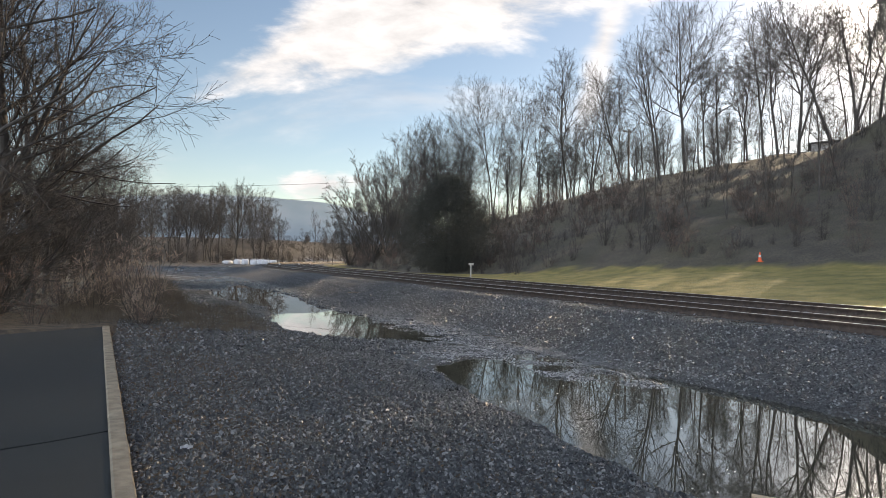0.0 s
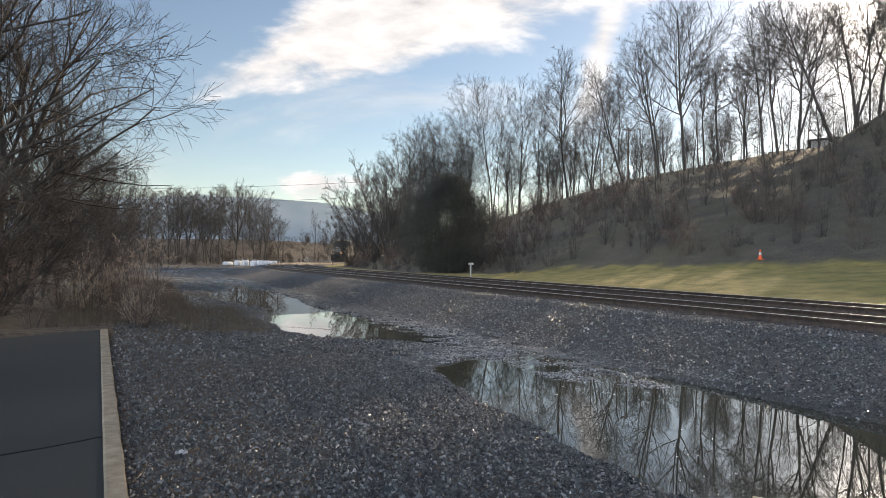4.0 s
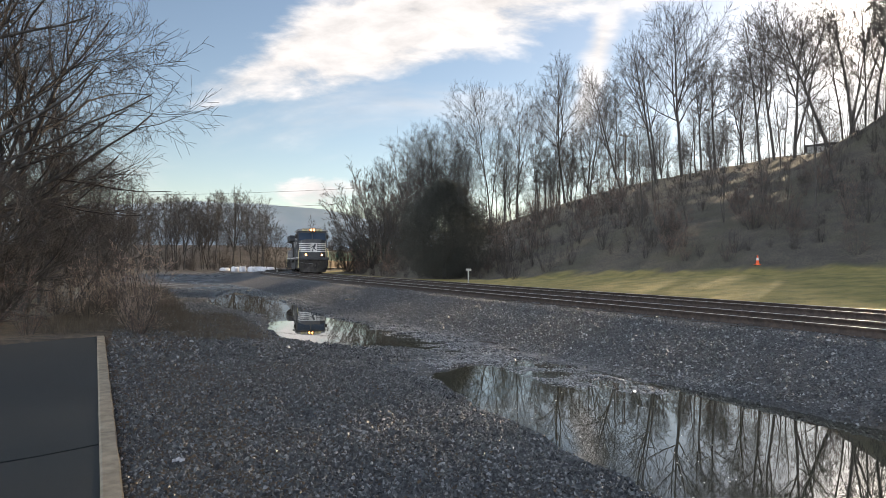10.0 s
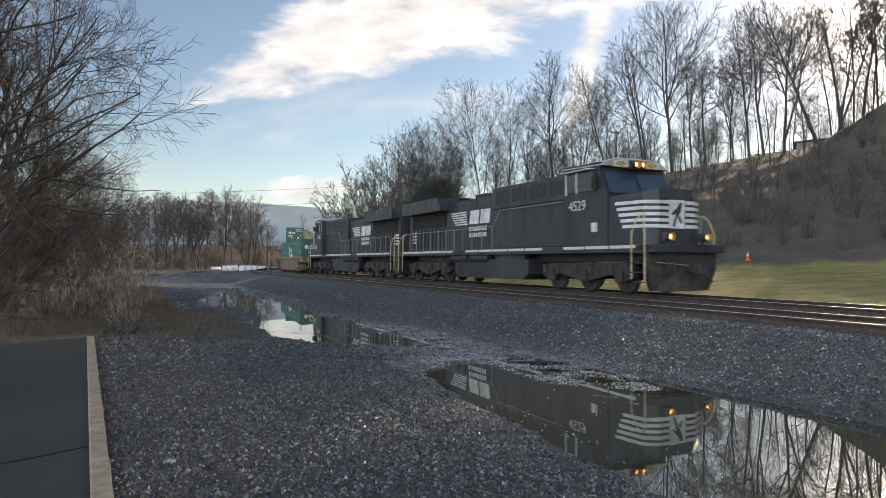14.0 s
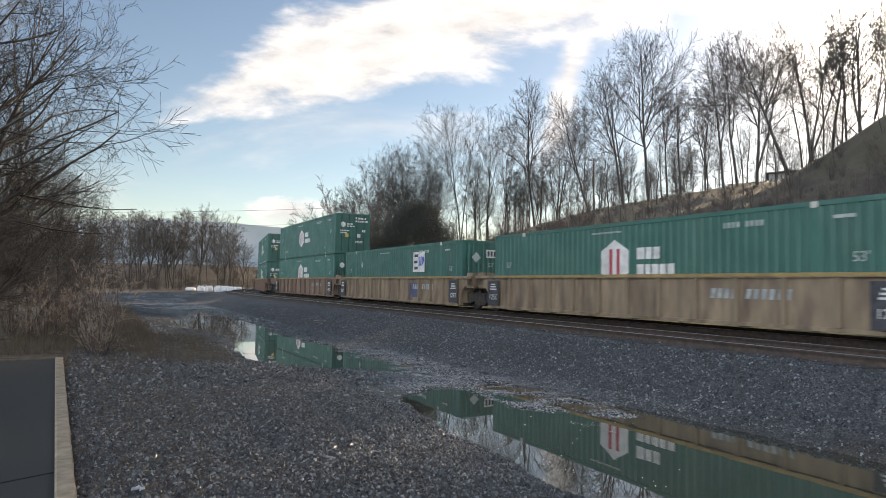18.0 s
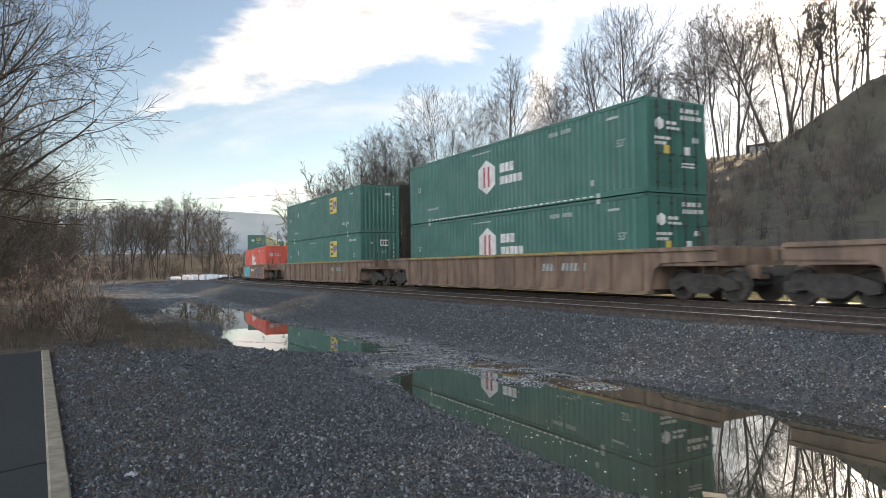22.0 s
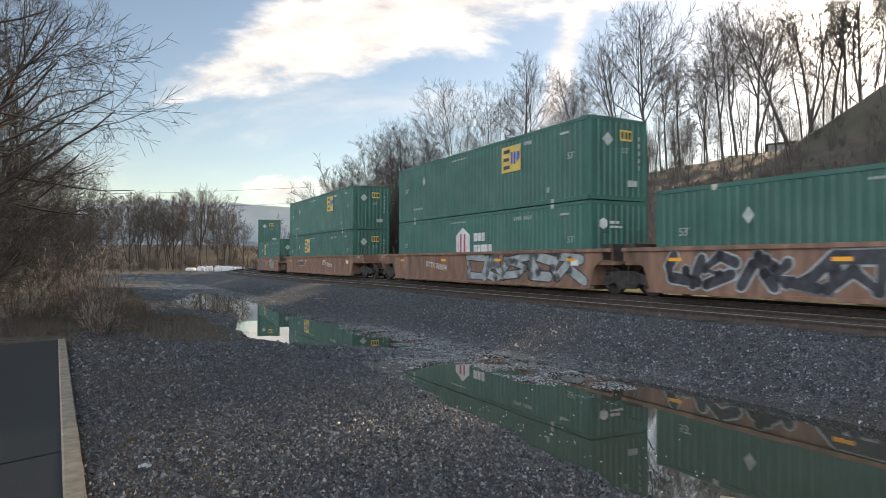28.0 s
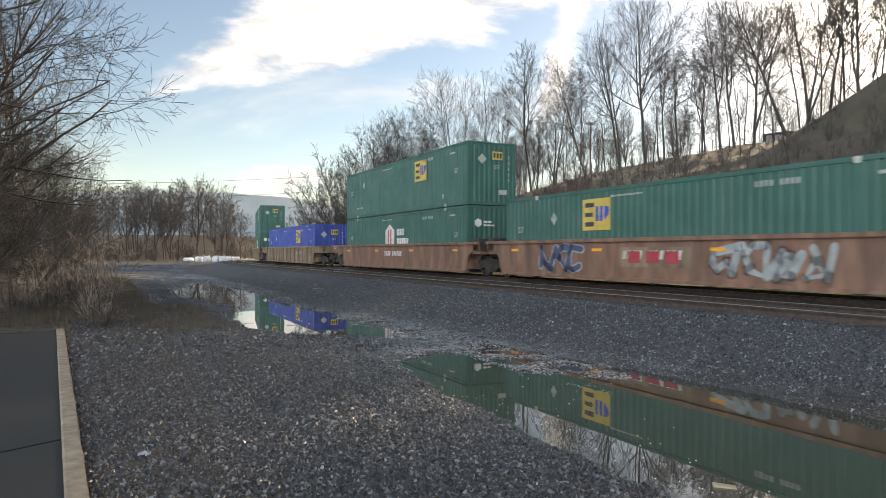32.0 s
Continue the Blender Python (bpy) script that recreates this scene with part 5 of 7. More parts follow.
def wall_shape(bm, y_out, facing):
    """A corrugated long side between the end posts."""
    x, period, depth = -CL / 2 + 0.16, 0.283, 0.038
    xs = []
    while x < CL / 2 - 0.16 - period:
        xs += [(x, 0.0), (x + 0.11, 0.0), (x + 0.145, depth), (x + 0.248, depth)]
        x += period
    xs.append((CL / 2 - 0.16, 0.0))
    lo = [bm.verts.new((a, y_out - facing * d, 0.15)) for a, d in xs]
    hi = [bm.verts.new((a, y_out - facing * d, CH - 0.11)) for a, d in xs]
    for i in range(len(xs) - 1):
        f = (lo[i], lo[i + 1], hi[i + 1], hi[i])
        bm.faces.new(f if facing < 0 else f[::-1])


def frame_shape(bm):
    """Rails, corner posts, the four lifting posts, floor and castings of a container."""
    w, l = CW / 2, CL / 2
    for y in (-w, w - 0.06):
        box(bm, -l, l, y, y + 0.06, 0.0, 0.16, 0.01)
        box(bm, -l, l, y, y + 0.06, CH - 0.12, CH, 0.01)
    box(bm, -l + 0.05, l - 0.05, -w + 0.05, w - 0.05, 0.05, 0.14)
    for x in (-l + 0.005, l - 0.065):
        box(bm, x, x + 0.06, -w + 0.1, w - 0.1, 0.0, 0.15, 0.008)
        box(bm, x, x + 0.06, -w + 0.1, w - 0.1, CH - 0.12, CH, 0.008)
    for x in (-l, l - 0.17):
        for y in (-w, w - 0.12):
            box(bm, x, x + 0.17, y, y + 0.12, 0.0, CH, 0.012)
    for x in (-5.95, 5.95):
        for y in (-w - 0.006, w - 0.03):
            box(bm, x - 0.09, x + 0.09, y, y + 0.036, 0.0, CH + 0.006, 0.006)


def container(paint, label, logo, back, lift, doors=False, group="containers on the train"):
    c = thing("container", label, "shipping container", group=group)
    w, l = CW / 2, CL / 2
    part("frame", mesh_of("frame " + paint.name, frame_shape), paint, c)
    part("side_wall", mesh_of("wall near " + paint.name, lambda bm: wall_shape(bm, -w + 0.008, -1)), paint, c, "corrugated side")
    part("side_wall", mesh_of("wall far " + paint.name, lambda bm: wall_shape(bm, w - 0.008, 1)), paint, c, "corrugated side")

    def roof(bm):
        n = 58
        for i in range(n):
            a, b = -l + 0.1 + (CL - 0.2) * i / n, -l + 0.1 + (CL - 0.2) * (i + 1) / n
            box(bm, a + 0.02, b - 0.02, -w + 0.06, w - 0.06, CH - 0.05, CH - 0.012 - 0.015 * (i % 2))
        box(bm, -l + 0.05, l - 0.05, -w + 0.05, w - 0.05, CH - 0.06, CH - 0.03)
    part("roof", mesh_of("roof " + paint.name, roof), paint, c)

    def end(bm, x, sgn):
        n, prof = 9, []
        for i in range(n):
            a, b = -w + 0.11 + (CW - 0.22) * i / n, -w + 0.11 + (CW - 0.22) * (i + 1) / n
            prof += [(a, 0.0), (a + (b - a) * 0.4, 0.0), (a + (b - a) * 0.55, 0.035), (a + (b - a) * 0.88, 0.035)]
        prof.append((w - 0.11, 0.0))
        lo = [bm.verts.new((x - sgn * d, y, 0.1)) for y, d in prof]
        hi = [bm.verts.new((x - sgn * d, y, CH - 0.09)) for y, d in prof]
        for i in range(len(prof) - 1):
            f = (lo[i], lo[i + 1], hi[i + 1], hi[i])
            bm.faces.new(f if sgn > 0 else f[::-1])
    if doors:
        def leaf(bm):
            box(bm, l - 0.07, l - 0.02, 0.008, w - 0.12, 0.14, CH - 0.11, 0.008)
            for z in (0.62, 1.24, 1.86, 2.4):
                box(bm, l - 0.025, l - 0.008, 0.05, w - 0.16, z, z + 0.24, 0.006)
        def rod(bm):
            tube(bm, [(0, 0, 0.06), (0, 0, CH - 0.06)], 0.018, 6)
            box(bm, 0.0, 0.03, -0.16, 0.02, 1.15, 1.2, 0.005)
            for z in (0.3, 1.0, 1.9, 2.6):
                box(bm, -0.03, 0.02, -0.04, 0.04, z - 0.03, z + 0.03)
        for flip in (1, -1):
            d = part("door", mesh_of("leaf " + paint.name, leaf), paint, c, "panelled steel door leaf", pose(0, 0, 0, 0, 0, 0) if flip == 1 else Matrix.Diagonal((1, -1, 1, 1)))
            for y in (0.3, 0.85):
                part("lock_rod", mesh_of("lock rod", rod), GRIME, d, "", pose(l + 0.012, y, 0))
            part("door_label", shaped(plate, rect(-0.42, -0.18, 1.25, 1.5), 0), WHITE if flip == 1 else LOGO_YELLOW, d, "", Matrix.Translation((l + 0.004, 0.75, -0.05)) @ Matrix.Rotation(radians(90), 4, "Z"))
    else:
        part("front_wall", mesh_of("end front " + paint.name, lambda bm: end(bm, l - 0.01, 1)), paint, c, "corrugated front end")
    part("rear_wall", mesh_of("end rear " + paint.name, lambda bm: end(bm, -l + 0.01, -1)), paint, c)
    for x in (-5.95, 5.95):
        part("corner_casting", mesh_of("casting", lambda bm: box(bm, -0.085, 0.085, -0.012, 0.0, 0.0, 0.15, 0.004)), STENCIL if lift > 1 else POST_PAINT, c, "pale steel corner casting", pose(x, -w - 0.008, 0.0 if lift > 1 else CH - 0.16))
    face = -w - 0.002
    front = Matrix.Translation((l + 0.012, 0, 0)) @ Matrix.Rotation(radians(90), 4, "Z")

    def bars(bm, x, z, lengths, h=0.1, gap=0.04, y=face):
        for n in lengths:
            plate(bm, rect(x, x + n, z, z + h), y)
            x += n + gap
    if doors:
        bm = bmesh.new()
        bars(bm, 0.18, 2.52, (0.16, 0.16, 0.16, 0.16), 0.13, 0.05, 0)
        bars(bm, 0.18, 2.3, (0.12, 0.12, 0.12, 0.12, 0.12, 0.12), 0.13, 0.04, 0)
        bars(bm, 0.7, 1.6, (0.1, 0.1), 0.16, 0.04, 0)
        bars(bm, -0.95, 1.62, (0.2, 0.18, 0.22), 0.09, 0.04, 0)
        bars(bm, -0.95, 1.46, (0.24, 0.2), 0.09, 0.04, 0)
        bars(bm, 0.2, 0.9, (0.3, 0.2), 0.05, 0.04, 0)
        bars(bm, 0.2, 0.8, (0.2, 0.3), 0.05, 0.04, 0)
        tagged(part("door_marking", bm, WHITE, c, "", front), kind="stuff")
    if doors and lift > 1 and back < 10:
        bm = bmesh.new()
        for k in range(34):
            plate(bm, rect(-5.7 + 0.34 * k, -5.5 + 0.34 * k, 0.05, 0.1), face)
        tagged(part("reflective_tape", bm, WHITE, c, "dashed white tape along the bottom rail"), kind="stuff")
    marks = bmesh.new()
    mx, mz = ((6.15, 2.42) if lift < 1 else (4.9, 0.62)) if logo == "square pale" else (3.4, 2.42)
    for k in range(9):
        if k != 4:
            plate(marks, rect(mx + 0.14 * k, mx + 0.14 * k + 0.08, mz, mz + 0.15), face)
    for k in range(5):
        plate(marks, rect(-6.1 + 0.22 * k, -5.98 + 0.22 * k, 0.55, 0.65), face)
    for k in range(12):
        plate(marks, rect(-1.9 + 0.12 * k, -1.83 + 0.12 * k, 2.56, 2.62), face)
    plate(marks, rect(6.4, 6.9, 2.45, 2.53), face)
    plate(marks, rect(5.6, 5.75, 0.42, 0.62), face)
    tagged(part("stencilling", marks, STENCIL, c, "small white stencilled lettering"), kind="stuff")
    if paint is not RED:
        if logo != "square pale" or lift < 1:
            part("size_mark", lettering("53'", 0.33, STENCIL), STENCIL, c, "white size figures", pose(7.0, face, 1.62 if lift > 1 or doors else 1.55))
        part("size_mark", lettering("53'", 0.33, STENCIL), STENCIL, c, "white size figures", pose(-7.0, face, 1.62))
    if logo in ("hex", "house"):
        x0, zc, r = (-0.8, 1.53, 0.72) if lift > 1 else (-0.8, 1.62, 0.72)
        bm = bmesh.new()
        plate(bm, [(x0 + r * math.sin(a) * 1.02, zc + r * math.cos(a)) for a in (math.pi / 3 * k for k in range(6))], face)
        badge = part("badge", bm, WHITE, c, "white hexagonal badge")
        for x in (-0.24, 0.1):
            part("badge_bar", shaped(plate, rect(x0 + x, x0 + x + 0.14, zc - 0.42, zc + 0.42), face - 0.005), LOGO_RED if paint is not RED else SPRAY_GREY, badge, "dull red bar")
        bm = bmesh.new()
        bars(bm, x0 + 1.0, zc + 0.06, (0.32, 0.24, 0.26), 0.36, 0.06)
        bars(bm, x0 + 1.0, zc - 0.42, (0.3, 0.2, 0.26, 0.24, 0.26), 0.32, 0.06)
        tagged(part("wording", bm, WHITE, c, "white lettering in bars"), kind="stuff")
        bm = bmesh.new()
        plate(bm, [(-0.75 + 0.2 * math.sin(a), 2.1 + 0.2 * math.cos(a)) for a in (math.pi / 3 * k for k in range(6))], 0)
        bars(bm, -0.45, 2.1, (0.2, 0.18), 0.1, 0.04, 0)
        bars(bm, -0.45, 1.95, (0.16, 0.2, 0.14), 0.08, 0.03, 0)
        tagged(part("end_badge", bm, WHITE if paint is not RED else SPRAY_GREY, c, "", front), kind="stuff")
    elif logo in ("square", "square low", "square pale", "white square"):
        x0, z0 = (2.5, 1.5) if logo in ("square", "square pale") else ((2.75, 1.45) if logo == "white square" else (-3.3, 1.5))
        bm = bmesh.new()
        plate(bm, rect(x0, x0 + 1.38, z0, z0 + 1.06), face)
        badge = part("badge", bm, WHITE if logo == "white square" else LOGO_YELLOW, c, "square decal with dark and blue shapes")
        for ring in (rect(0.14, 0.60, 0.78, 0.93), rect(0.14, 0.54, 0.46, 0.60), rect(0.14, 0.60, 0.13, 0.28)):
            part("badge_bar", shaped(plate, [(x0 + a, z0 + b) for a, b in ring], face - 0.005), SPRAY_BLACK, badge)
        for ring in (((0.68, 0.3), (0.82, 0.3), (0.80, 0.8), (0.68, 0.8)), ((0.88, 0.3), (1.02, 0.3), (1.02, 0.8), (0.90, 0.8)), ((1.10, 0.34), (1.30, 0.5), (1.33, 0.64), (1.30, 0.76), (1.10, 0.8))):
            part("badge_shape", shaped(plate, [(x0 + a, z0 + b) for a, b in ring], face - 0.005), LOGO_BLUE, badge)
        bm = bmesh.new()
        plate(bm, [(-4.9, 1.75), (-4.72, 1.98), (-4.9, 2.21), (-5.08, 1.98)], face)
        part("diamond_decal", bm, STENCIL, c, "faded white diamond decal")
        bm = bmesh.new()
        if logo == "square pale":
            plate(bm, rect(0.35, 0.7, 2.3, 2.46) if lift > 1 else rect(-0.62, -0.5, 2.2, 2.32), 0)
        else:
            plate(bm, [(-0.55, 1.85), (-0.3, 2.1), (-0.55, 2.35), (-0.8, 2.1)], 0)
            plate(bm, rect(0.35, 0.8, 0.5, 0.72), 0)
        for k in range(5):
            plate(bm, rect(0.87, 0.92, 1.1 + 0.26 * k, 1.26 + 0.26 * k), 0)
        tagged(part("end_marking", bm, STENCIL, c, "", front), kind="stuff")
        if logo != "square pale" or lift < 1:
            bm = bmesh.new()
            plate(bm, rect(0.0, 0.55, 2.1, 2.48), 0)
            e = part("end_badge", bm, WHITE if logo in ("white square", "square pale") else LOGO_YELLOW, c, "small square decal on the end", front)
            for k in range(3):
                part("end_bar", shaped(plate, rect(0.06 + 0.17 * k, 0.17 + 0.17 * k, 2.17, 2.41), -0.005), SPRAY_BLACK, e)
            part("size_mark", lettering("53'", 0.27, STENCIL), STENCIL, c, "", front @ pose(0.25, -0.004, 1.75))
    TRAIN.append((c, back, lift, 0.0))
    return c


def wheelset(bm):
    for y in (-0.76, 0.76):
        s = 1 if y > 0 else -1
        prof = [(0.12, y - s * 0.02), (0.44, y - s * 0.05), (0.49, y - s * 0.06), (0.475, y - s * 0.035), (0.455, y + s * 0.07), (0.40, y + s * 0.075), (0.36, y + s * 0.03), (0.16, y + s * 0.045), (0.12, y + s * 0.09)]
        lathe(bm, prof, 20, "y")
    lathe(bm, [(0.08, -1.02), (0.08, 1.02)], 8, "y")


def freight_truck(parent, x):
    def truss(bm):
        for y in (-1.0, 1.0):
            prism(bm, ((-1.12, 0.36), (-0.86, 0.3), (-0.6, 0.42), (-0.32, 0.22), (0.32, 0.22), (0.6, 0.42), (0.86, 0.3), (1.12, 0.36), (1.12, 0.56), (0.86, 0.66), (0.42, 0.78), (-0.42, 0.78), (-0.86, 0.66), (-1.12, 0.56)), y - 0.09, y + 0.09)
        box(bm, -0.25, 0.25, -0.95, 0.95, 0.45, 0.72, 0.02)
    t = part("bogie", mesh_of("freight bogie", truss), GRIME, parent, "cast steel bogie", pose(x, 0, 0))
    for a in (-0.86, 0.86):
        part("wheelset", mesh_of("wheelset", wheelset), GRIME, t, "", pose(a, 0, 0.46))
    def springs(bm):
        for y in (-1.02, 1.02):
            for k in (-0.14, 0.0, 0.14):
                lathe_at = [(k, y, 0.26), (k, y, 0.45)]
                tube(bm, lathe_at, 0.06, 8)
    part("springs", mesh_of("bogie springs", springs), GRIME, t)
    return t


def coupler(parent, x, sgn):
    def shape(bm):
        box(bm, 0.0, 0.75, -0.09, 0.09, 0.76, 0.94, 0.02)
        box(bm, 0.6, 0.92, -0.17, 0.14, 0.68, 1.0, 0.04)
        tube(bm, [(0.5, 0.3, 0.85), (0.7, 0.32, 0.6), (0.95, 0.3, 0.5)], 0.025, 6)
    part("coupler", mesh_of("coupler", shape), GRIME, parent, "knuckle coupler", pose(x, 0, 0, 0, 0, 0 if sgn > 0 else 180))


def well_car(paint, ribbed, back, front_outer, rear_outer, label, last_truck=True, plate_box=False, mark=None):
    car = thing("well_car", label, "freight car", group="well cars of the train")
    fe, re = (10.6 if front_outer else 9.3), (10.6 if rear_outer else 9.3)
    top = 1.47
    key = "%s %s %s %s" % (paint.name, ribbed, front_outer, rear_outer)
    for y in (-1.42, 1.42):
        s = 1 if y > 0 else -1
        outline = [(-re, 1.12), (-8.7, 1.08), (-8.42, 0.9), (-8.2, 0.24), (8.2, 0.24), (8.42, 0.9), (8.7, 1.08), (fe, 1.12), (fe, top - 0.02), (8.2, top), (-8.2, top), (-re, top - 0.02)]
        side = part("side_sill", mesh_of("sill %d " % s + key, lambda bm: prism(bm, outline, y - 0.03, y + 0.03)), paint, car, "tall weathered side sill")
        def chords(bm):
            box(bm, -re, fe, min(y - s * 0.05, y + s * 0.11), max(y - s * 0.05, y + s * 0.11), top - 0.07, top + 0.05, 0.012)
            box(bm, -8.25, 8.25, min(y - s * 0.12, y + s * 0.10), max(y - s * 0.12, y + s * 0.10), 0.17, 0.27, 0.012)
        part("chord", mesh_of("chords %d " % s + key, chords), paint, side)
        if ribbed:
            part("edge_stripe", mesh_of("edge stripe %d" % s, lambda bm: box(bm, -7.7, 7.7, *sorted((y + s * 0.111, y + s * 0.117)), top - 0.035, top + 0.04)), STRIPE, side, "faded yellow stripe along the top edge")
            def rib(bm):
                box(bm, -0.06, 0.06, 0.0, 0.12, 0.27, top - 0.07, 0.01)
            for k in range(13):
                part("rib", mesh_of("rib " + paint.name, rib), paint, side, "", pose(-7.95 + 1.325 * k, y + 0.03, 0) if s > 0 else pose(-7.95 + 1.325 * k, y - 0.03, 0, 0, 0, 180))
        def reflector(bm):
            box(bm, -0.24, 0.24, -0.006, 0.006, -0.05, 0.05)
        for k in range(0 if ribbed else 4):
            part("reflector", mesh_of("reflector", reflector), ORANGE, side, "yellow-orange reflector strip", pose(-7.2 + 4.8 * k, y + s * 0.036, 1.15))
    def floor(bm):
        box(bm, -8.1, 8.1, -1.36, 1.36, 0.22, 0.30)
        for k in range(9):
            box(bm, -8.0 + 2 * k - 0.1, -8.0 + 2 * k + 0.1, -1.38, 1.38, 0.14, 0.22)
    part("floor", mesh_of("well floor", floor), GRIME, car)
    for e, outer, sgn in ((fe, front_outer, 1), (re, rear_outer, -1)):
        def deck(bm):
            a, b = sorted((sgn * 8.25, sgn * e))
            box(bm, a, b, -1.38, 1.38, 0.98, 1.1, 0.01)
            box(bm, *sorted((sgn * 8.22, sgn * 8.3)), -1.38, 1.38, 0.3, top + 0.02)
            if outer:
                box(bm, *sorted((sgn * (e - 0.5), sgn * (e - 0.35))), -1.3, 1.3, 1.1, 1.5, 0.01)
                box(bm, *sorted((sgn * 8.3, sgn * (e + 0.35))), -0.24, 0.24, 0.62, 1.0, 0.02)
        part("end_platform", mesh_of("deck %d " % sgn + key, deck), paint, car)
        if not outer:
            def joint(bm):
                box(bm, *sorted((sgn * (e - 0.5), sgn * e)), -1.45, 1.45, 1.102, 1.66, 0.03)
                box(bm, *sorted((sgn * (e - 0.85), sgn * (e - 0.52))), -1.1, 1.1, 1.102, 1.4, 0.02)
            # smooth-sided cars: dark colour here stands for the shadow in the gap
            part("articulation", mesh_of("joint %d " % sgn + key, joint), paint if ribbed else GRIME, car, "heavy cast joint between two wells")
        for y in (-1.35, 1.35):
            def rails(bm):
                x = sgn * (e - 0.12)
                tube(bm, [(x, y, 1.1), (x, y, 2.05), (x - sgn * 0.5, y, 2.05), (x - sgn * 0.5, y, 1.1)], 0.017, 6)
                tube(bm, [(x, y, 0.35), (x, y, 1.1)], 0.017, 6)
                for z in (0.4, 0.72):
                    tube(bm, [(x, y, z), (x - sgn * 0.42, y, z), (x - sgn * 0.42, y, 1.0)], 0.015, 5)
            part("grab_iron", mesh_of("grab irons %d %.1f " % (sgn, y) + key, rails), GRIME, car, "bent grab iron and steps")
        if outer:
            coupler(car, sgn * (e + 0.1), sgn)
            freight_truck(car, sgn * 9.75)
            part("brake_stand", mesh_of("brake stand %d" % sgn, lambda bm: (tube(bm, [(sgn * 9.7, -0.9, 1.1), (sgn * 9.7, -0.9, 1.95)], 0.04, 6), tube(bm, [(sgn * 9.4, -0.9, 1.1), (sgn * 9.4, 0.9, 1.25)], 0.06, 6), box(bm, *sorted((sgn * 9.0, sgn * 9.6)), 0.3, 0.9, 1.1, 1.42, 0.03))), GRIME, car)
    if not rear_outer and last_truck:
        freight_truck(car, -9.55)
    if plate_box:
        for x in (7.75, -7.75):
            p = part("data_panel", shaped(plate, rect(x - 0.42, x + 0.42, 0.29, 1.32), -1.57), SPRAY_BLACK, car, "black stencilled data panel")
            part("capacity_mark", lettering("125T", 0.3, WHITE), WHITE, p, "", pose(x, -1.579, 0.62))
            bm = bmesh.new()
            for k in range(3):
                plate(bm, rect(x - 0.25 + 0.04 * k, x + 0.25 - 0.05 * k, 0.93 + 0.1 * k, 0.98 + 0.1 * k), -1.577)
            part("data_lines", bm, WHITE, p)
    if not ribbed:
        for x, on in ((9.75, front_outer), (-9.75, rear_outer)):
            if on:
                part("capacity_mark", lettering("125 T", 0.24, WHITE), WHITE, car, "", pose(x, -1.537, 1.36))
    y = -1.455 if not ribbed else -1.46
    if mark:
        part("reporting_mark", lettering(mark[0], 0.38, WHITE), WHITE, car, "white slanted car lettering", Matrix.Translation((mark[1], y, 0.87)) @ Matrix(((1, 0, 0.18, 0), (0, 1, 0, 0), (0, 0, 1, 0), (0, 0, 0, 1))))
    bm = bmesh.new()
    x = -1.2 if not ribbed else 3.1
    for k, n in enumerate((0.2, 0.2, 0.2, 0.2, 0.0, 0.18, 0.18, 0.18, 0.18, 0.18, 0.18)):
        if n:
            plate(bm, [(x, 0.86), (x + n * 0.72, 0.86), (x + n * 0.72 + 0.05, 1.12), (x + 0.05, 1.12)], y)
        x += 0.22
    if mark:
        bm.clear()
        plate(bm, rect(7.2, 7.6, 0.95, 1.15), y)
    tagged(part("car_marking", bm, WHITE if not ribbed else SPRAY_GREY, car, "white car markings in bars"), kind="stuff")
    TRAIN.append((car, back, 0.0, 0.0))
    return car


def graffiti(car, x0, x1, fill, line, seed, n=5, z0=0.32, z1=1.38):
    """Sprayed block letters that cannot be read: filled shapes with a heavy outline."""
    rng = random.Random(seed)
    y = -1.4525
    w = (x1 - x0) / n
    strokes = (((0.95, 0.9), (0.4, 1.0), (0.05, 0.72), (0.5, 0.52), (0.95, 0.3), (0.6, 0.02), (0.05, 0.1)), ((0.0, 0.0), (0.3, 0.7), (0.5, 1.0), (0.72, 0.5), (1.0, 0.0)), ((0.05, 0.05), (0.1, 0.95), (0.45, 0.4), (0.8, 0.0), (0.95, 1.0)), ((0.95, 1.0), (0.1, 0.95), (0.0, 0.5), (0.1, 0.05), (1.0, 0.1)), ((0.1, 1.0), (0.0, 0.4), (0.3, 0.02), (0.8, 0.1), (0.95, 0.95)), ((0.4, 1.0), (0.5, 0.5), (0.35, 0.0), (0.9, 0.2)))
    body, edge = bmesh.new(), bmesh.new()
    for k in range(n):
        pts = []
        for a, b in strokes[rng.randrange(6)][:4] + strokes[rng.randrange(6)][2:]:
            z = z0 + 0.14 + (z1 - z0 - 0.28) * min(max(b + rng.uniform(-0.24, 0.24), 0), 1)
            pts.append((x0 + w * (k + 1.06 * (a + rng.uniform(-0.14, 0.14))) + 0.15 * (z - z0), z))
        fat = min(0.32, w * 0.27) * rng.uniform(0.85, 1.15)
        ribbon(edge, pts, fat + 0.11, y - 0.0006 * k, 0.001)
        ribbon(body, pts, fat, y - 0.0006 * k, 0.004)
        for p, q in zip(pts, pts[1:]):
            for at in (p, q):
                for bm, r, dy in ((edge, fat / 2 + 0.05, 0.0013), (body, fat / 2 - 0.01, 0.0043)):
                    bm.faces.new([bm.verts.new((at[0] + r * math.cos(u), y - 0.0006 * k - dy, min(max(at[1] + r * math.sin(u), 0.27), 1.44))) for u in (math.pi / 4 * j for j in range(8))])
    g = tagged(part("graffiti", body, fill, car, "sprayed graffiti strokes"), kind="stuff")
    tagged(part("graffiti_outline", edge, line, g), kind="stuff")


G = "green corrugated steel container, "
LOW, HIGH = 0.31, 3.24
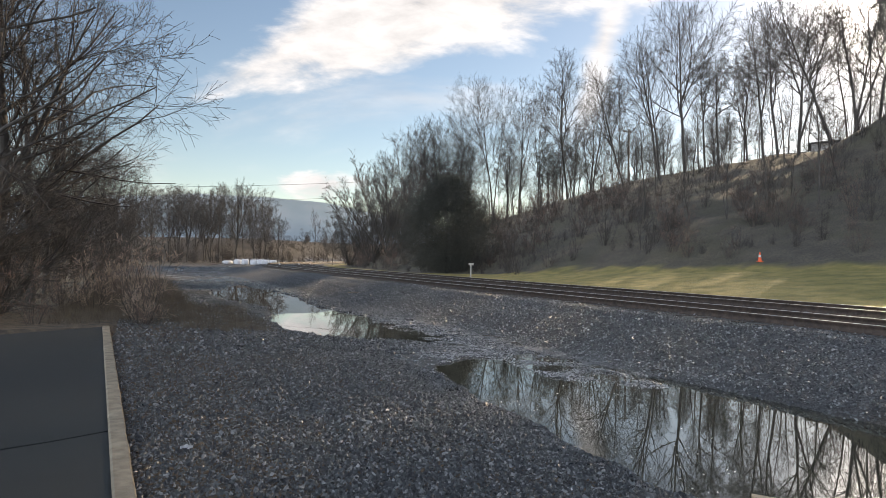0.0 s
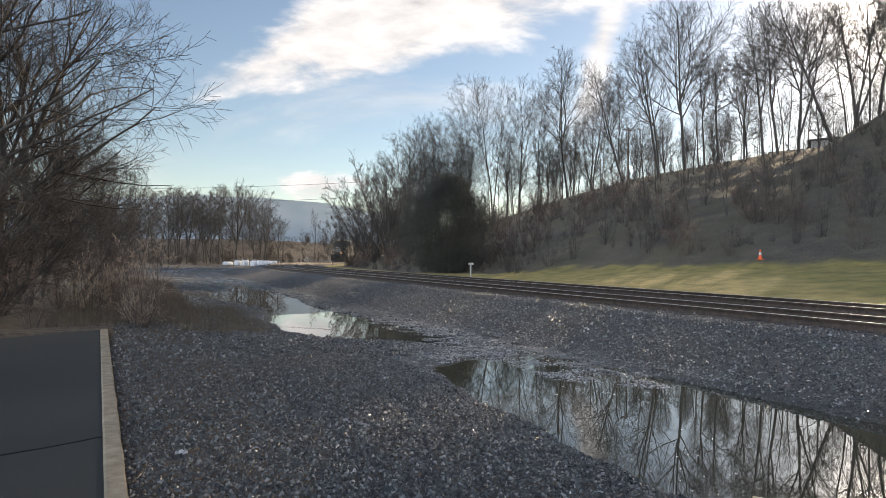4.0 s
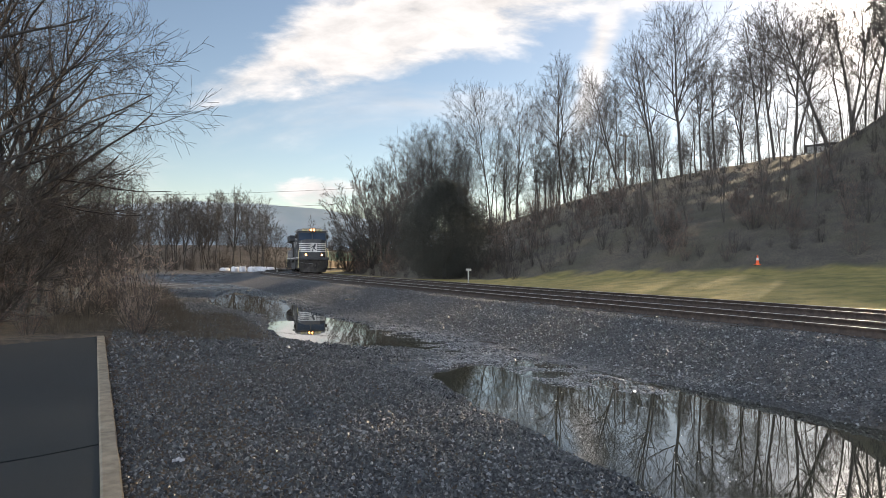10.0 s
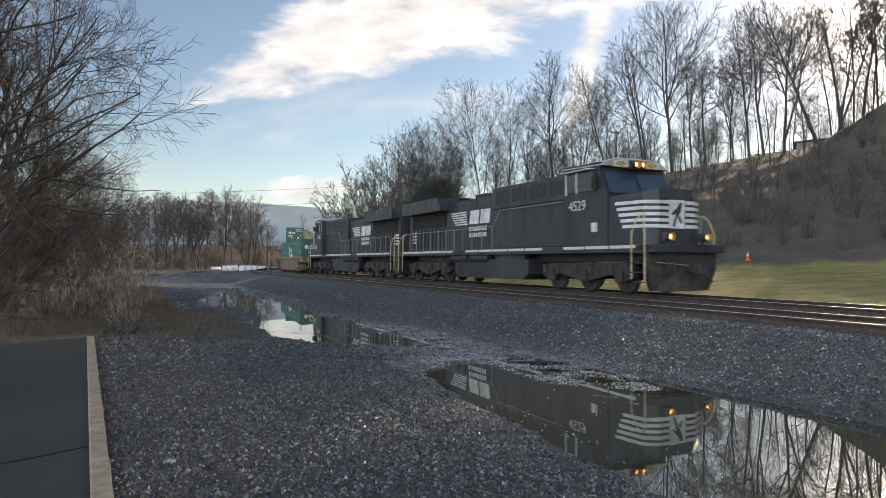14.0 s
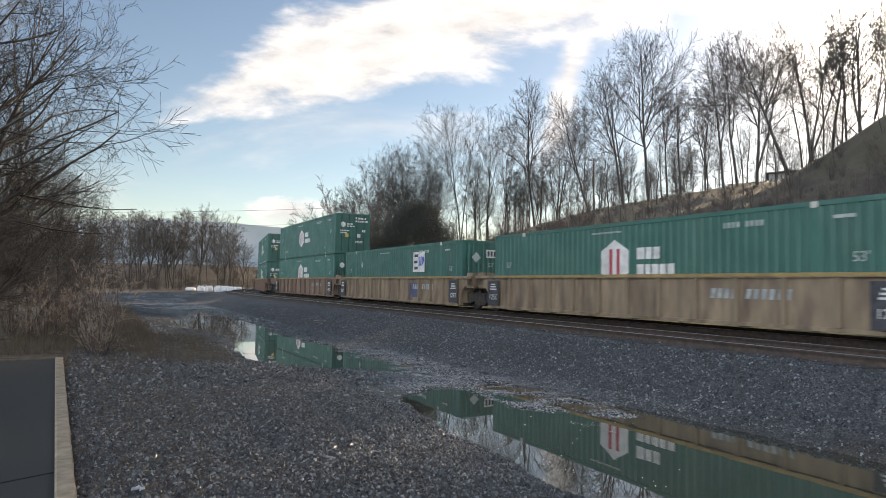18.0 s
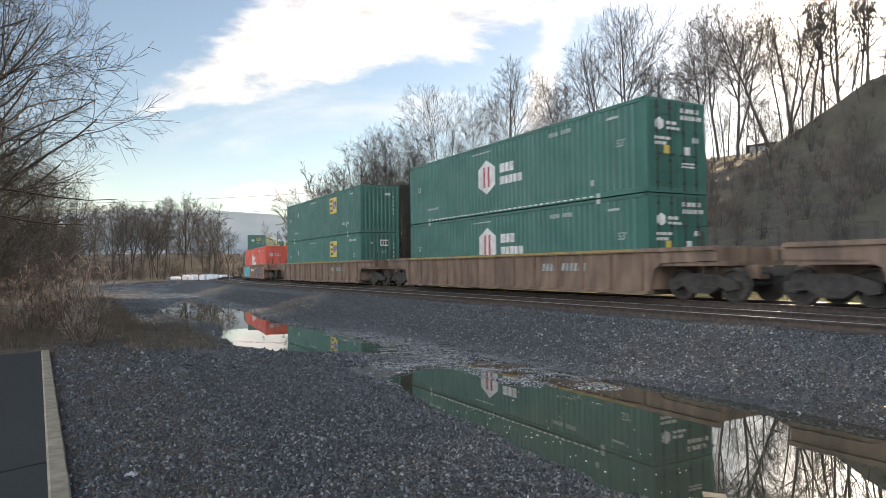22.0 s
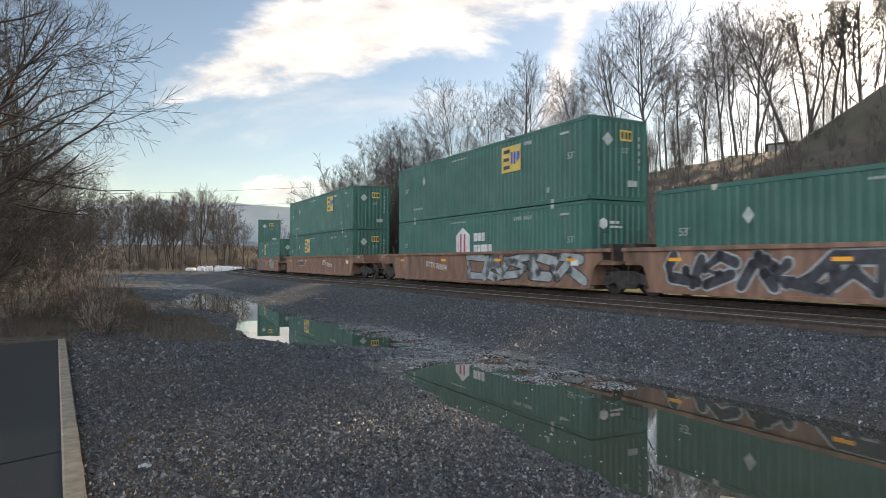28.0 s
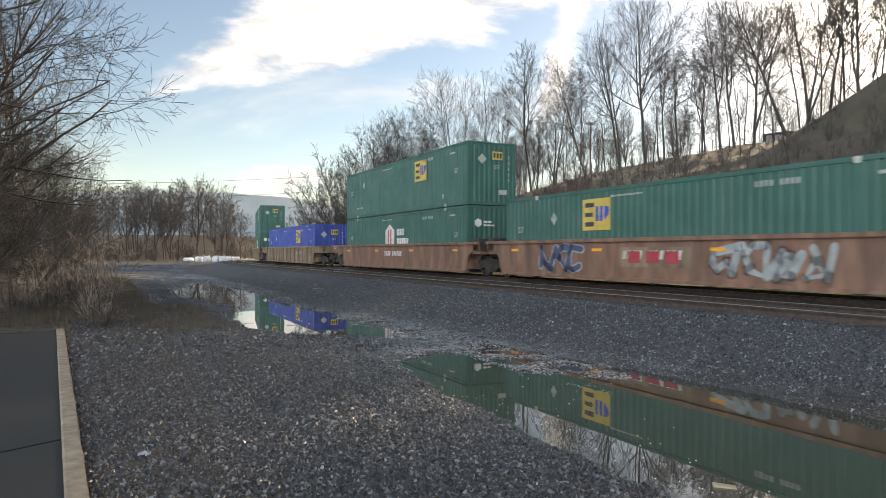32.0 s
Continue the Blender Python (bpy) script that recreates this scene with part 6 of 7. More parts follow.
well_car(TAN_CAR, True, 65.0, True, False, "weathered yellow-brown ribbed well car behind the locomotives", plate_box=True)
container(GREEN, G + "with a white hexagon badge, riding low", "hex", 65.0, LOW)
car = well_car(TAN_CAR, True, 46.0, False, False, "weathered yellow-brown ribbed well car in the middle of its set", plate_box=True)
part("graffiti", shaped(plate, rect(2.75, 3.85, 0.45, 1.2), -1.4525), SPRAY_DULL, car, "dull blue sprayed patch between the ribs")
container(GREEN, G + "with a white square decal", "white square", 46.0, LOW)
well_car(RUSTY_CAR, True, 27.5, False, True, "weathered yellow-brown ribbed well car under two containers", plate_box=True)
container(GREEN, G + "lower of a stack, hexagon badge", "hex", 27.5, LOW)
container(GREEN, G + "upper of a stack, doors forward", "hex", 27.5, HIGH, doors=True)
well_car(RUSTY_CAR, True, 4.4, True, True, "rusty tan ribbed well car under two door-first containers")
container(GREEN, G + "lower of a stack with doors forward", "hex", 4.4, LOW, doors=True)
container(GREEN, G + "upper of a stack with doors forward", "hex", 4.4, HIGH, doors=True)
well_car(RUSTY_CAR, True, -18.7, True, True, "rusty tan ribbed well car with stacked yellow-decal containers")
container(GREEN, G + "lower of a stack, yellow square decal", "square pale", -18.7, LOW)
container(GREEN, G + "upper of a stack, yellow square decal", "square pale", -18.7, HIGH)
car = well_car(BROWN_CAR, False, -41.9, True, False, "red-brown smooth-sided well car with teal and black graffiti")
graffiti(car, 2.7, 6.2, SPRAY_BLACK, SPRAY_GREY, 3, 4)
part("graffiti", shaped(plate, ((-7.0, 0.3), (-3.0, 0.3), (-2.6, 1.0), (-3.1, 1.4), (-6.9, 1.36), (-7.3, 0.8)), -1.4525), SPRAY_TEAL, car, "teal sprayed patch")
part("graffiti", shaped(plate, ((-2.7, 0.32), (-2.2, 0.32), (-2.5, 1.42), (-3.1, 1.42)), -1.4565), SPRAY_GREY, car, "pale sprayed stripe")
container(RED, "faded red corrugated steel container with a pale badge", "hex", -41.9, LOW)
car = well_car(BROWN_CAR, False, -61.1, False, False, "red-brown smooth-sided well car covered with large graffiti")
graffiti(car, -7.6, -1.6, SPRAY_BLACK, SPRAY_GREY, 5, 5)
graffiti(car, 3.4, 7.6, SPRAY_BLUE, WHITE, 6, 3)
graffiti(car, 0.4, 2.6, BROWN_CAR, SPRAY_BLACK, 7, 3)
container(GREEN, G + "single, with a yellow square decal", "square", -61.1, LOW)
car = well_car(BROWN_CAR, False, -80.2, False, True, "red-brown smooth-sided well car with grey outlined graffiti", mark=("DTTX 765694", -3.2))
graffiti(car, -0.2, 7.6, SPRAY_GREY, SPRAY_BLACK, 9, 5, 0.27, 1.44)
container(GREEN, G + "lower of a stack, hexagon badge", "hex", -80.2, LOW)
container(GREEN, G + "upper of a stack, yellow decal", "square", -80.2, HIGH)
car = well_car(BROWN_CAR, False, -103.8, True, False, "red-brown smooth-sided well car with orange reflectors", mark=("DTTX 723538", 3.05))
graffiti(car, -4.9, -2.7, BROWN_CAR, SPRAY_GREY, 11, 4, 0.7, 1.2)
container(GREEN, G + "lower of a stack, decal towards the rear", "square low", -103.8, LOW)
container(GREEN, G + "upper of a stack, yellow decal", "square", -103.8, HIGH)
car = well_car(BROWN_CAR, False, -123.3, False, False, "red-brown smooth-sided well car with pale lettered panel")
part("sign_panel", shaped(plate, rect(-1.3, 1.5, 0.62, 1.22), -1.4525), TAN_CAR, car, "faded tan owner's panel")
for x in (-0.7, 0.05, 0.8):
    part("panel_mark", shaped(plate, rect(x - 0.24, x + 0.28, 0.74, 1.1), -1.458), LOGO_RED, car, "dull red plain shape")
graffiti(car, 2.2, 5.4, SPRAY_GREY, BROWN_CAR, 12, 4)
graffiti(car, -5.6, -3.2, SPRAY_DULL, SPRAY_GREY, 13, 3)
container(GREEN, G + "single, decal towards the rear", "square low", -123.3, LOW)
well_car(BROWN_CAR, False, -142.6, False, True, "red-brown smooth-sided well car at the end of its set")
container(GREEN, G + "lower of a stack, hexagon badge", "hex", -142.6, LOW)
container(GREEN, G + "upper of a stack, yellow decal", "square", -142.6, HIGH)
well_car(TAN_CAR, True, -165.6, True, True, "yellow-brown ribbed well car with a blue container")
container(BLUE, "blue corrugated steel container riding low", "square", -165.6, LOW)
well_car(TAN_CAR, True, -188.8, True, True, "yellow-brown ribbed well car with a far stack")
container(GREEN, G + "lower of the last stack in sight", "hex", -188.8, LOW)
container(GREEN, G + "upper of the last stack in sight", "square", -188.8, HIGH)


def locomotive(number, back, turned, label, lit):
    """A wide-nosed six-axle diesel; +x is its cab end."""
    loco = thing("locomotive", label, "locomotive", group="locomotives")
    p = lambda name, bm, mat=BLACK, parent=loco, lab="", at=None: part(name, bm, mat, parent, lab, at)

    def truss(bm):
        box(bm, -10.6, 10.6, -1.5, 1.5, 1.36, 1.62, 0.02)
        prism(bm, ((-9.4, 1.36), (-9.0, 1.05), (9.0, 1.05), (9.4, 1.36)), -0.7, 0.7)
    p("underframe", shaped(truss))
    for y in (-1.505, 1.5):
        for k in range(15):
            if k not in (5, 11):
                p("sill_stripe", mesh_of("sill stripe", lambda bm: box(bm, 0, 1.22, 0, 0.005, 1.50, 1.60)), WHITE, at=pose(-9.7 + 1.3 * k, y, 0))
    # hoods
    def hood(bm):
        prism(bm, ((-10.1, 1.62), (0.1, 1.62), (0.1, 4.05), (-0.4, 4.1), (-4.6, 4.1), (-10.1, 4.1)), -0.93, 0.93)
    p("engine_hood", shaped(hood), lab="black engine hood")
    p("blower_hood", shaped(lambda bm: box(bm, 0.0, 6.0, -1.16, 1.16, 1.62, 4.38, 0.06)), lab="tall black hood behind the cab")
    for y in (-0.945, 0.935):
        for k in range(9):
            p("hood_door", mesh_of("hood door", lambda bm: (box(bm, 0.0, 0.46, 0.0, 0.012, 1.8, 3.5, 0.004), box(bm, 0.36, 0.4, -0.012, 0.0, 2.5, 2.66))), at=pose(-4.7 + 0.5 * k, y, 0))
    # radiator wings and grilles
    def wing(bm):
        prism(bm, ((-10.0, 3.7), (-4.8, 3.7), (-4.8, 3.95), (-5.1, 4.4), (-9.9, 4.4), (-10.0, 4.2)), -1.5, 1.5)
    p("radiator_cab", shaped(wing), lab="wide flared radiator housing")
    for y in (-0.95, 0.95):
        for k in range(10):
            p("grille_slat", mesh_of("grille slat", lambda bm: box(bm, -9.6, -5.2, -0.02, 0.02, 0.0, 0.06)), GRIME, at=pose(0, y, 2.9 + 0.075 * k, 25 if y < 0 else -25))
        for k in range(9):
            p("louvre_post", mesh_of("louvre post", lambda bm: box(bm, -0.04, 0.04, -0.03, 0.03, 1.75, 2.85)), GRIME, at=pose(-9.4 + 0.5 * k, y, 0))
    for k in range(3):
        p("fan", shaped(lathe, [(0.7, 4.38), (0.7, 4.46), (0.6, 4.47)], 18), GRIME, at=pose(-8.8 + 1.55 * k, 0, 0))
    p("exhaust_housing", shaped(lambda bm: box(bm, -3.1, -1.9, -0.35, 0.35, 4.1, 4.42, 0.05)), GRIME)
    p("horn", shaped(lambda bm: (tube(bm, [(-0.6, 0.2, 4.1), (-0.6, 0.2, 4.4), (-0.2, 0.2, 4.45)], 0.05, 7, 0.09), tube(bm, [(-0.6, -0.1, 4.1), (-0.6, -0.1, 4.36), (-1.0, -0.1, 4.42)], 0.04, 7, 0.08))), GRIME)
    for y in (-1.17, 1.165):
        for k in range(4):
            p("vent", mesh_of("loco vent", lambda bm: box(bm, 0, 1.15, 0, 0.006, 3.62, 4.2)), GRIME, at=pose(0.35 + 1.38 * k, y, 0))
        p("hood_rail", shaped(lambda bm: tube(bm, [(0.2, y * 1.03, 3.42), (5.8, y * 1.03, 3.42)], 0.02, 5)))
    # cab
    def cab(bm):
        prism(bm, ((5.9, 1.62), (8.35, 1.62), (8.35, 3.35), (7.95, 4.18), (7.9, 4.52), (5.9, 4.52)), -1.48, 1.48)
    body = p("cab", shaped(cab), lab="black full-width cab")
    def roof(bm):
        ring = [(-1.5, 4.44), (-1.5, 4.48), (-0.85, 4.68), (0.85, 4.68), (1.5, 4.48), (1.5, 4.44)]
        a = [bm.verts.new((5.8, y, z)) for y, z in ring]
        b = [bm.verts.new((8.12, y, z - (0.06 if abs(y) > 1 else 0))) for y, z in ring]
        bm.faces.new(a), bm.faces.new(b[::-1])
        for i in range(6):
            bm.faces.new((a[i], b[i], b[(i + 1) % 6], a[(i + 1) % 6]))
        bmesh.ops.recalc_face_normals(bm, faces=bm.faces)
    p("cab_roof", shaped(roof), ROOF_GREY, body, "pale grey cab roof")
    for y in (-1.52, 1.52):
        s = -1 if y < 0 else 1
        p("side_window", shaped(lambda bm: box(bm, 6.75, 7.65, min(y, y - s * 0.02), max(y, y - s * 0.02), 3.55, 4.22, 0.005)), GLASS, body, "dark cab side window")
        p("side_window", shaped(lambda bm: box(bm, 6.1, 6.62, min(y, y - s * 0.02), max(y, y - s * 0.02), 3.55, 4.22, 0.005)), GLASS, body)
        p("sunshade", shaped(lambda bm: box(bm, 6.05, 7.7, *sorted((y, y + s * 0.22)), 4.28, 4.31)), WHITE, body, "pale sunshade over the side window")
        for x in (6.05, 6.66, 7.7):
            p("window_post", shaped(lambda bm: box(bm, x, x + 0.07, *sorted((y - s * 0.02, y + s * 0.012)), 3.5, 4.26)), WHITE if x < 7 else BLACK, body)
        p("mirror", shaped(lambda bm: box(bm, 7.78, 7.84, *sorted((y, y + s * 0.2)), 3.6, 4.0, 0.01)), body and GRIME, body)
        p("cab_number", lettering(number, 0.5, WHITE), WHITE, body, "white road number", pose(6.75, y + s * 0.004, 3.05, 0, 0, 0 if s < 0 else 180))
        p("cab_plate", shaped(lambda bm: box(bm, 7.55, 7.85, *sorted((y, y - s * 0.012)), 2.1, 2.42)), WHITE, body)
    # windscreens, lean back over the nose
    for y0, y1 in ((-1.36, -0.06), (0.06, 1.36)):
        bm = bmesh.new()
        pts = ((8.36, y0, 3.40), (8.36, y1, 3.40), (7.99, y1, 4.16), (7.99, y0, 4.16))
        bm.faces.new([bm.verts.new(q) for q in pts])
        e = bmesh.ops.extrude_face_region(bm, geom=bm.faces[:])
        for v in e["geom"]:
            if isinstance(v, bmesh.types.BMVert):
                v.co += Vector((0.02, 0, 0.012))
        bmesh.ops.recalc_face_normals(bm, faces=bm.faces)
        p("windscreen", bm, WINDSCREEN, body, "dark blue-grey windscreen pane")
    # nose
    def nose(bm):
        lo = [(8.3, -1.42), (9.75, -1.2), (10.0, -0.75), (10.0, 0.75), (9.75, 1.2), (8.3, 1.42)]
        rings = []
        for z, k in ((1.62, 1.0), (3.12, 1.0), (3.26, 0.97)):
            rings.append([bm.verts.new((8.3 + (x - 8.3) * k, y * (k + 0 * z), z + (0.52 * (1 - 0.25 * (x - 8.3) / 1.7) * (1 - abs(y) / 1.45) if z > 3.2 else 0))) for x, y in lo])
        for a, b in zip(rings, rings[1:]):
            for i in range(6):
                bm.faces.new((a[i], a[(i + 1) % 6], b[(i + 1) % 6], b[i]))
        bm.faces.new(rings[-1])
        bm.faces.new(rings[0][::-1])
        bmesh.ops.recalc_face_normals(bm, faces=bm.faces)
    nz = p("nose", shaped(nose), lab="black short hood")
    for s in (-1, 1):
        bm = bmesh.new()
        for k in range(5):
            z = 3.0 - 0.195 * k
            a = (8.62 + 0.08 * k, s * (1.383 - 0.012 * k))
            quads = [(a, (9.76, s * 1.212)), ((9.765, s * 1.21), (10.012, s * 0.76))]
            for (xa, ya), (xb, yb) in quads:
                bm.faces.new([bm.verts.new(q) for q in ((xa, ya, z - 0.055), (xb, yb, z - 0.055), (xb, yb, z + 0.055), (xa, ya, z + 0.055))])
            bm.faces.new([bm.verts.new(q) for q in ((10.012, s * 0.76, z - 0.055), (10.012, s * 0.36, z - 0.055), (10.012, s * 0.36, z + 0.055), (10.012, s * 0.76, z + 0.055))])
        for v in bm.verts:
            v.co.y += s * 0.004
        p("nose_stripe", bm, WHITE, nz, "five white nose stripes")
    p("nose_panel", shaped(lambda bm: box(bm, 9.995, 10.01, -0.34, 0.34, 2.15, 3.08)), WHITE, nz, "white nose panel with a black emblem")
    bm = bmesh.new()
    for ring in (((-0.2, 2.24), (-0.1, 2.2), (0.0, 2.52), (0.14, 2.66), (0.24, 2.98), (0.1, 3.0), (-0.04, 2.78), (-0.1, 2.5)), ((-0.26, 2.62), (-0.18, 2.56), (-0.02, 2.7), (-0.06, 2.8)), ((0.02, 2.5), (0.16, 2.3), (0.22, 2.34), (0.12, 2.6))):
        bm.faces.new([bm.verts.new((10.016, y, z)) for y, z in ring])
    p("nose_emblem", bm, SPRAY_BLACK, nz)
    p("nose_door", shaped(lambda bm: box(bm, 9.99, 10.006, 0.4, 0.72, 1.7, 2.05)), BLACK, nz)
    # platform, pilot, steps, rails
    p("front_platform", shaped(lambda bm: box(bm, 9.6, 10.42, -1.5, 1.5, 1.42, 1.6, 0.02)))
    p("platform_edge", shaped(lambda bm: box(bm, 10.42, 10.432, -1.1, 1.1, 1.47, 1.57)), WHITE, lab="white platform edge")
    def pilot(bm):
        # a plough: its blade comes to a blunt edge in the middle and is cut away at the corners
        lo = [(10.0, -1.2), (10.2, -1.2), (10.5, -0.35), (10.5, 0.35), (10.2, 1.2), (10.0, 1.2)]
        hi = [(10.0, -1.46), (10.26, -1.46), (10.4, -0.4), (10.4, 0.4), (10.26, 1.46), (10.0, 1.46)]
        rings = [[bm.verts.new((x, y, z)) for x, y in ring] for ring, z in ((lo, 0.14), (hi, 0.8), (hi, 1.42))]
        for u, w in zip(rings, rings[1:]):
            for i in range(6):
                bm.faces.new((u[i], u[(i + 1) % 6], w[(i + 1) % 6], w[i]))
        bm.faces.new(rings[-1]), bm.faces.new(rings[0][::-1])
        bmesh.ops.recalc_face_normals(bm, faces=bm.faces)
    p("pilot", shaped(pilot), GRIME, lab="black snow plough pilot")
    for y in (-0.95, -0.7, 0.62, 0.88):
        p("brake_hose", shaped(tube, [(10.42, y, 1.3), (10.56, y, 1.1), (10.56, y + 0.04, 0.75), (10.48, y + 0.08, 0.55)], 0.028, 6), GRIME)
    p("cut_lever", shaped(tube, [(10.44, -1.3, 1.05), (10.5, -0.4, 0.98), (10.5, 0.0, 0.95)], 0.018, 5), RAIL_GREY)
    p("rear_pilot", shaped(lambda bm: box(bm, -10.85, -10.5, -1.45, 1.45, 0.3, 1.62, 0.03)))
    coupler(loco, 10.2, 1)
    coupler(loco, -10.35, -1)
    for x, s in ((9.85, 1), (-10.2, 1)):
        for y in (-1.45, 1.45):
            for k in range(4):
                p("step", mesh_of("loco step", lambda bm: box(bm, -0.26, 0.26, -0.14, 0.14, -0.015, 0.015, 0.004)), GRIME, at=pose(x, y, 0.42 + 0.31 * k))
            for dx in (-0.3, 0.3):
                sy = 1 if y > 0 else -1
                p("handrail", shaped(lambda bm: tube(bm, [(x + dx, y * 1.04, 0.5), (x + dx, y * 1.04, 2.0), (x + dx * 0.5, y * 0.98, 2.45), (x + dx * 0.2, y * 0.86, 2.6)], 0.022, 6)), CREAM, lab="cream bent stair handrail")
    for y in (-1.46, 1.46):
        p("side_handrail", shaped(lambda bm: tube(bm, [(-9.8, y, 2.62), (0.6, y, 2.62), (1.2, y, 3.3), (5.8, y, 3.3)], 0.02, 6)), RAIL_GREY)
        for k in range(12):
            p("stanchion", mesh_of("stanchion", lambda bm: tube(bm, [(0, 0, 1.6), (0, 0, 2.62)], 0.018, 5)), RAIL_GREY, at=pose(-9.8 + 0.94 * k, y, 0))
    # lamps
    on = LAMP if lit else GLASS
    hb = p("headlamp_box", shaped(lambda bm: box(bm, 7.95, 8.2, -0.34, 0.34, 4.3, 4.62, 0.03)), BLACK)
    for y in (-0.16, 0.16):
        p("headlamp", shaped(lathe, [(0.10, 0.0), (0.115, 0.01), (0.10, 0.03)], 14, "x"), on, hb, "lit amber-white headlamp" if lit else "unlit headlamp", pose(8.2, y, 4.46))
        p("ditch_lamp", shaped(lathe, [(0.10, 0.0), (0.115, 0.01), (0.10, 0.03)], 14, "x"), LAMP_DIM if lit else GLASS, loco, "lit ditch lamp" if lit else "unlit ditch lamp", pose(10.42, y * 4.9, 1.86))
        p("lamp_bracket", shaped(lambda bm: (box(bm, 10.24, 10.42, y * 4.9 - 0.13, y * 4.9 + 0.13, 1.72, 2.0, 0.02), box(bm, 10.28, 10.34, y * 4.9 - 0.04, y * 4.9 + 0.04, 1.58, 1.74))))
        p("lamp_hood", shaped(lambda bm: tube(bm, [(8.19, y, 4.46), (8.4, y, 4.46)], 0.135, 14, cap=False)), BLACK, hb)
        p("lamp_hood", shaped(lambda bm: tube(bm, [(10.40, y * 4.9, 1.86), (10.6, y * 4.9, 1.86)], 0.125, 14, cap=False)), BLACK, loco)
    for y in (-0.72, 0.72):
        nb = p("number_board", shaped(lambda bm: box(bm, 8.0, 8.14, y - 0.32, y + 0.32, 4.36, 4.58, 0.01)), CREAM, body, "cream number board")
        p("board_number", lettering(number, 0.2, SPRAY_BLACK), SPRAY_BLACK, nb, "", Matrix.Translation((8.146, y, 4.47)) @ Matrix.Rotation(radians(90), 4, "Z"))
    # side emblem: stripes, a horse-like shape and two lines of lettering, as plain shapes
    for s in (-1, 1):
        y, at = 0.96, (Matrix.Identity(4) if s < 0 else Matrix.Rotation(radians(180), 4, "Z"))
        bm = bmesh.new()
        o = -4.6 if s < 0 else 0.6
        for k in range(6):
            plate(bm, [(o + 0.1 * k, 3.47 - 0.118 * k), (o + 1.75 + 0.02 * k, 3.47 - 0.118 * k), (o + 1.7 + 0.02 * k, 3.54 - 0.118 * k), (o + 0.04 + 0.1 * k, 3.54 - 0.118 * k)], -y)
        for x in (2.05, 3.1):
            plate(bm, [(o + x, 2.88), (o + x + 0.92, 2.88), (o + x + 1.04, 3.54), (o + x + 0.12, 3.54)], -y)
        for row, z in enumerate((2.55, 2.25)):
            for k in range(8):
                plate(bm, rect(o + 2.05 + 0.22 * k, o + 2.2 + 0.22 * k, z, z + 0.2), -y)
        p("side_emblem", bm, WHITE, lab="white emblem in plain shapes", at=at)
        bm = bmesh.new()
        for k in range(4):
            plate(bm, rect(-9.6, -8.9, 2.1 + 0.18 * k, 2.2 + 0.18 * k) if s < 0 else rect(9.2, 9.9, 2.1 + 0.18 * k, 2.2 + 0.18 * k), -0.955)
        p("end_stripes", bm, WHITE, lab="white stripes on the hood end", at=at)
    # tank, reservoirs, bogies
    p("fuel_tank", shaped(lambda bm: prism(bm, ((-3.3, 0.55), (-2.9, 0.32), (2.9, 0.32), (3.3, 0.55), (3.3, 1.15), (-3.3, 1.15)), -1.35, 1.35)), lab="black fuel tank")
    for y in (-1.3, 1.3):
        for a, b in ((-3.6, -1.9), (-1.6, 0.1)):
            p("air_reservoir", shaped(lambda bm: tube(bm, [(a, y, 1.22), (b, y, 1.22)], 0.2, 12)), GRIME)
        p("battery_box", shaped(lambda bm: box(bm, 0.5, 2.9, *sorted((y, y * 0.8)), 1.05, 1.36, 0.02)))
    def bogie(bm):
        for y in (-1.12, 1.12):
            prism(bm, ((-2.6, 0.55), (-2.2, 0.42), (-1.4, 0.62), (-0.4, 0.42), (0.4, 0.42), (1.4, 0.62), (2.2, 0.42), (2.6, 0.55), (2.6, 0.85), (2.0, 1.02), (-2.0, 1.02), (-2.6, 0.85)), y - 0.1, y + 0.1)
        box(bm, -0.5, 0.5, -1.1, 1.1, 0.7, 1.0, 0.03)
        box(bm, -2.5, -2.3, -1.1, 1.1, 0.6, 0.85, 0.02)
        box(bm, 2.3, 2.5, -1.1, 1.1, 0.6, 0.85, 0.02)
    def journal(bm):
        for y in (0.0,):
            box(bm, -0.2, 0.2, y - 0.07, y + 0.07, -0.18, 0.22, 0.04)
            tube(bm, [(-0.42, y, 0.1), (-0.42, y, 0.42)], 0.09, 8)
            tube(bm, [(0.42, y, 0.1), (0.42, y, 0.42)], 0.09, 8)
    for x in (6.75, -6.75):
        b = p("bogie", mesh_of("loco bogie", bogie), GRIME, lab="three-axle bogie", at=pose(x, 0, 0))
        for a in (-1.95, 0.0, 1.95):
            part("wheelset", mesh_of("wheelset", wheelset), GRIME, b, "", pose(a, 0, 0.53) @ Matrix.Scale(1.15, 4))
            for y in (-1.26, 1.26):
                part("journal_box", mesh_of("loco journal", journal), GRIME, b, "", pose(a, y, 0.55))
    TRAIN.append((loco, back, 0.0, turned))


locomotive("4529", 108.7, 0.0, "leading black diesel locomotive with white stripes, lamps lit", True)
locomotive("4596", 87.0, 180.0, "second black diesel locomotive running cab backward", False)


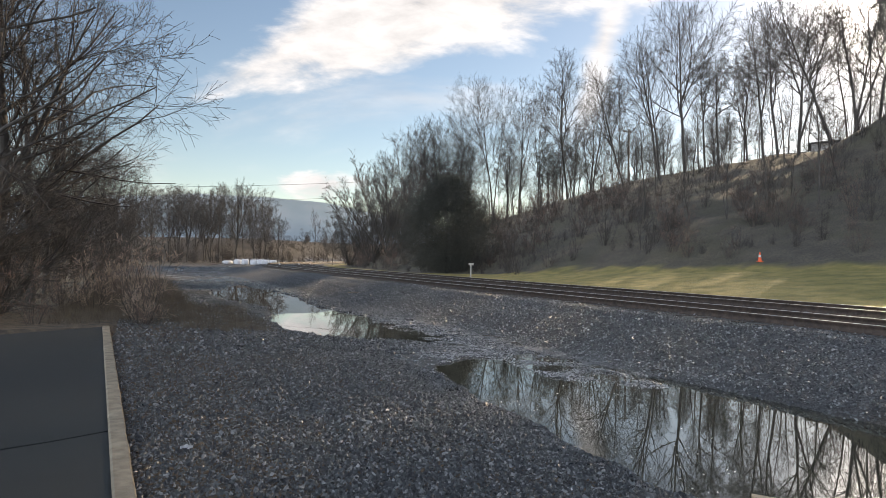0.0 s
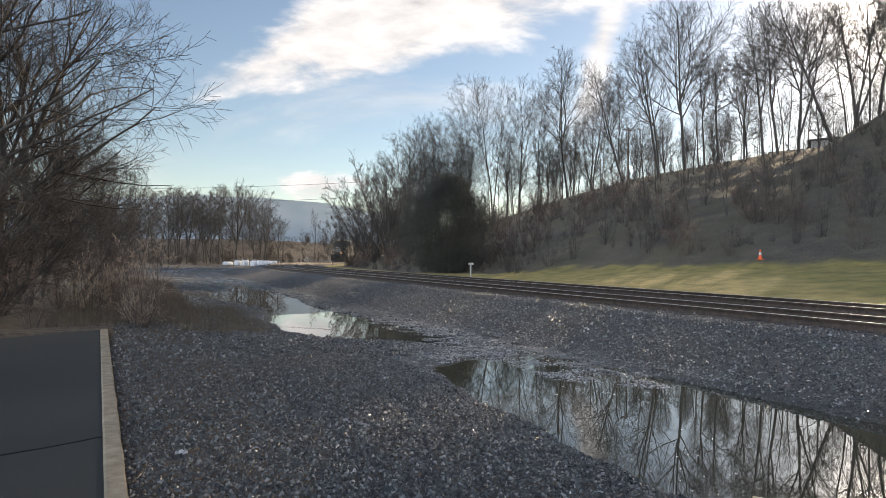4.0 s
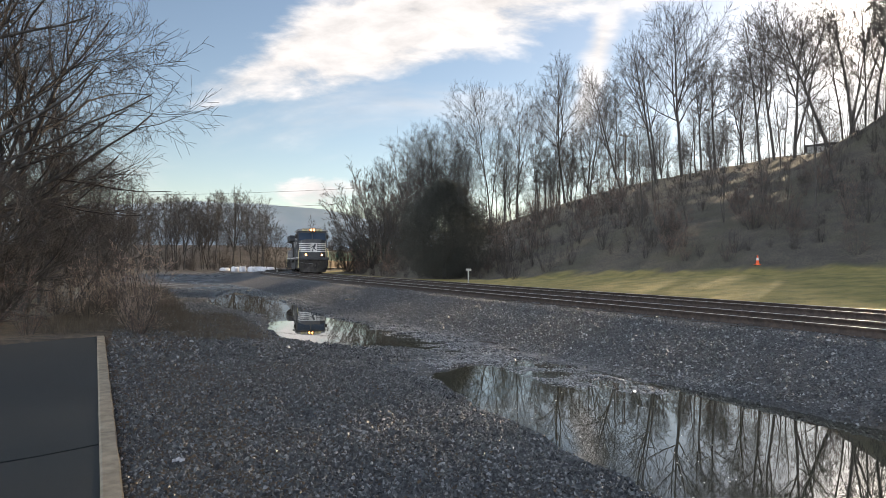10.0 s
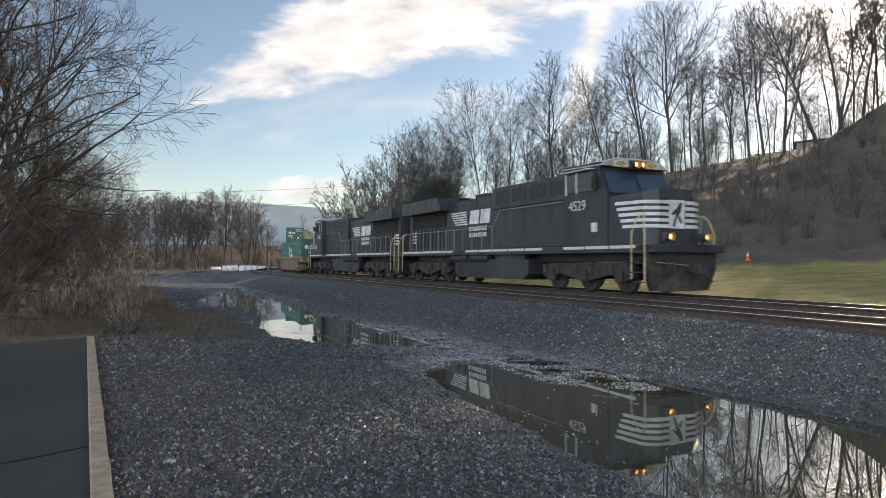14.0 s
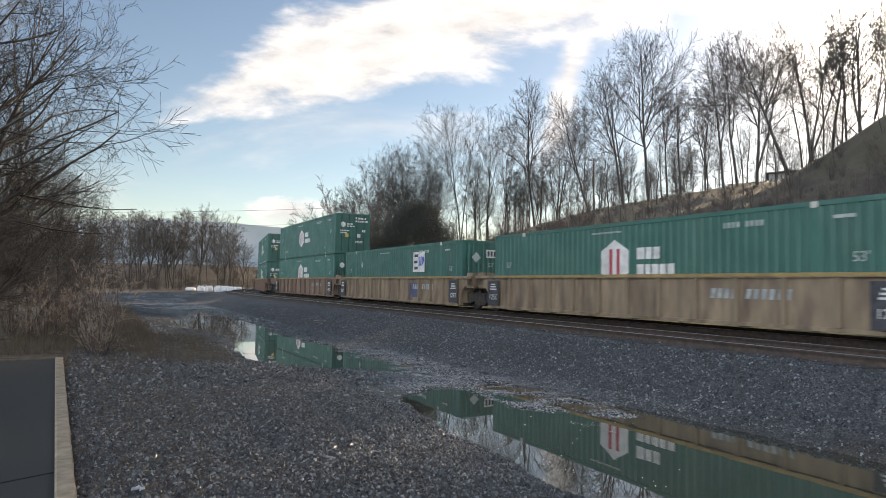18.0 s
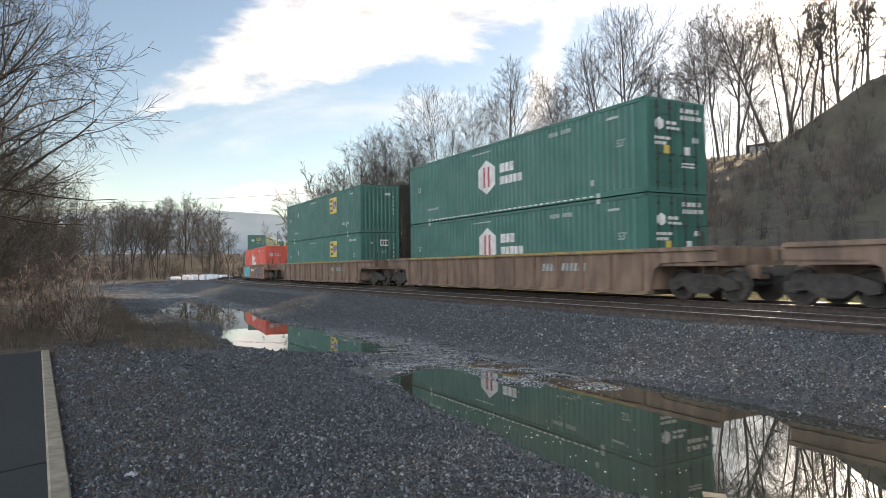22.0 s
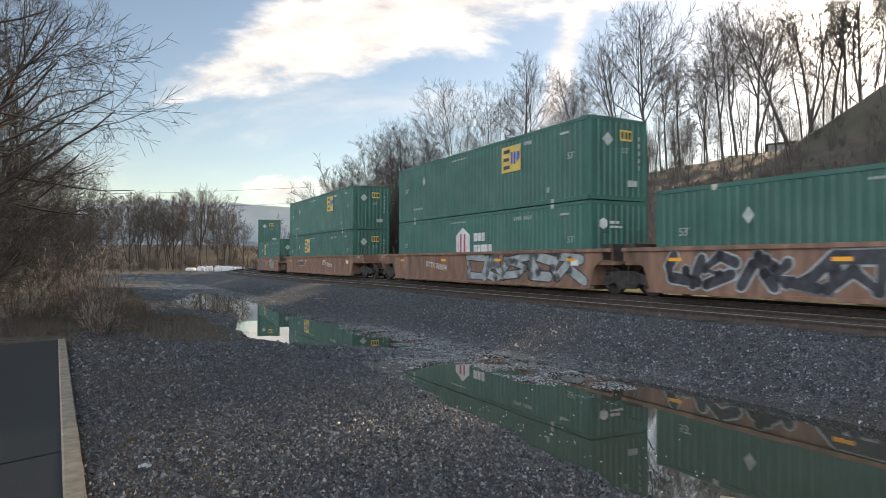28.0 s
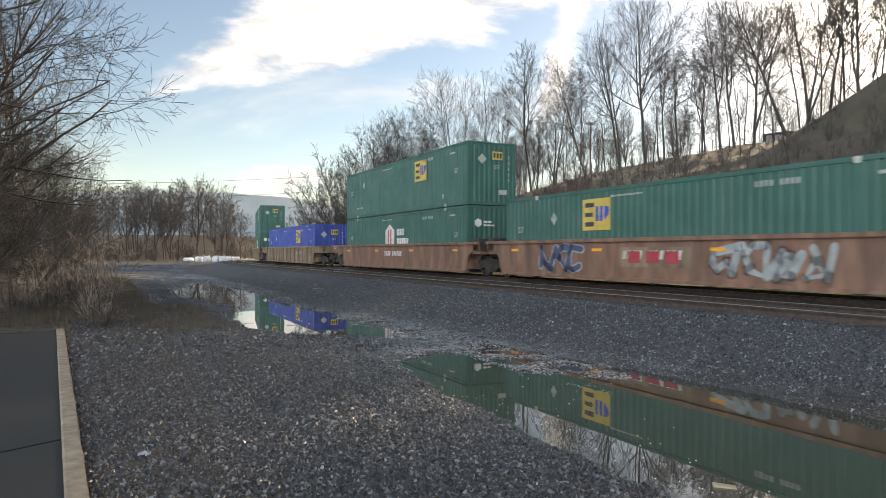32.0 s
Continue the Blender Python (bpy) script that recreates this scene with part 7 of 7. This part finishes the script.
# ---- small things beside the line ----
def make_bags():
    """Bulk bags set down at the end of the service road."""
    rng = random.Random(3)
    for bearing, d, w, h in ((-18.35, 112, 1.5, 0.62), (-17.55, 111, 1.15, 0.95), (-16.95, 110, 1.2, 1.05), (-16.25, 109, 1.25, 1.0), (-15.75, 109, 1.25, 1.08), (-15.3, 108, 1.1, 1.0), (-14.7, 107, 1.4, 0.6)):
        a = radians(bearing)
        x, y = d * math.sin(a), d * math.cos(a)
        w, h = w * 0.82, h * 0.85
        bm = bmesh.new()
        rings = []
        for z, k in ((0.0, 0.94), (0.12 * h, 1.06), (0.5 * h, 1.12), (0.85 * h, 1.03), (0.97 * h, 0.8), (h * 1.02, 0.3)):
            ring = []
            for i in range(16):
                b = 2 * math.pi * i / 16
                c, s = math.cos(b), math.sin(b)
                r = w * 0.47 * k / max(abs(c), abs(s)) ** 0.75 * (1 + rng.uniform(-0.04, 0.04))
                ring.append(bm.verts.new((r * c, r * s, z + rng.uniform(-0.02, 0.02))))
            rings.append(ring)
        for p, q in zip(rings, rings[1:]):
            for i in range(16):
                f = bm.faces.new((p[i], p[(i + 1) % 16], q[(i + 1) % 16], q[i]))
                f.smooth = True
        bm.faces.new(rings[-1]), bm.faces.new(rings[0][::-1])
        bag = thing("bulk_bag", "full white woven bulk bag on the gravel" if h > 0.7 else "slumped white woven bulk bag on the gravel", "bulk bag", pose(x, y, land_at(x, y) - 0.04, 0, 0, rng.uniform(0, 90)), "bulk bags")
        part("sack", bm, BAG, bag)
        for sx in (-1, 1):
            part("lifting_loop", shaped(tube, [(sx * w * 0.4, -0.3, h * 0.9), (sx * w * 0.42, -0.15, h * 1.15), (sx * w * 0.42, 0.15, h * 1.15), (sx * w * 0.4, 0.3, h * 0.9)], 0.03, 5), BAG, bag)


def make_cone():
    a, d = radians(25.6), 41.0
    x, y = d * math.sin(a), d * math.cos(a)
    c = thing("traffic_cone", "orange traffic cone with a white band on the lawn", "traffic cone", pose(x, y, land_at(x, y)))
    part("base", shaped(lambda bm: box(bm, -0.15, 0.15, -0.15, 0.15, 0.0, 0.035, 0.012)), CONE, c)
    part("cone", shaped(lathe, [(0.11, 0.03), (0.028, 0.56), (0.02, 0.57)], 18), CONE, c)
    part("band", shaped(lathe, [(0.076, 0.27), (0.054, 0.41), (0.05, 0.41)], 18), WHITE, c, "white reflective band")


def make_marker():
    x, y = 1.48, 37.9
    m = thing("marker_post", "short pale post with a small plate beside the track", "post", pose(x, y, land_at(x, y), 0, 0, 20))
    part("post", shaped(lambda bm: box(bm, -0.035, 0.035, -0.035, 0.035, -0.1, 0.86, 0.008)), POST_PAINT, m)
    part("plate", shaped(lambda bm: box(bm, -0.16, 0.16, -0.06, -0.04, 0.84, 0.96, 0.01)), POST_PAINT, m, "pale plate")


def make_poles():
    # a lamp pole behind the crest
    a = radians(15.5)
    d = 104.0
    x, y = d * math.sin(a), d * math.cos(a)
    z = land_at(x, y)
    p = thing("utility_pole", "slim wooden pole with a crossarm behind the crest", "utility pole", pose(x, y, z, 0, 0, 20))
    part("pole", shaped(tube, [(0, 0, -0.3), (0, 0, 4), (0, 0, 21.4 - z)], 0.16, 8, 0.1), POLE_WOOD, p)
    part("crossarm", shaped(lambda bm: box(bm, -1.1, 0.5, -0.06, 0.06, 20.9 - z, 21.1 - z, 0.01)), POLE_WOOD, p)
    # the line of wires far beyond the curve
    ends = ((-96.0, 180.0), (4.0, 185.0))
    poles = []
    for x, y in ends:
        z = land_at(x, y)
        q = thing("utility_pole", "tall wooden pole carrying wires beyond the trees", "utility pole", pose(x, y, z, 0, 0, 90))
        part("pole", shaped(tube, [(0, 0, -0.3), (0, 0, 25.5 - z)], 0.2, 8, 0.12), POLE_WOOD, q)
        for h in (24.6, 20.2):
            part("crossarm", shaped(lambda bm: box(bm, -0.1, 0.1, -1.2, 1.2, h - z, h + 0.2 - z, 0.01)), POLE_WOOD, q)
        poles.append((x, y))
    (x0, y0), (x1, y1) = poles
    for za, zb, sag in ((19.0, 24.4, 0.9), (14.6, 20.0, 0.7)):
        pts = []
        for i in range(25):
            k = i / 24
            pts.append((x0 + (x1 - x0) * k, y0 + (y1 - y0) * k, za + (zb - za) * k - sag * 4 * k * (1 - k)))
        solid("overhead_wire", shaped(tube, pts, 0.035, 4), WIRE, "dark overhead wire strung between far poles", "wire", group="overhead wires")


def house(bearing, d, turn, w, depth, h, roof, label):
    a = radians(bearing)
    x, y = d * math.sin(a), d * math.cos(a)
    hs = thing("house", label, "house", pose(x, y, land_at(x, y) - 0.2, 0, 0, turn))
    wall = part("wall", shaped(lambda bm: box(bm, -w / 2, w / 2, -depth / 2, depth / 2, 0, h)), WALL_PALE, hs, "pale siding")
    part("roof", shaped(lambda bm: prism(bm, ((-w / 2 - 0.4, h), (w / 2 + 0.4, h), (w / 2 + 0.4, h + 0.12), (0, h + roof), (-w / 2 - 0.4, h + 0.12)), -depth / 2 - 0.4, depth / 2 + 0.4)), ROOF_DARK, hs, "dark low roof")
    for k in (-0.28, 0.2):
        win = part("window", shaped(lambda bm: box(bm, k * w - 0.5, k * w + 0.5, -depth / 2 - 0.02, -depth / 2 + 0.02, 1.0, 2.1)), GLASS, hs, "dark window")
        part("window_frame", shaped(lambda bm: box(bm, k * w - 0.58, k * w + 0.58, -depth / 2 - 0.03, -depth / 2 - 0.022, 0.9, 1.0)), WHITE, win)


def make_litter():
    """Scraps lying about the puddles."""
    def lie(s, off, lift=0.0):
        p = P0 + ALONG * s + ACROSS * off
        return p.x, p.y, max(land_at(p.x, p.y), WATER_Z) + lift
    x, y, z = lie(50.1, -11.6)
    solid("board_offcut", shaped(box, -0.09, 0.09, -0.03, 0.03, -0.008, 0.018, 0.004), PALE_WOOD, "pale offcut of board floating at the puddle's edge", "wood scrap", pose(x, y, z, 4, 3, -20))
    for s, off, ln, yaw in ((25.8, -7.4, 0.75, 10), (40.2, -8.5, 0.9, -55), (41.4, -8.6, 0.55, -70), (45.4, -8.3, 0.35, -60), (36.0, -13.6, 0.5, 30)):
        x, y, z = lie(s, off, 0.02)
        solid("stick", shaped(tube, [(-ln / 2, 0, 0.0), (-ln * 0.1, 0.03, 0.03), (ln * 0.2, 0.02, 0.012), (ln / 2, -0.04, 0.05)], 0.016, 6, 0.007), PALE_WOOD if s < 30 else BARK, "bare broken stick on the wet gravel", "stick", pose(x, y, z, 0, 0, yaw), "sticks")
    bm = bmesh.new()
    grid = [[bm.verts.new((0.025 * i - 0.05, 0.018 * j - 0.025, 0.012 + 0.012 * math.sin(i * 2.1 + j * 1.3) + 0.006 * j)) for j in range(4)] for i in range(5)]
    for i in range(4):
        for j in range(3):
            bm.faces.new((grid[i][j], grid[i + 1][j], grid[i + 1][j + 1], grid[i][j + 1]))
    bmesh.ops.solidify(bm, geom=bm.faces[:], thickness=0.003)
    solid("paper_scrap", bm, BAG, "crumpled white scrap on the gravel", "litter", pose(-2.2, 5.55, land_at(-2.2, 5.55) + 0.02, 0, 0, 15))
    # flecks of leaf and foam that float near the edge
    rng = random.Random(44)
    bm = bmesh.new()
    for i in range(90):
        s, off = rng.uniform(46, 52.5), -12.0 + abs(rng.gauss(0, 0.45))
        if i > 76:
            s, off = rng.uniform(44, 55), rng.uniform(-11.8, -10.2)
        if puddle_inside(np.array([s]), np.array([off]))[0] < 0.05:
            continue
        p, a, w = P0 + ALONG * s + ACROSS * off, rng.uniform(0, 6.283), rng.uniform(0.005, 0.015)
        ring = [(p.x + w * k * math.cos(a + t), p.y + w * k * math.sin(a + t)) for t, k in ((0, 1), (1.4, 0.6), (2.9, 1.1), (4.4, 0.55))]
        lo, hi = [bm.verts.new((*q, WATER_Z - 0.002)) for q in ring], [bm.verts.new((*q, WATER_Z + 0.005)) for q in ring]
        bm.faces.new(hi)
        for k in range(4):
            bm.faces.new((lo[k], lo[(k + 1) % 4], hi[(k + 1) % 4], hi[k]))
    solid("floating_flecks", bm, POST_PAINT, "pale flecks of leaf and foam afloat on the puddle", "debris", kind="stuff")


make_bags()
make_litter()
make_cone()
make_marker()
make_poles()
house(28.2, 97, -28, 6, 5, 2.6, 0.25, "low pale outbuilding showing over the crest")
house(30.6, 94, -30, 5, 5, 3.4, 0.3, "pale house showing over the crest between trunks")


def train_at(t):
    """How far the train has come: metres that its reference point has passed at t seconds."""
    early = max(12.5 - t, 0.0)
    surge = float(np.interp(t, (0, 8, 10, 11, 12, 13, 14, 14.5, 15.5, 16.7, 19, 22), (0.5, 0.8, 0.9, 0.1, -0.8, -0.5, 0.4, 0.7, 0.7, 0.4, 0.25, 0.0)))
    return 13.55 * (t - 20.0) + 2.4 * (early - 1 + math.exp(-early)) + surge


def motions():
    times = [i * 0.5 for i in range(65)]
    for ob, back, lift, turned in TRAIN:
        rows = []
        for t in times:
            p, h = on_line(train_at(t) + back)
            rows.append((t, pose(p.x, p.y, lift, 0, 0, math.degrees(h) + turned)))
        walk(ob, rows)


motions()
